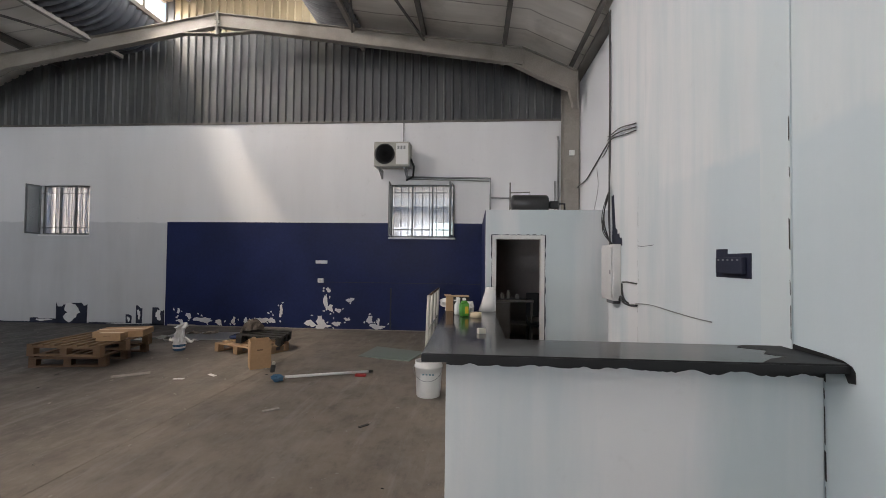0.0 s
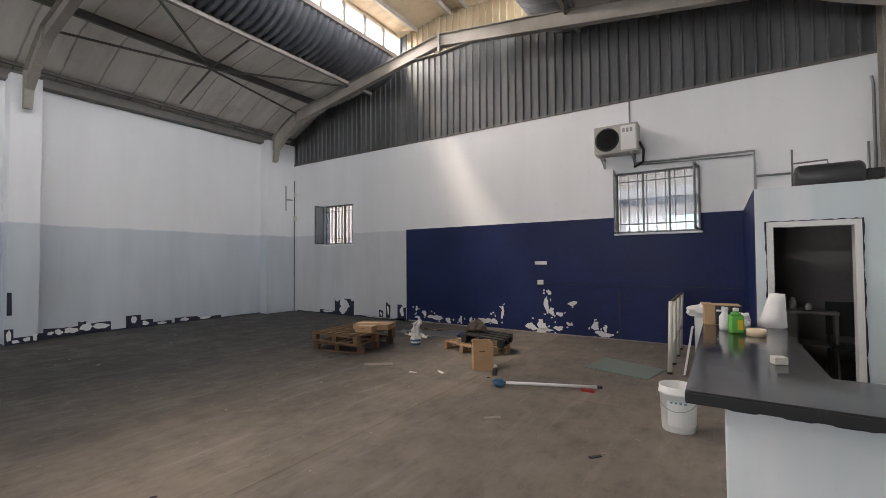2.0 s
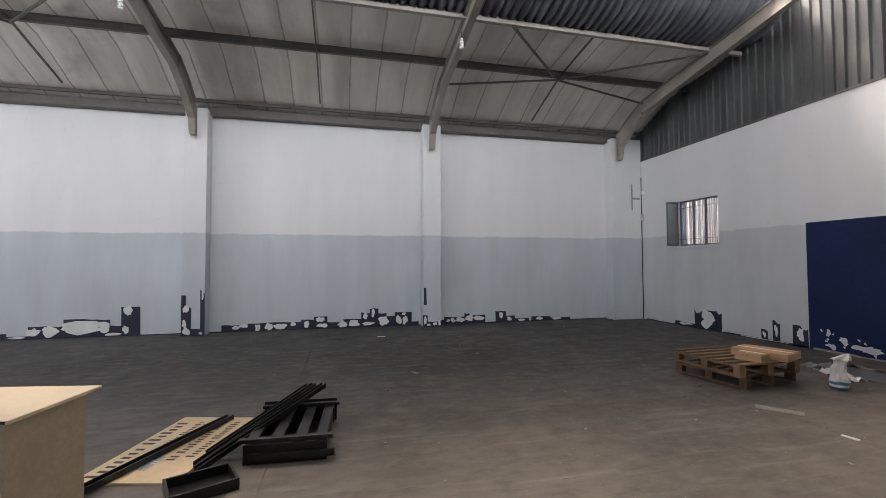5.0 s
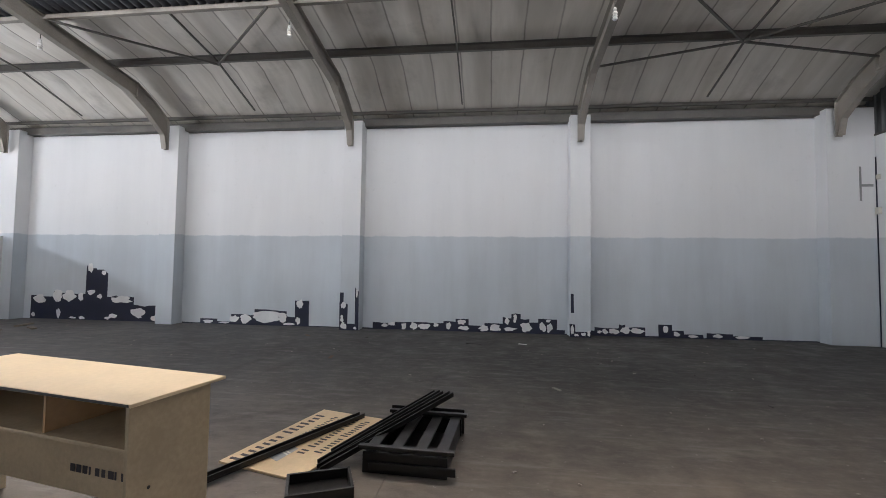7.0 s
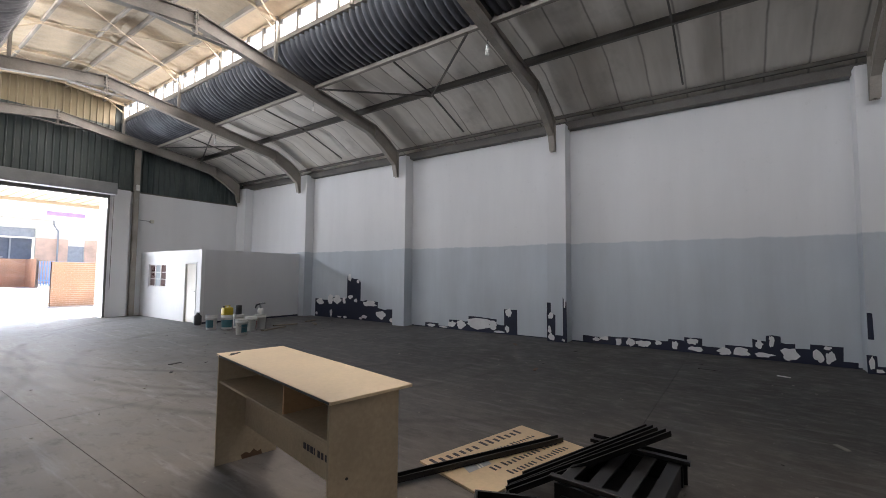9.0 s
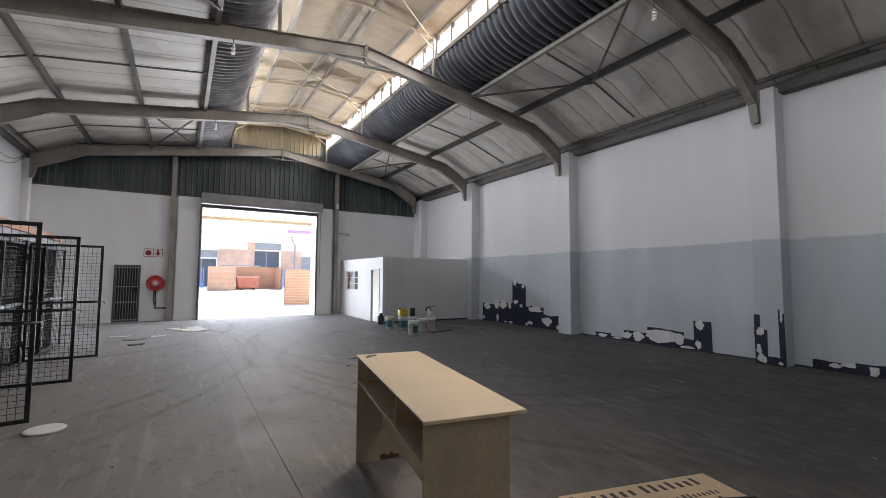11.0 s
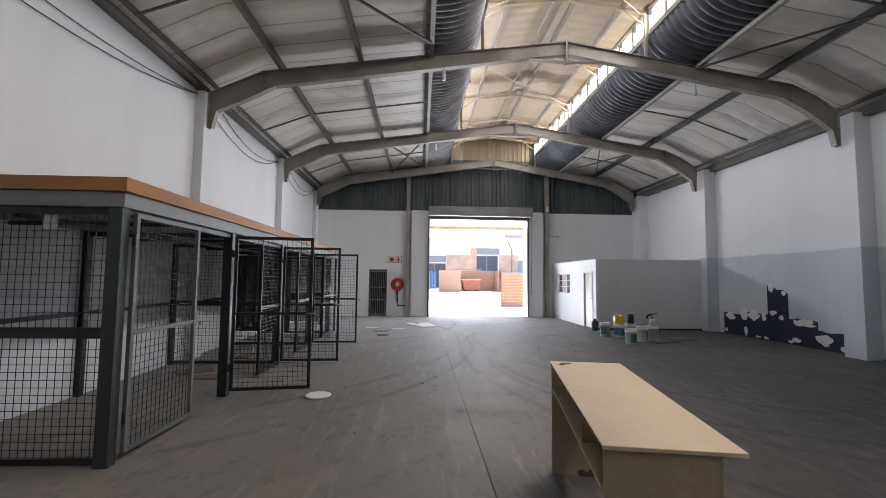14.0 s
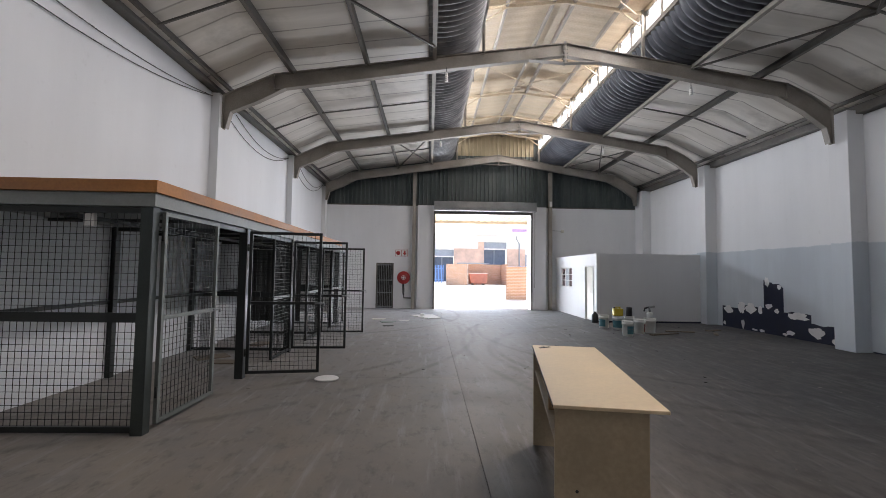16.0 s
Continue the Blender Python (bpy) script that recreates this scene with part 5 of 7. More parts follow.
part("black_panel", boxes((-0.035, -0.074, 0.004, 0.12, -0.0705, 0.136)), M_DARK, bx)
part("flap", boxes((-0.115, -0.08, 0.1405, -0.05, 0.09, 0.145)), M_CARTON, bx)
part("mark_bar", boxes((-0.03, -0.077, 0.095, 0.03, -0.0745, 0.108)), M_PAPER, bx)
bm = bmesh.new()
bmesh.ops.create_icosphere(bm, subdivisions=3, radius=0.075)
for v in bm.verts:
    v.co *= 1 + 0.45 * noise.noise(v.co * 22)
    v.co.z = max(0, v.co.z * 0.8 + 0.05)
solid("paper_bag", bm, M_PAPER, "crumpled white plastic bag on the counter", "bag", "", "", Matrix.Translation((0.31, 4.36, CZ)))
bm = lathe(bmesh.new(), [(0.105, 0), (0.088, 0.09), (0.066, 0.2), (0.055, 0.265), (0.02, 0.268)], 18)
for v in bm.verts:
    v.co.x += 0.04 * (v.co.z / 0.26 - 0.5)
solid("paper_roll", bm, M_PAPER, "draped white paper towel roll at the counter's end", "paper roll", "", "", Matrix.Translation((0.515, 4.60, CZ)) @ Matrix.Diagonal((0.8, 0.8, 0.85, 1)))

# tubular rack, white box and board beyond the counter
rk = thing("tube_rack", Matrix.Translation((-0.36, 7.95, 0)) @ Matrix.Diagonal((1, 1, 0.9, 1)), "worn white tube rack with rusty joints standing by the navy wall", "rack")
for y in (-0.88, -0.3, 0.3, 0.88):
    part("upright", rod(bmesh.new(), (0.0, y, 0), (0.03, y, 1.03), 0.028, 10), M_IVORY, rk)
    part("rubber_foot", rod(bmesh.new(), (0.0, y, 0), (0.0, y, 0.03), 0.034, 10), M_DARK, rk)
for z in (0.42, 1.02):
    part("rail", rod(bmesh.new(), (0.03 * z, -0.88, z), (0.03 * z, 0.88, z), 0.02, 8), M_PINE if z > 1 else M_IVORY, rk)
wb = thing("white_box", Matrix.Translation((0.08, 7.3, 0)), "white enamelled box standing behind the counter", "box")
part("body", boxes((-0.16, -0.15, 0.05, 0.16, 0.15, 0.74), bevel=0.01), M_WHITE_PLASTIC, wb)
part("plinth", boxes((-0.15, -0.14, 0, 0.15, 0.14, 0.049)), M_DARK, wb)
part("top_panel", boxes((-0.15, -0.156, 0.52, 0.15, -0.1505, 0.72)), M_PAPER, wb)
bm = bmesh.new()
bmesh.ops.create_icosphere(bm, subdivisions=3, radius=0.2)
for v in bm.verts:
    v.co *= 1 + 0.4 * noise.noise(v.co * 9)
    v.co.z = max(0, v.co.z * 0.5 + 0.06)
solid("paper_bag", bm, M_PAPER, "crumpled white sheet on the white box", "bag", "", "", Matrix.Translation((0.04, 7.28, 0.74)))
solid("loose_board", box(bmesh.new(), -0.01, -0.12, 0, 0.01, 0.12, 0.6, pose(0, 0, 0, 0, 9, 0)), M_PAPER, "narrow white board leaning on the white box", "board", "", "", Matrix.Translation((-0.20, 7.2, 0.005)))


def bucket(x, y, s, label, band, ang=0.0, lid=True, group=""):
    b = thing("paint_bucket", Matrix.Translation((x, y, 0)) @ pose(0, 0, 0, 0, 0, ang) @ Matrix.Scale(s, 4), label, "bucket", group)
    part("body", lathe(bmesh.new(), [(0.125, 0), (0.13, 0.01), (0.145, 0.31), (0.155, 0.315), (0.155, 0.335), (0.147, 0.34), (0.15, 0.38), (0.143, 0.382)] + ([] if lid else [(0.138, 0.375), (0.12, 0.05)]), 28), M_WHITE_PLASTIC, b)
    bm = bmesh.new()
    for i in range(17):
        a, c = radians(-120 + 12 * i), radians(-120 + 12 * (i + 1))
        r0, r1 = 0.1345, 0.1435
        v = [bm.verts.new((r * math.cos(t) * 1.012, r * math.sin(t) * 1.012, z)) for r, t, z in ((r0, a, 0.06), (r0, c, 0.06), (r1, c, 0.27), (r1, a, 0.27))]
        bm.faces.new(v)
    part("label_band", bm, band, b, "printed label band")
    bm = bmesh.new()
    for i in range(12):
        a = math.pi * i / 12
        c = math.pi * (i + 1) / 12
        rod(bm, (0.158 * math.cos(a), -0.05 - 0.11 * math.sin(a), 0.32 - 0.13 * math.sin(a)), (0.158 * math.cos(c), -0.05 - 0.11 * math.sin(c), 0.32 - 0.13 * math.sin(c)), 0.003, 5)
    part("handle", bm, M_GALV, b, "thin wire handle")
    if lid:
        part("lid", lathe(bmesh.new(), [(0.157, 0.383), (0.157, 0.395), (0.13, 0.398), (0.12, 0.39)], 28), M_WHITE_PLASTIC, b)
    return b


bk = bucket(-0.12, 5.12, 1.0, "open white plastic paint bucket on the floor beside the counter", M_WHITE_PLASTIC, 0, False)
for i in range(4):
    part("mark_bar", boxes((-0.05 + 0.035 * i, -0.152, 0.255, -0.03 + 0.035 * i, -0.146, 0.268)), M_TEAL_PLASTIC, bk)

# ---- floor things by the navy wall ----
def pallet(name, m, wood, label, lx=1.0, ly=1.2, deck=7):
    p = thing(name, m, label, "pallet", "pallets")
    for i in range(deck):
        w = 0.075
        y = -ly / 2 + (ly - w) * i / (deck - 1)
        part("deck_board", boxes((-lx / 2, y, 0.118, lx / 2, y + w, 0.138), bevel=0.002), wood, p)
    for x in (-lx / 2, -0.045, lx / 2 - 0.09):
        part("stringer_board", boxes((x, -ly / 2, 0.097, x + 0.09, ly / 2, 0.1175), bevel=0.002), wood, p)
        for y in (-ly / 2, -0.05, ly / 2 - 0.1):
            part("block", boxes((x, y, 0.022, x + 0.09, y + 0.1, 0.0965), bevel=0.003), wood, p)
        part("base_board", boxes((x, -ly / 2, 0, x + 0.09, ly / 2, 0.0215), bevel=0.002), wood, p)
    return p


pallet("pallet", Matrix.Translation((-5.10, 6.24, 0)) @ pose(0, 0, 0, 0, 0, 100) @ Matrix.Diagonal((0.95, 0.95, 1.14, 1)), M_PINE, "weathered brown wooden pallet at the bottom of a stack", 1.05, 1.0)
pallet("pallet", Matrix.Translation((-5.01, 6.14, 0.158)) @ pose(0, 0, 0, 0, 0, 92) @ Matrix.Diagonal((0.95, 0.95, 1.14, 1)), M_PINE_PALE, "brown wooden pallet on top of another one", 1.0, 1.05)


def carton(m, w, d, h, label, open_top=False):
    c = thing("carton", m, label, "carton", "cartons")
    if open_top:
        part("box", boxes((-w / 2, -d / 2, 0, w / 2, -d / 2 + 0.006, h), (-w / 2, d / 2 - 0.006, 0, w / 2, d / 2, h), (-w / 2, -d / 2 + 0.006, 0, -w / 2 + 0.006, d / 2 - 0.006, h),
                          (w / 2 - 0.006, -d / 2 + 0.006, 0, w / 2, d / 2 - 0.006, h), (-w / 2 + 0.006, -d / 2 + 0.006, 0, w / 2 - 0.006, d / 2 - 0.006, 0.006)), M_CARTON, c)
        part("flap", box(bmesh.new(), -w / 2, 0, 0, w / 2, 0.10, 0.005, Matrix.Translation((0, d / 2, h)) @ pose(0, 0, 0, -28, 0, 0)), M_CARTON, c)
    else:
        part("box", boxes((-w / 2, -d / 2, 0, w / 2, d / 2, h), bevel=0.004), M_CARTON, c)
        part("tape", boxes((-w / 2 - 0.001, -0.025, h + 0.0005, w / 2 + 0.001, 0.025, h + 0.0015)), M_CREAM, c)
    part("mark_bar", boxes((-w * 0.2, -d / 2 - 0.002, h * 0.66, w * 0.10, -d / 2 - 0.0005, h * 0.70)), M_PINE, c)
    return c


carton(Matrix.Translation((-4.80, 6.42, 0.316)) @ pose(0, 0, 0, 0, 0, 20), 0.62, 0.42, 0.09, "flat brown carton on the pallet stack")
carton(Matrix.Translation((-4.66, 6.05, 0.316)) @ pose(0, 0, 0, 0, 0, 15), 0.30, 0.2, 0.10, "small brown carton on the pallet stack")
carton(Matrix.Translation((-2.53, 6.06, 0)) @ pose(0, 0, 0, 0, 0, 36), 0.26, 0.22, 0.37, "upright open brown carton on the floor", True)
pallet("pallet", Matrix.Translation((-3.15, 7.02, 0)) @ pose(0, 0, 0, 0, 0, -22), M_PINE_LIGHT, "small pale wooden pallet on the floor", 0.95, 0.62, 5)
pallet("pallet", Matrix.Translation((-3.0, 7.12, 0.142)) @ pose(0, 0, 0, 3, 4, 6), M_DARK_WOOD, "black stained pallet lying across a pale one", 0.70, 0.50, 4)
bm = bmesh.new()
bmesh.ops.create_grid(bm, x_segments=16, y_segments=14, size=1)
for v in bm.verts:
    x, y = v.co.x, v.co.y
    v.co = Vector((0.17 * x + 0.03 * noise.noise((3 * x, 3 * y, 1)), 0.11 * y + 0.05 * noise.noise((2 * x, 2 * y, 5)), 0.19 * max(0, 1 - x * x) ** 0.6 * max(0, 1 - 0.8 * y * y) + 0.035 * noise.noise((4 * x, 4 * y, 2)) * (1 - x * x)))
    v.co.z = max(0.0, v.co.z)
ring = bmesh.ops.extrude_face_region(bm, geom=bm.faces[:])
for v in [g for g in ring["geom"] if isinstance(g, bmesh.types.BMVert)]:
    v.co.z -= 0.004
solid("sack", bm, M_SACK, "dark crumpled sacking heaped on the black pallet", "sack", "", "", Matrix.Translation((-3.2, 7.13, 0.297)) @ pose(0, 0, 0, 0, 0, 30))
bt = thing("wrapped_jug", Matrix.Translation((-4.30, 6.92, 0)) @ Matrix.Scale(0.8, 4), "white jug wrapped in cloth with a blue base on the floor", "jug")
part("base", lathe(bmesh.new(), [(0.09, 0), (0.11, 0.02), (0.11, 0.10), (0.085, 0.12)], 16), M_BLUE, bt)
def crumpled(rows, turn, amount, n=18):
    """An upright crumpled bag: rings of radius, height and sideways lean with folds running down."""
    bm = lathe(bmesh.new(), [(r, z) for r, z, _ in rows], n)
    for v in bm.verts:
        lean = next(l for _, z, l in rows if abs(z - v.co.z) < 1e-6)
        a = math.atan2(v.co.y, v.co.x)
        k = 1 + amount * math.sin(3 * a + turn) + 0.6 * amount * math.sin(5 * a + 9 * v.co.z) + 0.3 * noise.noise(v.co * 19)
        v.co.x, v.co.y = v.co.x * k + lean, v.co.y * k
    for f in bm.faces:
        f.smooth = False
    return bm


part("body", crumpled(((0.095, 0.121, 0), (0.10, 0.18, 0.005), (0.085, 0.25, -0.01), (0.092, 0.33, 0.0), (0.07, 0.39, 0.02), (0.075, 0.43, 0.03)), 1.0, 0.16), M_PAPER, bt)
part("rag", crumpled(((0.05, 0.431, 0.03), (0.11, 0.46, 0.05), (0.075, 0.50, 0.09), (0.03, 0.55, 0.12)), 2.2, 0.35, 11), M_PAPER, bt)
part("band", lathe(bmesh.new(), [(0.112, 0.045), (0.113, 0.05), (0.113, 0.075), (0.112, 0.08)], 16), M_PAPER, bt)
bm = bmesh.new()
for i in range(5):
    lathe(bm, [(0.16 - 0.02 * i, 0), (0.18 - 0.02 * i, 0.03), (0.08, 0.07 + 0.01 * i)], 8, Matrix.Translation((-3.95 + 0.14 * i, 8.05 + 0.07 * math.sin(i * 2), 0)))
solid("cloth_bundle", bm, M_BLUE_TARP, "crumpled dark blue cloth on the floor", "cloth")
solid("plastic_sheet", boxes((-0.75, -0.3, 0, 0.75, 0.3, 0.006), (-0.3, -0.5, 0.0065, 0.5, 0.1, 0.012)), M_GALV, "grey plastic sheeting spread by the wall's foot", "sheet", "", "", Matrix.Translation((-4.6, 8.2, 0)) @ pose(0, 0, 0, 0, 0, 8))

for i, (x, y, w, d, a, m, lab) in enumerate(((-5.25, 7.75, 0.85, 0.10, 8, M_GALV, "grey plastic strip"), (-4.75, 7.62, 0.55, 0.16, -12, M_PAPER, "crumpled white sheet strip"), (-3.75, 8.35, 0.6, 0.12, 6, M_PAPER, "crumpled white sheet strip"),
                                              (-4.95, 8.35, 0.7, 0.2, 15, M_STONE, "dusty brown sacking strip"))):
    bm = bmesh.new()
    bmesh.ops.create_grid(bm, x_segments=14, y_segments=5, size=0.5)
    for v in bm.verts:
        u, q = v.co.x, v.co.y
        lift = max(0.0, noise.noise((6 * u + i, 3 * q, i * 1.7))) * 0.10
        v.co = Vector((w * u, d * q * (1 + 0.8 * noise.noise((5 * u, i, 0.3))) + 0.05 * math.sin(5 * u + i), 0.004 + lift))
    ring = bmesh.ops.extrude_face_region(bm, geom=bm.faces[:])
    for v in [g for g in ring["geom"] if isinstance(g, bmesh.types.BMVert)]:
        v.co.z -= 0.004
    solid("rag_strip", bm, m, lab + " on the floor by the navy wall", "scrap", "rags by the wall", "", Matrix.Translation((x, y, 0)) @ pose(0, 0, 0, 0, 0, a))
bm = bmesh.new()
ragged(bm, "n", -6.2, 0.45, 0.035, 0.0062, 0.0, 0.07, 0.7)
structure("trim", bm, M_CHIP, "pale plaster dust along the foot of the navy panel", "trim")
br = thing("broom", Matrix.Identity(4), "white-handled mop with a blue head lying on the floor", "broom")
part("handle", rod(bmesh.new(), (-1.90, 5.46, 0.05), (-0.98, 5.88, 0.035), 0.017, 10), M_WHITE_PLASTIC, br)
bm = bmesh.new()
bmesh.ops.create_icosphere(bm, subdivisions=4, radius=0.068)
for v in bm.verts:
    k = 1 + 0.35 * noise.noise(v.co * 16) + 0.25 * noise.noise(v.co * 45)
    v.co = Vector((-1.98 + v.co.x * k, 5.43 + v.co.y * k, max(0.0, 0.045 + 0.6 * v.co.z * k)))
part("head", bm, M_BLUE, br, "ragged blue mop head")
part("red_head", boxes((-1.12, 5.74, 0.0, -0.98, 5.80, 0.03), bevel=0.008), M_RED, br, "red plastic end piece")
part("tip", rod(bmesh.new(), (-0.98, 5.88, 0.035), (-0.93, 5.903, 0.034), 0.018, 8), M_DARK, br)
cn = thing("spray_can", Matrix.Translation((-2.24, 5.84, 0)) @ pose(0, 0, 0, 0, 8, 0), "small dark spray can standing on the floor", "can")
part("body", lathe(bmesh.new(), [(0.032, 0), (0.032, 0.08), (0.02, 0.1)], 14), M_TANK, cn)
part("cap", lathe(bmesh.new(), [(0.022, 0.1), (0.022, 0.13), (0.01, 0.135)], 14), M_IVORY, cn)
solid("floor_mat", prism(bmesh.new(), [(-1.37, 6.83), (-0.95, 6.70), (-0.56, 6.61), (-0.42, 7.23), (-1.25, 7.55)], "z", 0, 0.014), M_MAT, "grey-green sheet mat lying on the floor", "mat")

# bracket and boxes in the navy wall's far corner
solid("wall_bracket", boxes((-10.52, 8.86, 3.28, -10.515, 9.10, 3.33), (-10.52, 8.84, 2.98, -10.515, 8.88, 3.7)), M_GALV, "pale steel bracket on the corner pier", "bracket", "", "", Matrix.Identity(4))
solid("junction_box", boxes((-10.50, YN - 0.07, 2.70, -10.42, YN, 2.84), bevel=0.006), M_IVORY, "small grey junction box in the corner", "junction box")
solid("junction_box", boxes((-10.49, YN - 0.05, 3.42, -10.43, YN, 3.52), bevel=0.006), M_IVORY, "small grey junction box higher in the corner", "junction box")


# ---- desk ----
dk = thing("desk", Matrix.Translation((-3.0, -1.085, 0)) @ pose(0, 0, 0, 0, 0, -10.4), "cream chipboard desk with an open shelf under its top", "desk")
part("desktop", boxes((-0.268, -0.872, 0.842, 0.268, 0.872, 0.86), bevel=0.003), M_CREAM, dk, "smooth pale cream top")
part("edge_strip", boxes((0.2685, -0.80, 0.845, 0.271, 0.86, 0.857)), M_DARK_WOOD, dk, "dark front edge")
part("side_panel", boxes((-0.18, 0.835, 0, 0.26, 0.855, 0.8415), bevel=0.002), M_CREAM_DARK, dk)
part("side_panel", boxes((-0.22, -0.855, 0, 0.26, -0.835, 0.8415), bevel=0.002), M_CREAM_DARK, dk)
part("shelf", boxes((-0.16, -0.834, 0.635, 0.25, 0.834, 0.652), bevel=0.002), M_CREAM_DARK, dk)
part("upper_back", boxes((-0.175, -0.834, 0.6525, -0.161, 0.834, 0.8415)), M_CREAM_DARK, dk)
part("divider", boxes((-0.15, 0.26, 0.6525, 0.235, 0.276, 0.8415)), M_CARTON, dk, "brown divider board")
part("back_panel", boxes((0.03, -0.834, 0.27, 0.045, 0.834, 0.634)), M_CREAM_DARK, dk)
for i, w in enumerate((0.035, 0.035, 0.035, 0.012, 0.03, 0.025, 0.04, 0.012, 0.03, 0.012, 0.025, 0.02)):
    y = 0.17 + 0.046 * i
    part("letter_bar", boxes((0.0455, y, 0.375, 0.047, y + w, 0.415)), M_INK, dk)
bm = bmesh.new()
prism(bm, [(-0.10, 0.0), (0.06, 0.0), (0.07, 0.035), (0.03, 0.05), (0.0, 0.03), (-0.03, 0.06), (-0.06, 0.03), (-0.09, 0.04)], "y", -0.8348, -0.8336)
part("scuff", bm, M_PINE, dk, "brown scuff at the foot of a side panel")
for y, z in ((0.8555, 0.45), (0.8555, 0.3)):
    part("screw", rod(bmesh.new(), (0.02 + z * 0.3, y, z), (0.02 + z * 0.3, y + 0.002, z), 0.008, 8), M_DARK, dk)
solid("leaf_scrap", boxes((-0.06, -0.012, 0, 0.06, 0.012, 0.003), (-0.02, -0.03, 0.0005, 0.02, 0.01, 0.0035)), M_DARK_WOOD, "dark dry scrap lying on the desk", "scrap", "", "", Matrix.Translation((-2.97, -1.86, 0.86)) @ pose(0, 0, 0, 0, 0, 30))

# ---- sign board and black steel on the floor ----
SB = Matrix.Translation((-3.88, -0.72, 0.0)) @ pose(0, 0, 0, 0, 0, 165.3)
sb = thing("sign_board", SB, "tan sign board with dark lettering lying flat on the floor", "sign")
part("board", boxes((0, -0.72, 0, 1.26, 0.0, 0.018), bevel=0.002), M_SIGN, sb)


def word(x, y, w, h, n):
    """One printed word as a row of plain upright bars."""
    bm = bmesh.new()
    for i in range(n):
        a = x + w * i / n
        box(bm, a, y, 0.0185, a + w / n * 0.42, y + h * (1.0 if i == 0 else rng.choice((0.7, 0.7, 0.95))), 0.0200)
    return part("lettering", bm, M_INK, sb)


word(0.06, -0.135, 0.52, 0.10, 7), word(0.62, -0.135, 0.52, 0.10, 7)
word(0.62, -0.27, 0.18, 0.05, 5), word(0.82, -0.27, 0.32, 0.05, 8), word(0.70, -0.35, 0.40, 0.05, 9)
word(0.34, -0.50, 0.10, 0.07, 2), word(0.47, -0.50, 0.45, 0.07, 9), word(0.95, -0.50, 0.20, 0.07, 4)
word(0.40, -0.62, 0.32, 0.07, 7), word(0.75, -0.62, 0.40, 0.07, 9)
tel = bpy.data.curves.new("tel", "FONT")
tel.body, tel.size, tel.extrude = "TEL:", 0.075, 0.0008
txt = new("word", tel)
me = bpy.data.meshes.new_from_object(txt.evaluated_get(bpy.context.evaluated_depsgraph_get()))
bpy.data.objects.remove(txt)
me.materials.append(M_INK)
w = new("printed_word", me)
w.parent, w.matrix_basis = sb, Matrix.Translation((0.42, -0.27, 0.0193))
bm = bmesh.new()
prism(bm, [(0.16, -0.40), (0.40, -0.40), (0.46, -0.22), (0.22, -0.22)], "z", 0.0185, 0.0195)
part("emblem", bm, M_SHUTTER, sb, "faded slanted emblem")
bm = bmesh.new()
for k in (0.0, 0.03):
    prism(bm, [(0.27 + k, -0.40), (0.285 + k, -0.40), (0.345 + k, -0.22), (0.33 + k, -0.22)], "z", 0.0198, 0.0204)
part("emblem_stripe", bm, M_PAPER, sb)


def steel_bar(p, q, label, w=0.05, h=0.03):
    b = thing("steel_bar", Matrix.Identity(4), label, "steel bar", "steel bars")
    d = (Vector(q) - Vector(p)).normalized()
    side = Vector((0, 0, 1)).cross(d).normalized()
    part("channel", beam(bmesh.new(), p, q, w, 0.012), M_BLACK_STEEL, b)
    for s in (-1, 1):
        off = side * s * (w / 2 - 0.005) + Vector((0, 0, 0.006 + h / 2))
        part("lip", beam(bmesh.new(), Vector(p) + off, Vector(q) + off, 0.009, h), M_BLACK_STEEL, b)
    return b


steel_bar((-3.35, -0.72, 0.03), (-4.93, 0.05, 0.03), "long black steel channel lying over the sign board", 0.075)
steel_bar((-3.88, 0.06, 0.035), (-4.86, 0.83, 0.30), "black steel channel leaning on a crate", 0.055)
steel_bar((-3.80, 0.09, 0.035), (-4.80, 0.93, 0.31), "black steel channel leaning on a crate", 0.06)
steel_bar((-4.06, 0.09, 0.04), (-4.92, 0.77, 0.28), "shorter black steel channel leaning on a crate", 0.045)
cr = thing("steel_crate", Matrix.Translation((-4.29, 0.705, 0)) @ pose(0, 0, 0, 0, 0, -3), "low black slatted steel crate on the floor", "crate")
for y in (-0.30, -0.12, 0.06, 0.22):
    part("slat", boxes((-0.40, y, 0.148, 0.38, y + 0.085, 0.166), bevel=0.003), M_BLACK_STEEL, cr)
for x in (-0.42, 0.37):
    part("end_rail", boxes((x, -0.34, 0.1665, x + 0.05, 0.36, 0.195), bevel=0.004), M_BLACK_STEEL, cr)
    part("end_plate", boxes((x + 0.012, -0.31, 0.0, x + 0.035, 0.31, 0.1475), bevel=0.003), M_BLACK_STEEL, cr)
for y in (-0.30, 0.28):
    part("side_rail", boxes((-0.384, y, 0.0, 0.3815, y + 0.02, 0.1475), bevel=0.003), M_BLACK_STEEL, cr)
part("end_rail", boxes((0.40, -0.26, 0.03, 0.425, 0.37, 0.085), bevel=0.004), M_BLACK_STEEL, cr)
part("floor_plate", boxes((-0.384, -0.279, 0.0, 0.3815, 0.279, 0.02)), M_BLACK_STEEL, cr)
part("back_board", boxes((-0.47, -0.34, 0.0, -0.45, 0.33, 0.21), bevel=0.003), M_BLACK_STEEL, cr)
tr = thing("steel_tray", Matrix.Translation((-3.60, 0.18, 0)) @ pose(0, 0, 0, 0, 0, 24), "shallow black steel tray on the floor", "tray")
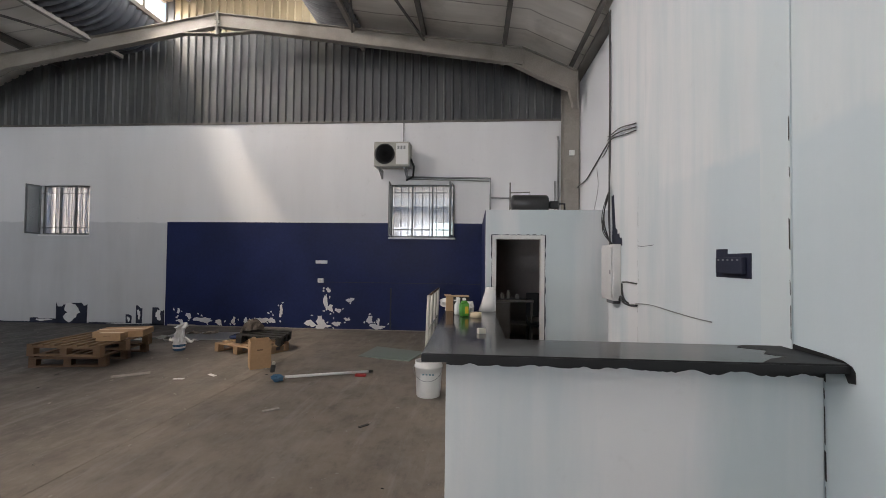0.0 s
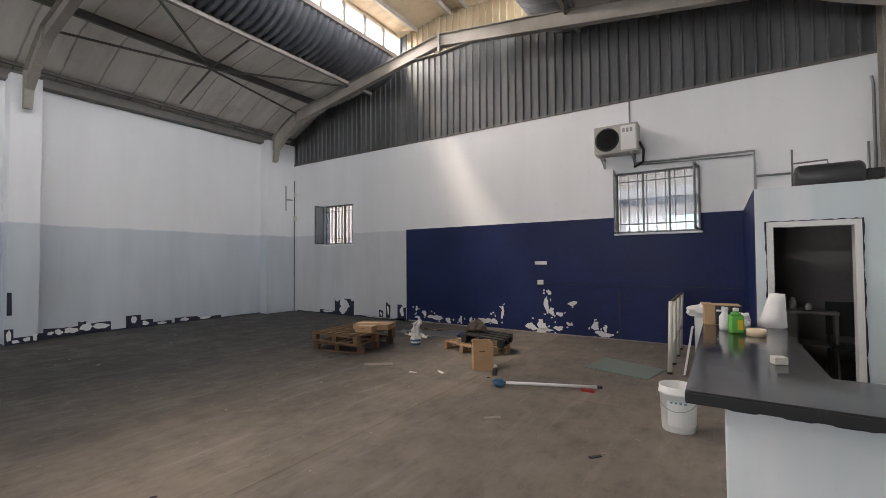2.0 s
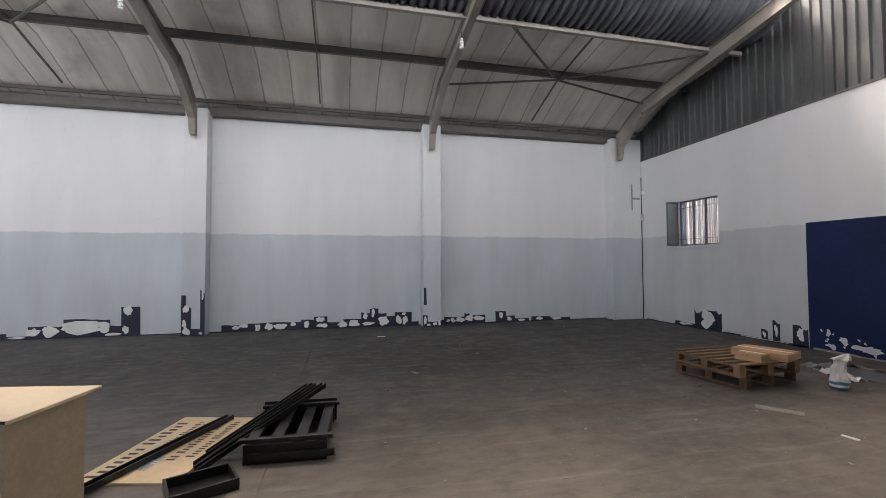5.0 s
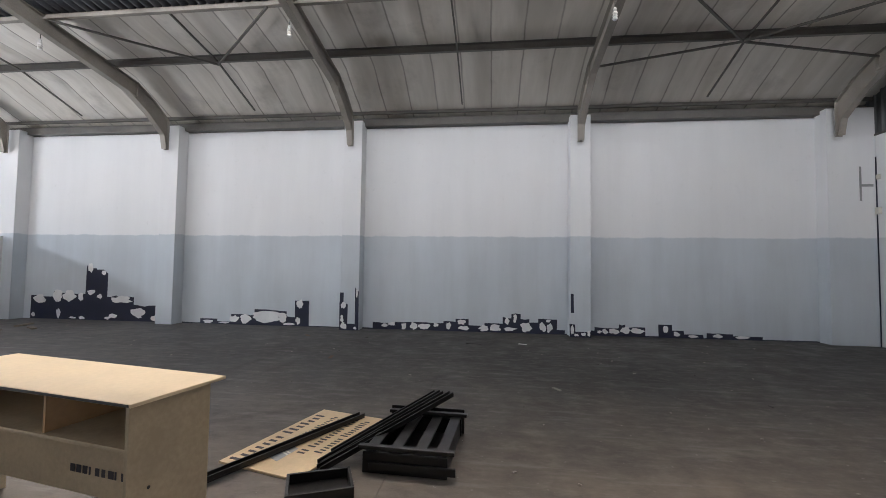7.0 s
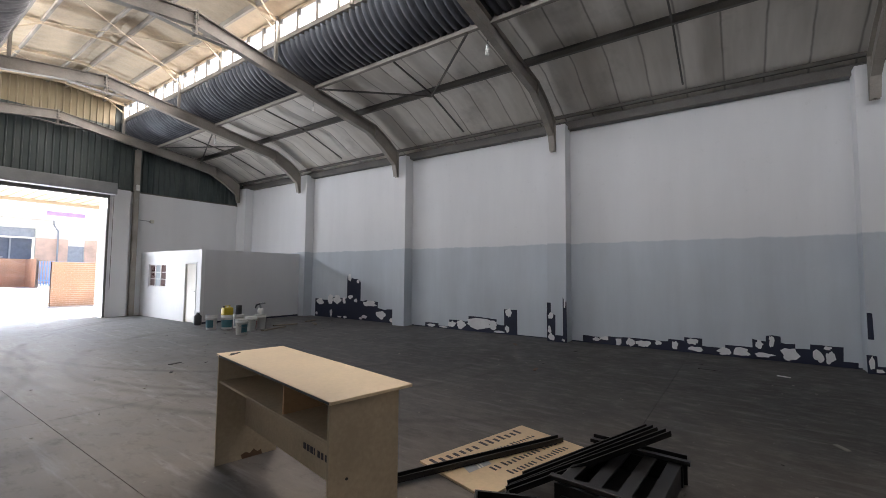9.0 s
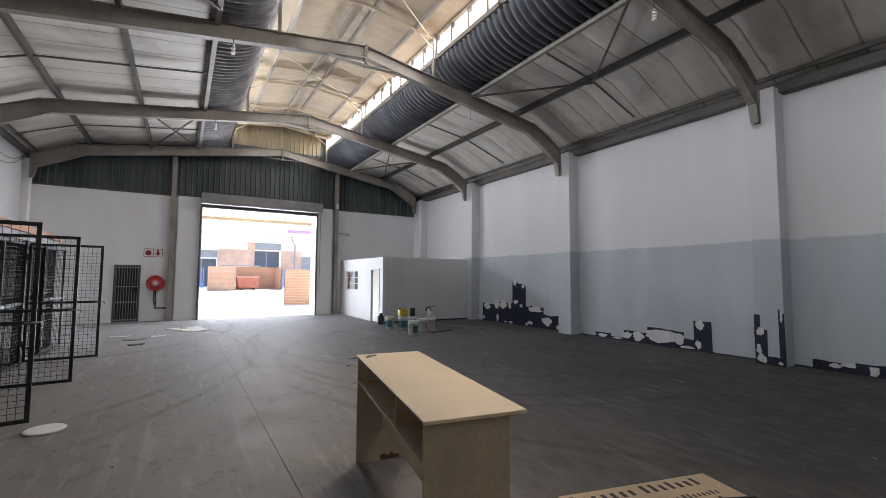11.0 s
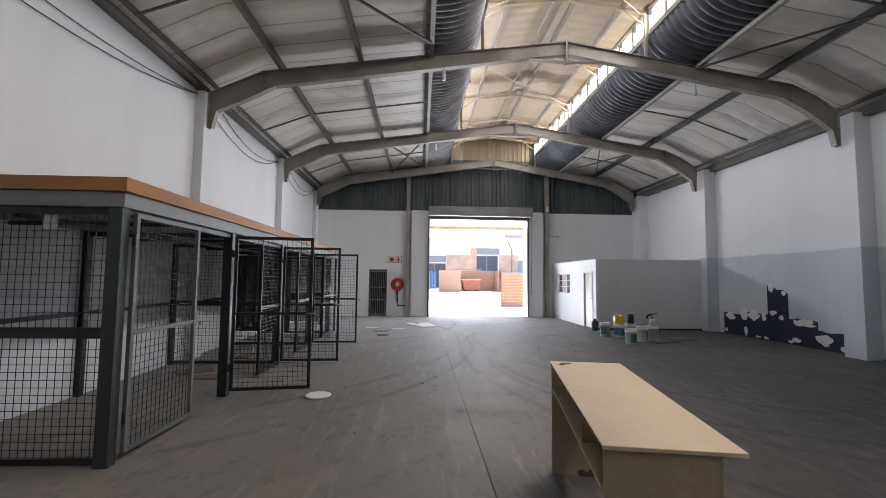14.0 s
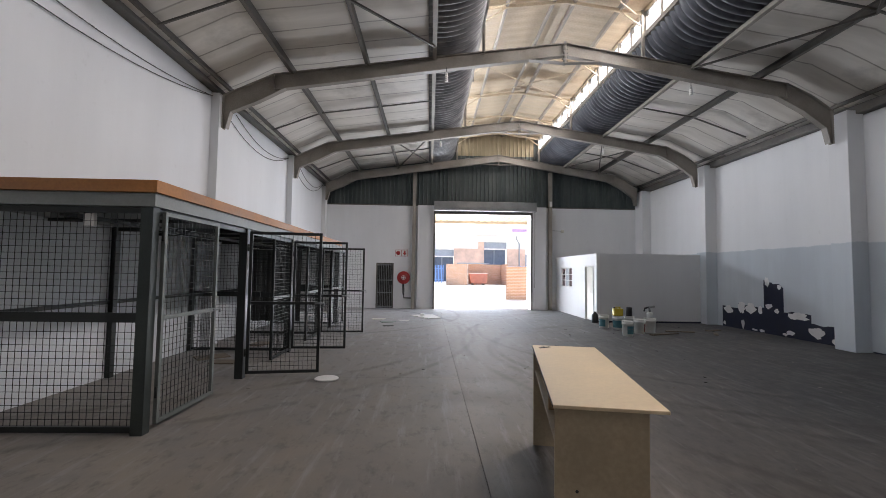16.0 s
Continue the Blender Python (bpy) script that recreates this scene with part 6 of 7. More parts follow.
part("floor_plate", boxes((-0.13, -0.19, 0, 0.13, 0.19, 0.012)), M_BLACK_STEEL, tr)
for a in ((-0.15, -0.21, 0, -0.1305, 0.21, 0.075), (0.1305, -0.21, 0, 0.15, 0.21, 0.075), (-0.13, -0.21, 0, 0.13, -0.1905, 0.075), (-0.13, 0.1905, 0, 0.13, 0.21, 0.075)):
    part("rim", boxes(a, bevel=0.002), M_BLACK_STEEL, tr)

# ---- wire storage cages along the patchy wall ----
CX, CTOP = 0.58, 2.06
CAGE_Y = (-2.18, -4.20, -6.15, -8.25, -10.2)


def wires(w, h, step=0.060, r=0.0021):
    """A welded wire sheet in its own x and z."""
    verts, faces = [], []

    def wire(a, b, c, d):
        k = len(verts)
        verts.extend([(a, -r, b), (c, -r, b), (c, r, b), (a, r, b), (a, -r, d), (c, -r, d), (c, r, d), (a, r, d)])
        faces.extend([(k, k + 3, k + 2, k + 1), (k + 4, k + 5, k + 6, k + 7), (k, k + 1, k + 5, k + 4), (k + 1, k + 2, k + 6, k + 5), (k + 2, k + 3, k + 7, k + 6), (k + 3, k, k + 4, k + 7)])
    for i in range(1, int(w / step)):
        wire(i * step - r, 0, i * step + r, h)
    for j in range(1, int(h / step)):
        wire(0, j * step - r, w, j * step + r)
    me = bpy.data.meshes.new("wire_mesh")
    me.from_pydata(verts, [], faces)
    me.materials.append(M_CAGE_DARK)
    return me


MESHES = {}


def wire_sheet(parent, w, h, at):
    key = (round(w, 2), round(h, 2))
    if key not in MESHES:
        MESHES[key] = wires(w, h)
    ob = shared_part("wire_mesh", MESHES[key], parent, at)
    return tagged(ob, kind="stuff")


cg = thing("storage_cage", Matrix.Identity(4), "row of grey-green steel and wire storage cages under a timber-edged lid", "storage cage")
for y in CAGE_Y:
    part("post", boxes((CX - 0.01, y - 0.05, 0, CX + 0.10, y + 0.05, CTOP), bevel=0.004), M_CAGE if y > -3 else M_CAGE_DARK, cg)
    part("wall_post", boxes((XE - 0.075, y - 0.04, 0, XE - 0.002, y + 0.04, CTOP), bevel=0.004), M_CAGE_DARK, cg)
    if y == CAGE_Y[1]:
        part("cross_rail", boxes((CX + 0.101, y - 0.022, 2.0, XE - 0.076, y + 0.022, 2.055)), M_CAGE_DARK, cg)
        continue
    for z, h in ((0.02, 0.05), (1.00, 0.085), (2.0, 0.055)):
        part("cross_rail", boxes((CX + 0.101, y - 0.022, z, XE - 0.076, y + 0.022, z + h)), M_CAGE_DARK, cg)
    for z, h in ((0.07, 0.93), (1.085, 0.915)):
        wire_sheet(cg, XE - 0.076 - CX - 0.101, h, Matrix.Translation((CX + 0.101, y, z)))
for a, b in zip(CAGE_Y, CAGE_Y[1:]):
    part("top_rail", boxes((CX + 0.01, b + 0.051, 2.0, CX + 0.06, a - 0.051, 2.058)), M_CAGE, cg)
    part("roof_bar", boxes((CX + 0.06, (a + b) / 2 - 0.02, 2.02, XE - 0.002, (a + b) / 2 + 0.02, 2.058)), M_CAGE_DARK, cg)
    part("roof_bar", boxes((1.45, b + 0.051, 1.975, 1.49, a - 0.051, 2.019)), M_CAGE_DARK, cg)
    part("wall_rail", boxes((XE - 0.04, b + 0.041, 1.0, XE - 0.003, a - 0.041, 1.05)), M_CAGE_DARK, cg)
part("steel_fascia", boxes((CX - 0.03, -10.27, 2.0605, XE - 0.002, -2.12, 2.185), bevel=0.004), M_CAGE_BAND, cg, "pale grey steel band under the timber edge")
part("timber_edge", boxes((CX - 0.06, -10.30, 2.187, CX - 0.03, -2.09, 2.30), (CX - 0.03, -2.12, 2.187, XE - 0.002, -2.09, 2.30), bevel=0.003), M_TIMBER, cg, "orange-brown timber fascia")
part("lid", boxes((CX - 0.028, -10.28, 2.188, XE - 0.002, -2.122, 2.285)), M_CREAM_DARK, cg)
for a, b in ((-4.20, -6.15), (-6.15, -8.25), (-8.25, -10.2)):
    # fixed panel beside each doorway
    y0, y1 = b + 0.05, a - 1.05
    part("panel_frame", boxes((CX, y1 - 0.04, 0.03, CX + 0.04, y1, 1.999), (CX, y0, 0.03, CX + 0.04, y1 - 0.04, 0.07), (CX, y0, 1.0, CX + 0.04, y1 - 0.04, 1.05)), M_CAGE_DARK, cg)
    wire_sheet(cg, y1 - y0 - 0.04, 1.93, Matrix.Translation((CX + 0.02, y0, 0.07)) @ pose(0, 0, 0, 0, 0, 90))


def cage_door(x, y, ang, metal, label):
    d = part("door_frame", boxes((0, -0.018, 0.06, 0.04, 0.018, 2.03), (0.94, -0.018, 0.06, 0.98, 0.018, 2.03), (0.04, -0.018, 0.06, 0.94, 0.018, 0.10), (0.04, -0.018, 1.99, 0.94, 0.018, 2.03),
                                 (0.04, -0.018, 1.01, 0.94, 0.018, 1.05), bevel=0.003), metal, cg, label, Matrix.Translation((x, y, 0)) @ pose(0, 0, 0, 0, 0, ang))
    wire_sheet(d, 0.90, 0.91, Matrix.Translation((0.04, 0, 0.10)))
    wire_sheet(d, 0.90, 0.94, Matrix.Translation((0.04, 0, 1.05)))
    part("bolt", pipe(bmesh.new(), [(0.90, -0.03, 1.03), (1.03, -0.03, 1.03), (1.03, -0.03, 0.99)], 0.011, 8), M_GALV, d, "slide bolt")
    for z in (0.3, 1.75):
        part("hinge", rod(bmesh.new(), (-0.012, -0.01, z), (-0.012, -0.01, z + 0.1), 0.014, 8), M_CAGE_DARK, d)


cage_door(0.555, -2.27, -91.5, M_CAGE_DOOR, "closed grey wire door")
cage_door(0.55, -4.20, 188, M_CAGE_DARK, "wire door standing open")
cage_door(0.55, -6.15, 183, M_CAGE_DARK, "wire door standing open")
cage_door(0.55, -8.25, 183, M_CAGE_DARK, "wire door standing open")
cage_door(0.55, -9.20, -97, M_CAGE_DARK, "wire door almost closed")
cl = bmesh.new()
rows = []
for i in range(15):
    x = 0.95 + 0.09 * i
    yy = -7.95 + 0.05 * math.sin(i * 1.9) + 0.03 * math.sin(i * 4.1)
    rows.append([cl.verts.new((x, yy + k, z)) for k, z in ((0.0, 0.35), (0.02, 1.0), (0.0, 1.95), (0.012, 1.95), (0.032, 1.0), (0.012, 0.35))])
for a, b in zip(rows, rows[1:]):
    for i in range(6):
        cl.faces.new((a[i], a[(i + 1) % 6], b[(i + 1) % 6], b[i])).smooth = True
part("end_board", boxes((CX + 0.11, -10.262, 0.32, CX + 1.5, -10.245, 2.05), bevel=0.004), M_PAPER, cg, "white board closing the end of the cages")
solid("hanging_cloth", cl, M_DARK_WOOD, "dark cloth hanging inside a storage cage", "cloth")
solid("junction_box", boxes((1.15, -2.25, 1.88, 1.25, -2.205, 2.0), bevel=0.005), M_WHITE_PLASTIC, "small white box inside the cage front", "junction box")
for i, (x, y, s) in enumerate(((1.3, -5.2, 0.4), (1.7, -5.6, 0.5), (1.4, -6.9, 0.45), (1.9, -7.2, 0.35))):
    solid("cardboard_sheet", boxes((-s / 2, -s / 3, 0, s / 2, s / 3, 0.02)), M_STONE, "flattened dusty cardboard on the cage floor", "cardboard", "flat cardboard", "", Matrix.Translation((x, y, 0)) @ pose(0, 0, 0, 0, 0, 40 * i))
solid("floor_disc", lathe(bmesh.new(), [(0.155, 0), (0.165, 0.012), (0.15, 0.022), (0.12, 0.018)], 28), M_PAPER, "round white plastic lid lying on the floor", "lid", "", "", Matrix.Translation((-0.57, -4.18, 0)))

# cable loops hanging under the eaves
for y0, y1, sag in ((-6.6, 1.2, 0.55), (-11.2, -6.8, 0.5), (-15.3, -11.4, 0.55), (-11.2, -7.6, 0.32), (-15.2, -12.2, 0.35), (-6.6, 0.2, 0.36)):
    pts = [(XE - 0.03, y0 + (y1 - y0) * i / 14, 4.93 - sag * 4 * (i / 14) * (1 - i / 14)) for i in range(15)]
    solid("hanging_cable", pipe(bmesh.new(), pts, 0.008, 5), M_DARK, "thin black cable sagging along the wall's head", "cable", "eaves cables")


def bulb(x, y, z, drop):
    b = thing("light_bulb", Matrix.Translation((x, y, z)), "unlit white spiral bulb hanging under a rafter", "light bulb", "hanging bulbs")
    part("flex", rod(bmesh.new(), (0, 0, -drop), (0, 0, 0), 0.006, 6), M_DARK, b)
    part("holder", lathe(bmesh.new(), [(0.022, -drop - 0.06), (0.026, -drop - 0.02), (0.015, -drop)], 12), M_WHITE_PLASTIC, b)
    bm = bmesh.new()
    for k in range(3):
        lathe(bm, [(0.030, -drop - 0.105 - 0.045 * k), (0.040, -drop - 0.085 - 0.045 * k), (0.030, -drop - 0.064 - 0.045 * k)], 14)
    part("glass", bm, M_BULB, b)
    return b


for y in FRAMES_Y[1:5]:
    bulb(-7.45, y - 0.08, 5.62, 0.12)
for y in FRAMES_Y[3:5]:
    bulb(-2.25, y + 0.08, 5.68, 0.10)

# ---- roller door end ----
rd = tagged(new("door_2"), "rolled-up steel roller shutter over the bright yard opening", "door", "", "structure")
part("shutter_box", boxes((-6.28, YS + 0.02, 3.985, -2.12, YS + 0.42, 4.36), bevel=0.01), M_GALV, rd, "grey steel hood over the opening")
part("bottom_slat", boxes((-6.10, YS + 0.12, 3.87, -2.17, YS + 0.16, 3.984)), M_PURLIN, rd, "dark bottom edge of the rolled shutter")
for x in (-6.16, -2.17):
    part("guide", boxes((x, YS + 0.102, 0, x + 0.06, YS + 0.20, 3.98), bevel=0.003), M_PURLIN, rd)
part("chain", rod(bmesh.new(), (-6.24, YS + 0.26, 0.9), (-6.24, YS + 0.26, 4.0), 0.008, 6), M_PURLIN, rd)
gt = tagged(new("door_3"), "dark barred security gate in the end wall", "door", "", "structure")
x0, x1 = GATE[0], GATE[1]
part("door_frame", boxes((x0, YS - 0.1, 0, x0 + 0.04, YS + 0.03, 1.84), (x1 - 0.04, YS - 0.1, 0, x1, YS + 0.03, 1.84), (x0 + 0.04, YS - 0.1, 1.80, x1 - 0.04, YS + 0.03, 1.84)), M_PURLIN, gt)
part("door_leaf", boxes((x0 + 0.04, YS - 0.09, 0.01, x1 - 0.04, YS - 0.05, 1.80)), M_DARK_WOOD, gt)
for i in range(9):
    x = x0 + 0.07 + (x1 - x0 - 0.14) * i / 8
    part("gate_bar", rod(bmesh.new(), (x, YS, 0.03), (x, YS, 1.80), 0.009, 6), M_GALV, gt)
for z in (0.06, 0.62, 1.12, 1.74):
    part("gate_rail", boxes((x0 + 0.04, YS - 0.012, z, x1 - 0.04, YS + 0.012, z + 0.035)), M_GALV, gt)
part("lock_box", boxes((x0 + 0.06, YS + 0.001, 0.95, x0 + 0.18, YS + 0.04, 1.10)), M_DARK, gt)
hr = thing("hose_reel", Matrix.Translation((-0.92, YS, 1.25)) @ Matrix.Scale(0.88, 4), "red fire hose reel on the white end wall", "hose reel")
part("disc", lathe(bmesh.new(), [(0.29, 0.20), (0.295, 0.215), (0.28, 0.225), (0.09, 0.235), (0.08, 0.25), (0.02, 0.255)], 32, pose(0, 0, 0, -90, 0, 0)), M_RED, hr)
part("hose", lathe(bmesh.new(), [(0.24, 0.06), (0.255, 0.08), (0.255, 0.17), (0.24, 0.195)], 28, pose(0, 0, 0, -90, 0, 0)), M_DARK, hr, "coiled black hose")
part("back_disc", lathe(bmesh.new(), [(0.28, 0.035), (0.29, 0.045), (0.28, 0.055)], 32, pose(0, 0, 0, -90, 0, 0)), M_RED, hr)
part("rim", lathe(bmesh.new(), [(0.285, 0.226), (0.292, 0.236), (0.268, 0.24), (0.262, 0.229)], 32, pose(0, 0, 0, -90, 0, 0)), M_RED, hr)
part("hub_plate", lathe(bmesh.new(), [(0.10, 0.236), (0.10, 0.243), (0.06, 0.2455)], 20, pose(0, 0, 0, -90, 0, 0)), M_PAPER, hr, "white hub plate")
part("hub", lathe(bmesh.new(), [(0.05, 0.0), (0.05, 0.27), (0.03, 0.28)], 14, pose(0, 0, 0, -90, 0, 0)), M_WHITE_PLASTIC, hr)
part("supply_pipe", pipe(bmesh.new(), [(0, 0.06, -0.25), (-0.02, 0.06, -0.62), (-0.02, 0.06, -0.93), (-0.36, 0.06, -0.94)], 0.028, 8), M_DARK, hr)
part("hanging_hose", pipe(bmesh.new(), [(0.03, 0.16, -0.24), (0.05, 0.16, -0.6), (0.0, 0.14, -0.8)], 0.018, 8), M_DARK, hr)
fs = thing("fire_sign", Matrix.Translation((-0.81, YS, 2.25)), "white and red fire hose sign with an arrow", "sign")
part("panel", boxes((-0.26, 0.001, -0.135, 0.26, 0.006, 0.135)), M_PAPER, fs)
part("red_border", boxes((-0.26, 0.0062, 0.12, 0.26, 0.0075, 0.135), (-0.26, 0.0062, -0.135, 0.26, 0.0075, -0.12), (-0.26, 0.0062, -0.12, -0.245, 0.0075, 0.12), (0.245, 0.0062, -0.12, 0.26, 0.0075, 0.12), (-0.008, 0.0062, -0.12, 0.008, 0.0075, 0.12)), M_RED, fs)
part("reel_symbol", lathe(bmesh.new(), [(0.085, 0.0062), (0.085, 0.008), (0.03, 0.008)], 20, pose(0.13, 0, 0, -90, 0, 0)), M_RED, fs)
bm = prism(bmesh.new(), [(-0.21, 0.0), (-0.05, 0.0), (-0.13, -0.10)], "y", 0.0062, 0.008)
box(bm, -0.16, 0.0062, 0.0005, -0.10, 0.008, 0.1)
part("arrow", bm, M_RED, fs)
wl = thing("wall_lamp", Matrix.Translation((-7.3, YS, 3.25)), "small off-white lamp on a thin wall arm", "lamp")
part("arm", rod(bmesh.new(), (0.3, 0.04, 0.02), (-0.1, 0.06, 0), 0.012, 6), M_GALV, wl)
part("head", boxes((-0.2, 0.01, -0.06, -0.08, 0.10, 0.05), bevel=0.02), M_IVORY, wl)
solid("post_box", boxes((-6.97, YS + 0.165, 4.25, -6.87, YS + 0.225, 4.45), bevel=0.008), M_WHITE_PLASTIC, "small white box on the wind post", "junction box")

# partition office in the corner
OX, OY, OZ = -7.2, -11.36, 2.15
structure("wall_office", wall_with_holes("y", OX - 0.1, OX, YS + 0.001, OY, OZ, [(-14.95, -13.65, 0.99, 1.74), (-12.36, -11.62, 0.0, 1.78)]), M_WALL, "white painted office partition", "wall")
structure("wall_office", boxes((XW + 0.001, OY - 0.1, 0, OX - 0.1, OY, OZ)), M_OFFICE, "grey painted office partition side", "wall")
structure("ceiling_office", boxes((XW + 0.001, YS + 0.001, OZ - 0.09, OX - 0.101, OY - 0.101, OZ - 0.03)), M_WALL, "flat lid of the partition office", "ceiling")
ow = tagged(new("window_5"), "small office window with white glazing bars and red-brown panes", "window", "", "structure")
part("window_frame", boxes((OX - 0.07, -14.95, 0.99, OX - 0.02, -14.90, 1.74), (OX - 0.07, -13.70, 0.99, OX - 0.02, -13.65, 1.74), (OX - 0.07, -14.90, 0.99, OX - 0.02, -13.70, 1.03), (OX - 0.07, -14.90, 1.70, OX - 0.02, -13.70, 1.74)), M_WHITE_PLASTIC, ow)
for i in (1, 2):
    y = -14.90 + 0.4 * i
    part("glazing_bar", boxes((OX - 0.06, y - 0.022, 1.03, OX - 0.025, y + 0.022, 1.70)), M_WHITE_PLASTIC, ow)
    z = 1.03 + 0.223 * i
    part("glazing_bar", boxes((OX - 0.062, -14.90, z - 0.012, OX - 0.027, -13.70, z + 0.012)), M_WHITE_PLASTIC, ow)
for i in range(3):
    part("pane", boxes((OX - 0.05, -14.90 + 0.4 * i, 1.03, OX - 0.045, -14.50 + 0.4 * i, 1.70)), M_OLD_RED if i != 1 else M_SHUTTER, ow)
od = tagged(new("door_4"), "plain pale door of the partition office", "door", "", "structure")
part("door_leaf", boxes((OX - 0.07, -12.31, 0.01, OX - 0.03, -11.67, 1.73), bevel=0.003), M_IVORY, od)
part("door_frame", boxes((OX - 0.10, -12.36, 0, OX + 0.015, -12.315, 1.78), (OX - 0.10, -11.665, 0, OX + 0.015, -11.62, 1.78), (OX - 0.10, -12.315, 1.735, OX + 0.015, -11.665, 1.78)), M_WHITE_PLASTIC, od)
part("door_handle", pipe(bmesh.new(), [(OX - 0.03, -11.74, 0.92), (OX + 0.01, -11.74, 0.92), (OX + 0.01, -11.84, 0.92)], 0.009, 8), M_CHROME, od)
structure("trim", boxes((XW + 0.36, OY, 0, OX, OY + 0.015, 0.05)), M_PRIMER, "dark skirting line along the partition", "trim")

# paint buckets and tins by the partition
for i, (x, y, s, band) in enumerate(((-6.86, -10.0, 0.92, M_TEAL_PLASTIC), (-7.14, -9.75, 0.92, M_TEAL_PLASTIC), (-7.48, -9.8, 0.9, M_SHUTTER), (-6.84, -8.52, 0.92, M_TEAL_PLASTIC), (-7.36, -8.98, 0.92, M_RED), (-7.72, -9.15, 0.95, M_WHITE_PLASTIC))):
    bucket(x, y, s, "white paint bucket with a %s label standing by the partition" % ("red" if band is M_RED else "plain white" if band is M_WHITE_PLASTIC else "teal"), band, 60 * i, True, "paint buckets")
yc = thing("jerrycan", Matrix.Translation((-7.14, -9.75, 0.3665)), "yellow plastic jerrycan on a paint bucket", "jerrycan")
part("body", boxes((-0.13, -0.08, 0, 0.13, 0.08, 0.2), bevel=0.025), M_YELLOW, yc)
part("handle", boxes((-0.07, -0.02, 0.225, 0.07, 0.02, 0.25), (-0.07, -0.02, 0.2, -0.04, 0.02, 0.225), (0.04, -0.02, 0.2, 0.07, 0.02, 0.225)), M_YELLOW, yc)
part("cap", rod(bmesh.new(), (0.10, 0, 0.2), (0.10, 0, 0.235), 0.025, 10), M_DARK, yc)
solid("tin", lathe(bmesh.new(), [(0.08, 0), (0.08, 0.24), (0.075, 0.245)], 18), M_DARK, "black tin on a paint bucket", "tin", "", "", Matrix.Translation((-7.48, -9.8, 0.3585)))
sg = thing("spray_gun", Matrix.Translation((-7.72, -9.15, 0.377)), "paint sprayer with hose ends on a bucket", "spray gun")
part("cup", lathe(bmesh.new(), [(0.07, 0), (0.08, 0.12), (0.05, 0.16)], 14), M_WHITE_PLASTIC, sg)
part("gun", pipe(bmesh.new(), [(0, 0, 0.16), (0.02, 0, 0.28), (-0.12, 0, 0.3)], 0.03, 8), M_GALV, sg)
part("grip", pipe(bmesh.new(), [(0.02, 0, 0.28), (0.13, 0, 0.25), (0.15, 0, 0.17)], 0.022, 8), M_DARK, sg)
solid("gas_bottle", lathe(bmesh.new(), [(0.09, 0), (0.10, 0.04), (0.10, 0.25), (0.04, 0.31), (0.04, 0.35)], 16), M_TANK, "small dark gas bottle by the office door", "gas bottle", "", "", Matrix.Translation((-7.08, -11.2, 0)))
for x, y, a, w in ((-7.9, -8.8, 20, 0.9), (-8.6, -9.3, -10, 0.7), (-9.3, -8.9, 60, 0.4), (-9.7, -9.6, 20, 0.5)):
    solid("timber_offcut", boxes((-w / 2, -0.05, 0, w / 2, 0.05, 0.03), bevel=0.003), M_STONE, "dusty timber offcut lying on the floor", "offcut", "timber offcuts", "", Matrix.Translation((x, y, 0)) @ pose(0, 0, 0, 0, 0, a))
solid("loose_sheet", prism(bmesh.new(), [(-1.3, -12.75), (-1.95, -11.75), (-2.35, -12.0), (-2.1, -13.0)], "z", 0, 0.03), M_PAPER, "loose white board sheet lying on the floor", "sheet")
for x, y, s, m, lab in ((-0.75, -10.9, 0.5, M_MAT, "grey-green sheet scrap"), (-0.85, -10.0, 0.32, M_DARK_WOOD, "dark board scrap"), (-1.2, -11.3, 0.36, M_PAPER, "white sheet scrap"), (-0.4, -11.6, 0.45, M_IVORY, "pale sheet scrap"), (-1.75, -12.5, 0.14, M_PAPER, "crumpled paper scrap")):
    solid("scrap", prism(bmesh.new(), [(-s / 2, -s / 3), (s / 2, -s / 4), (s / 3, s / 3), (-s / 3, s / 4)], "z", 0.0 if s != 0.14 else 0.031, 0.012 if s != 0.14 else 0.1), m, lab + " on the floor by the gate", "scrap", "floor scraps", "", Matrix.Translation((x, y, 0)))

# small dirt and chips
bm = bmesh.new()
for i in range(260):
    x, y = rng.uniform(-10.2, 0.3), rng.uniform(-14.5, 8.8)
    s = rng.choice((0.006, 0.009, 0.012, 0.02))
    a = rng.uniform(0, math.pi)
    box(bm, -s, -s * rng.uniform(0.2, 0.7), 0.0, s, s * 0.4, rng.uniform(0.003, 0.009), Matrix.Translation((x, y, 0)) @ pose(0, 0, 0, 0, 0, math.degrees(a)))
solid("floor_chips", bm, M_CHIP, "pale plaster chips and dirt scattered over the floor", "debris", "", "stuff")
bm = bmesh.new()
for i in range(70):
    x, y = rng.uniform(-10.2, 0.3), rng.uniform(-14.5, 8.8)
    s = rng.choice((0.01, 0.014, 0.02, 0.035))
    box(bm, -s, -s * 0.25, 0.0, s, s * 0.2, 0.006, Matrix.Translation((x, y, 0)) @ pose(0, 0, 0, 0, 0, rng.uniform(0, 180)))
solid("floor_splinters", bm, M_DARK_WOOD, "dark splinters and scraps scattered over the floor", "debris", "", "stuff")
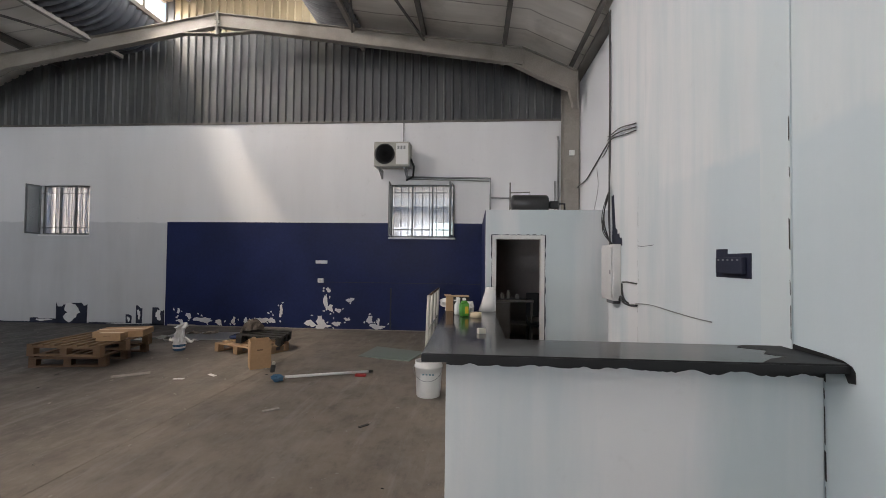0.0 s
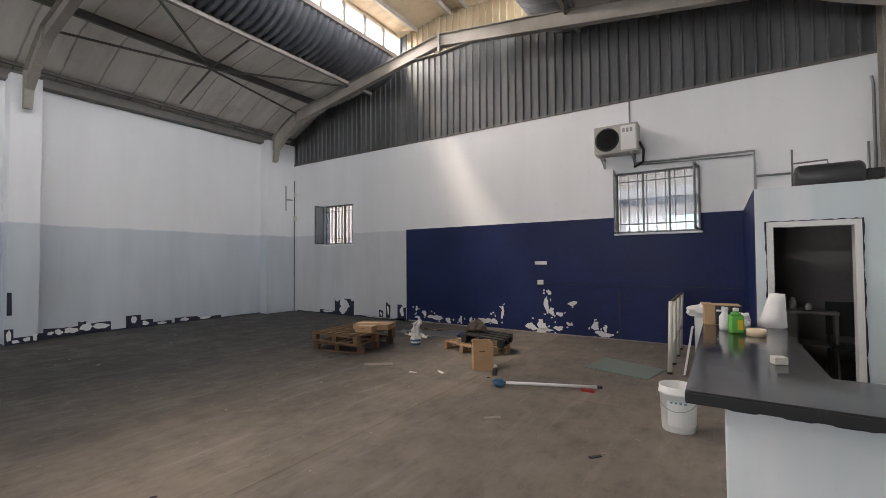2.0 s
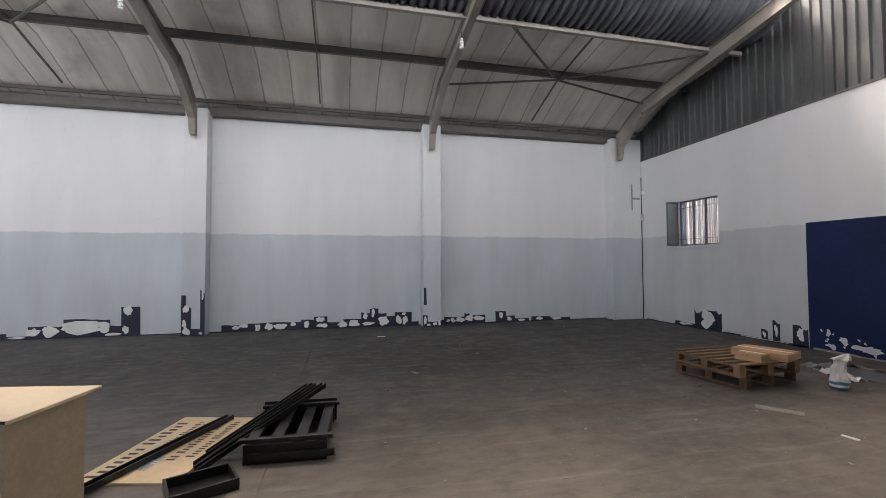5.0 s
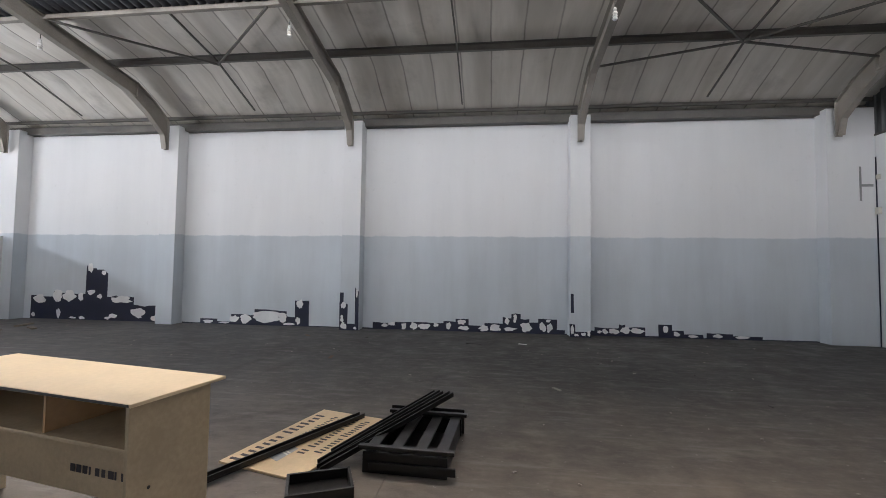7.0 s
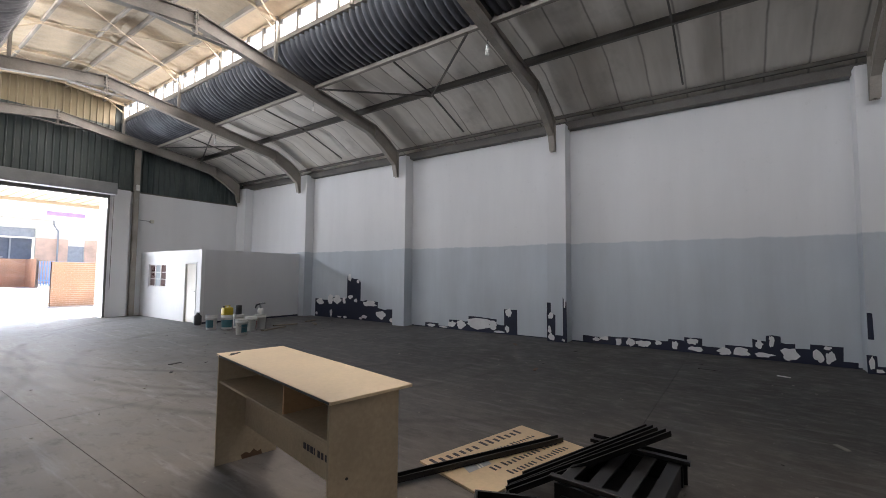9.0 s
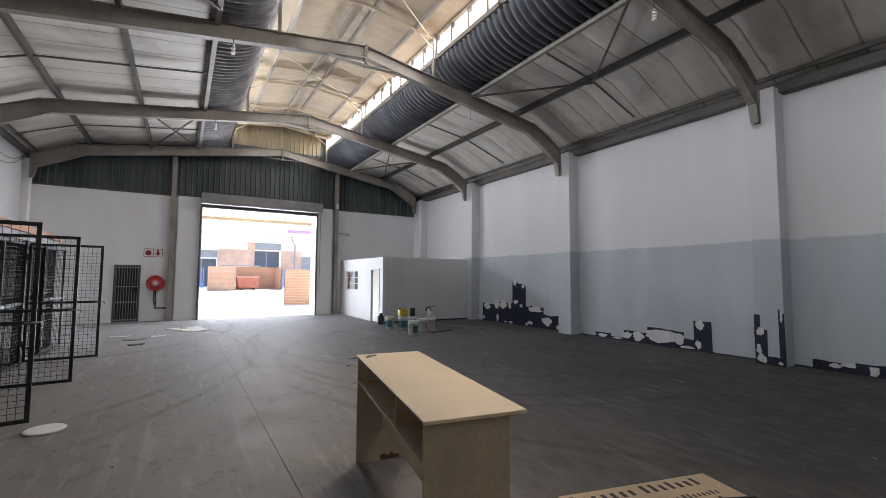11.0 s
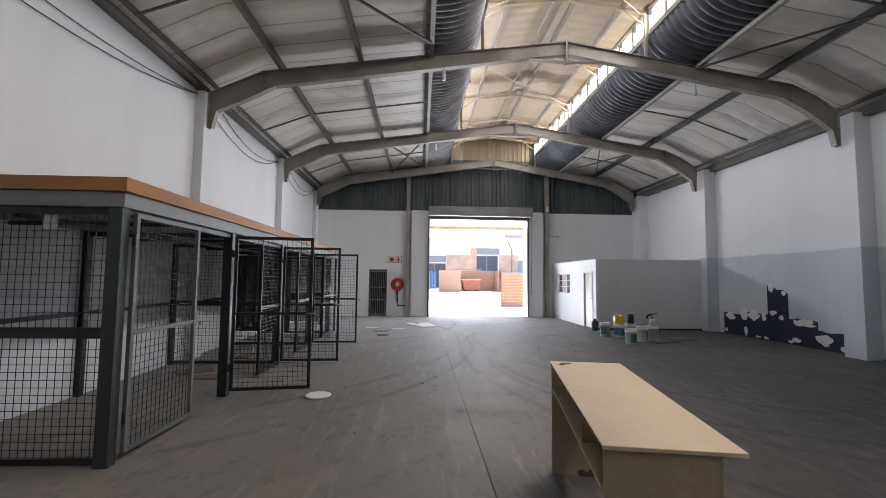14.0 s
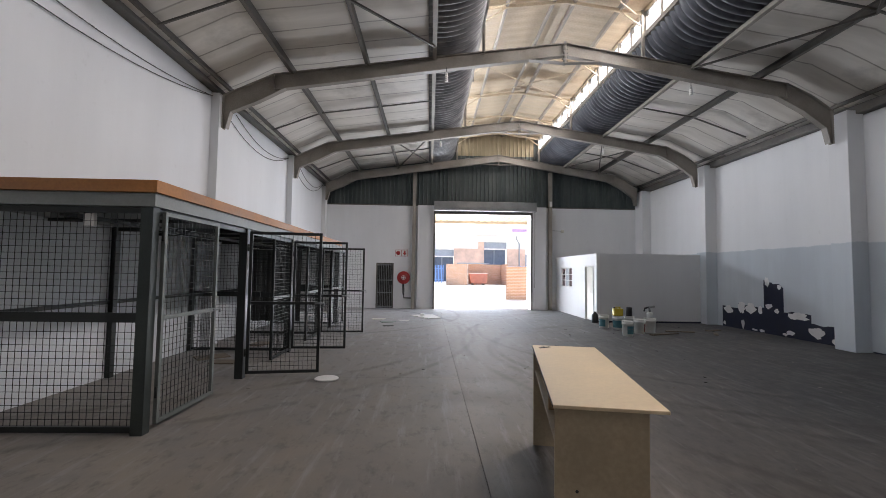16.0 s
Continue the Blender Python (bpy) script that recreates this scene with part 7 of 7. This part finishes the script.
for x, y, w, a, m in ((-7.6, -1.3, 0.18, 10, M_PINE), (-9.3, 0.95, 0.3, 85, M_DARK_WOOD), (-9.4, 1.9, 0.16, 70, M_PAPER), (-6.3, 2.1, 0.14, 30, M_CHIP), (-9.6, -2.6, 0.2, 40, M_PINE), (-3.9, 5.5, 0.40, 38, M_CHIP), (-3.2, 5.4, 0.12, 10, M_PAPER), (-2.9, 5.6, 0.14, -30, M_PAPER), (-1.6, 4.5, 0.16, 40, M_CHIP), (-0.6, 4.2, 0.1, 50, M_DARK_WOOD), (-4.4, -6.2, 0.2, 15, M_DARK_WOOD), (-4.1, -5.6, 0.14, 60, M_DARK_WOOD)):
    solid("scrap", boxes((-w / 2, -w / 6, 0, w / 2, w / 8, 0.008)), m, "thin flat scrap lying on the floor", "scrap", "floor scraps", "", Matrix.Translation((x, y, 0)) @ pose(0, 0, 0, 0, 0, a))

# ---- the yard beyond the roller door ----
structure("ground", boxes((-400, -400, -0.5, 400, -15.83, -0.03), (-400, 9.40, -0.5, 400, 400, -0.03), (-400, -15.83, -0.5, -11.09, 9.40, -0.03), (2.65, -15.83, -0.5, 400, 9.40, -0.03)), M_YARD, "pale sunlit concrete yard", "ground")
bm = bmesh.new()
for i in range(26):
    x = -8.2 + 0.32 * i
    box(bm, x, -19.5, 4.07, x + 0.22, -15.84, 4.10)
    box(bm, x + 0.22, -19.5, 4.10, x + 0.32, -15.84, 4.13)
structure("canopy", bm, M_LANTERN, "yellowed corrugated canopy over the roller door", "canopy")
structure("canopy_beam", boxes((-8.3, -19.6, 3.96, 0.3, -19.501, 4.14)), M_CREAM_DARK, "pale front beam of the canopy", "canopy")
for x in (-6.22, -2.17):
    structure("door_reveal", boxes((x, -16.15, 0, x + 0.12 if x < -4 else x + 0.1, -15.83, 3.92)), M_BRICK_PALE, "pale brick reveal of the roller opening", "wall")


def brick_wall(name, axis, a0, a1, b, z1, label):
    """A low yard wall built of single bricks with open joints over a mortar core."""
    t = tagged(new(name), label, "wall", "", "structure")
    core = (a0, b - 0.09, -0.03, a1, b + 0.09, z1 - 0.01) if axis == "x" else (b - 0.09, a0, -0.03, b + 0.09, a1, z1 - 0.01)
    part("mortar_core", boxes(core), M_BRICK_PALE, t)
    bm = bmesh.new()
    row, z = 0, 0.0
    while z < z1 - 0.02:
        a = a0 - (0.115 if row % 2 else 0)
        while a < a1:
            s, e = max(a, a0), min(a + 0.225, a1)
            if e - s > 0.03:
                d = 0.1 + rng.uniform(0, 0.006)
                box(bm, *((s, b - d, z, e, b + d, z + 0.072) if axis == "x" else (b - d, s, z, b + d, e, z + 0.072)))
            a += 0.235
        z, row = z + 0.085, row + 1
    tagged(part("bricks", bm, M_BRICK, t), kind="stuff")
    return t


brick_wall("yard_wall", "x", -9.6, -6.37, -22.5, 1.88, "orange brick yard wall with rough courses")
brick_wall("yard_wall", "x", -11.2, -6.35, -53.0, 2.5, "orange brick back wall of a bin yard")
brick_wall("yard_wall", "y", -53.0, -47.6, -6.4, 2.45, "side wall of the brick bin yard")
brick_wall("yard_wall", "x", -6.3, -3.9, -47.5, 2.4, "front wall of the brick bin yard")
brick_wall("yard_wall", "y", -53.0, -49.2, -11.3, 2.5, "far side wall of the brick bin yard")
structure("bin_yard_roof", boxes((-9.6, -54.6, 2.62, -5.6, -52.4, 2.72)), M_SHUTTER, "thin grey sheet roof over part of the bin yard", "roof")
sk = thing("skip_bin", Matrix.Translation((-8.0, -51.0, -0.03)) @ Matrix.Diagonal((0.84, 1, 1.2, 1)), "rust-red steel waste skip in the bin yard", "skip")
part("tub", prism(bmesh.new(), [(-1.1, 0.15), (1.1, 0.15), (1.35, 1.15), (-1.35, 1.15)], "y", -0.7, 0.7), M_SKIP, sk)
part("rim", boxes((-1.4, -0.75, 1.151, 1.4, 0.75, 1.22)), M_BRICK_PALE, sk)
for x in (-0.8, 0.8):
    part("foot", boxes((x - 0.1, -0.6, 0, x + 0.1, 0.6, 0.149)), M_PURLIN, sk)
hs = tagged(new("warehouse_building"), "pale brick and render warehouse across the yard", "building", "", "structure")
FY = -66.0
part("wall", wall_with_holes("x", FY - 0.4, FY, -40.0, 20.0, 7.4, [(-14.35, -10.65, 0.0, 6.4), (-5.83, -2.2, 0.0, 5.1), (-18.9, -17.3, 2.0, 4.5), (3.0, 7.0, 0.0, 5.1)]), M_RENDER, hs)
for a, b, z in ((-10.65, -9.7, 6.4), (-9.7, -5.83, 5.3), (-17.3, -14.35, 5.3), (-2.2, 3.0, 5.3), (-26.0, -18.9, 5.3)):
    part("brick_panel", boxes((a, FY, 0, b, FY + 0.06, z)), M_BRICK_FAR, hs, "orange brick facing")
for a, b, z in ((-14.35, -10.65, 6.4), (-5.83, -2.2, 5.1), (3.0, 7.0, 5.1)):
    part("shutter", boxes((a, FY - 0.6, z - 1.0, b, FY - 0.45, z)), M_SHUTTER, hs, "half-raised grey shutter")
    part("lintel_band", boxes((a, FY - 0.44, z - 1.22, b, FY - 0.3, z - 1.001)), M_RENDER, hs, "pale band under the shutter")
    part("dark_interior", boxes((a, FY - 1.6, 0, b, FY - 1.5, z - 1.0)), M_DIM_BLUE, hs, "dim blue-grey interior")
    part("inner_post", boxes((a + 1.8, FY - 1.4, 0, a + 1.95, FY - 1.3, z - 1.0)), M_SHUTTER, hs)
part("window", boxes((-18.9, FY - 0.3, 2.0, -17.3, FY - 0.25, 4.5)), M_SHUTTER, hs)
part("fascia", boxes((-40, FY + 0.01, 7.4, 20, FY + 1.2, 7.8)), M_RENDER, hs)
bm = prism(bmesh.new(), [(FY + 1.3, 7.8), (FY - 16, 11.0), (FY - 16, 7.8)], "x", -40, 20)
part("roof", bm, M_FAR_ROOF, hs)
part("fascia_band", boxes((-18.5, FY + 1.21, 7.95, -14.9, FY + 1.3, 8.45)), M_LILAC, hs, "lilac painted sign strip")
part("downpipe", pipe(bmesh.new(), [(-16.3, FY + 0.15, 0), (-16.3, FY + 0.15, 6.2), (-15.8, FY + 0.5, 6.9), (-15.6, FY + 1.1, 7.4)], 0.09, 8), M_SHUTTER, hs)
fn = thing("palisade_fence", Matrix.Identity(4), "blue steel palisade fence across the yard", "fence")
for a, b in ((-3.8, 1.5), (-16.0, -11.5)):
    for z in (0.5, 1.9):
        part("rail", boxes((a, -54.04, z, b, -54.0, z + 0.06)), M_FENCE, fn)
    n = int((b - a) / 0.2)
    for i in range(n):
        part("pale", boxes((a + 0.2 * i, -54.0, -0.03, a + 0.2 * i + 0.09, -53.98, 2.4)), M_FENCE, fn)

# beyond the windows in the navy wall
bm = bmesh.new()
for i in range(60):
    x = -14 + 0.16 * i
    box(bm, x, 10.9, -0.03, x + 0.10, 10.93, 3.6)
    box(bm, x + 0.10, 10.86, -0.03, x + 0.16, 10.9, 3.6)
structure("boundary_fence", bm, M_FAR_ROOF, "pale corrugated boundary sheeting outside the window", "fence")
structure("neighbour_wall", wall_with_holes("x", 12.6, 12.8, -4.4, 8.0, 5.2, [(-0.9, 2.6, 0.0, 2.55)]), M_NEIGHBOUR, "pale rendered wall outside the window", "wall")
structure("neighbour_beam", boxes((-4.4, 12.50, 3.0, 8.0, 12.595, 3.25)), M_SHUTTER, "grey beam on the neighbouring wall", "wall")
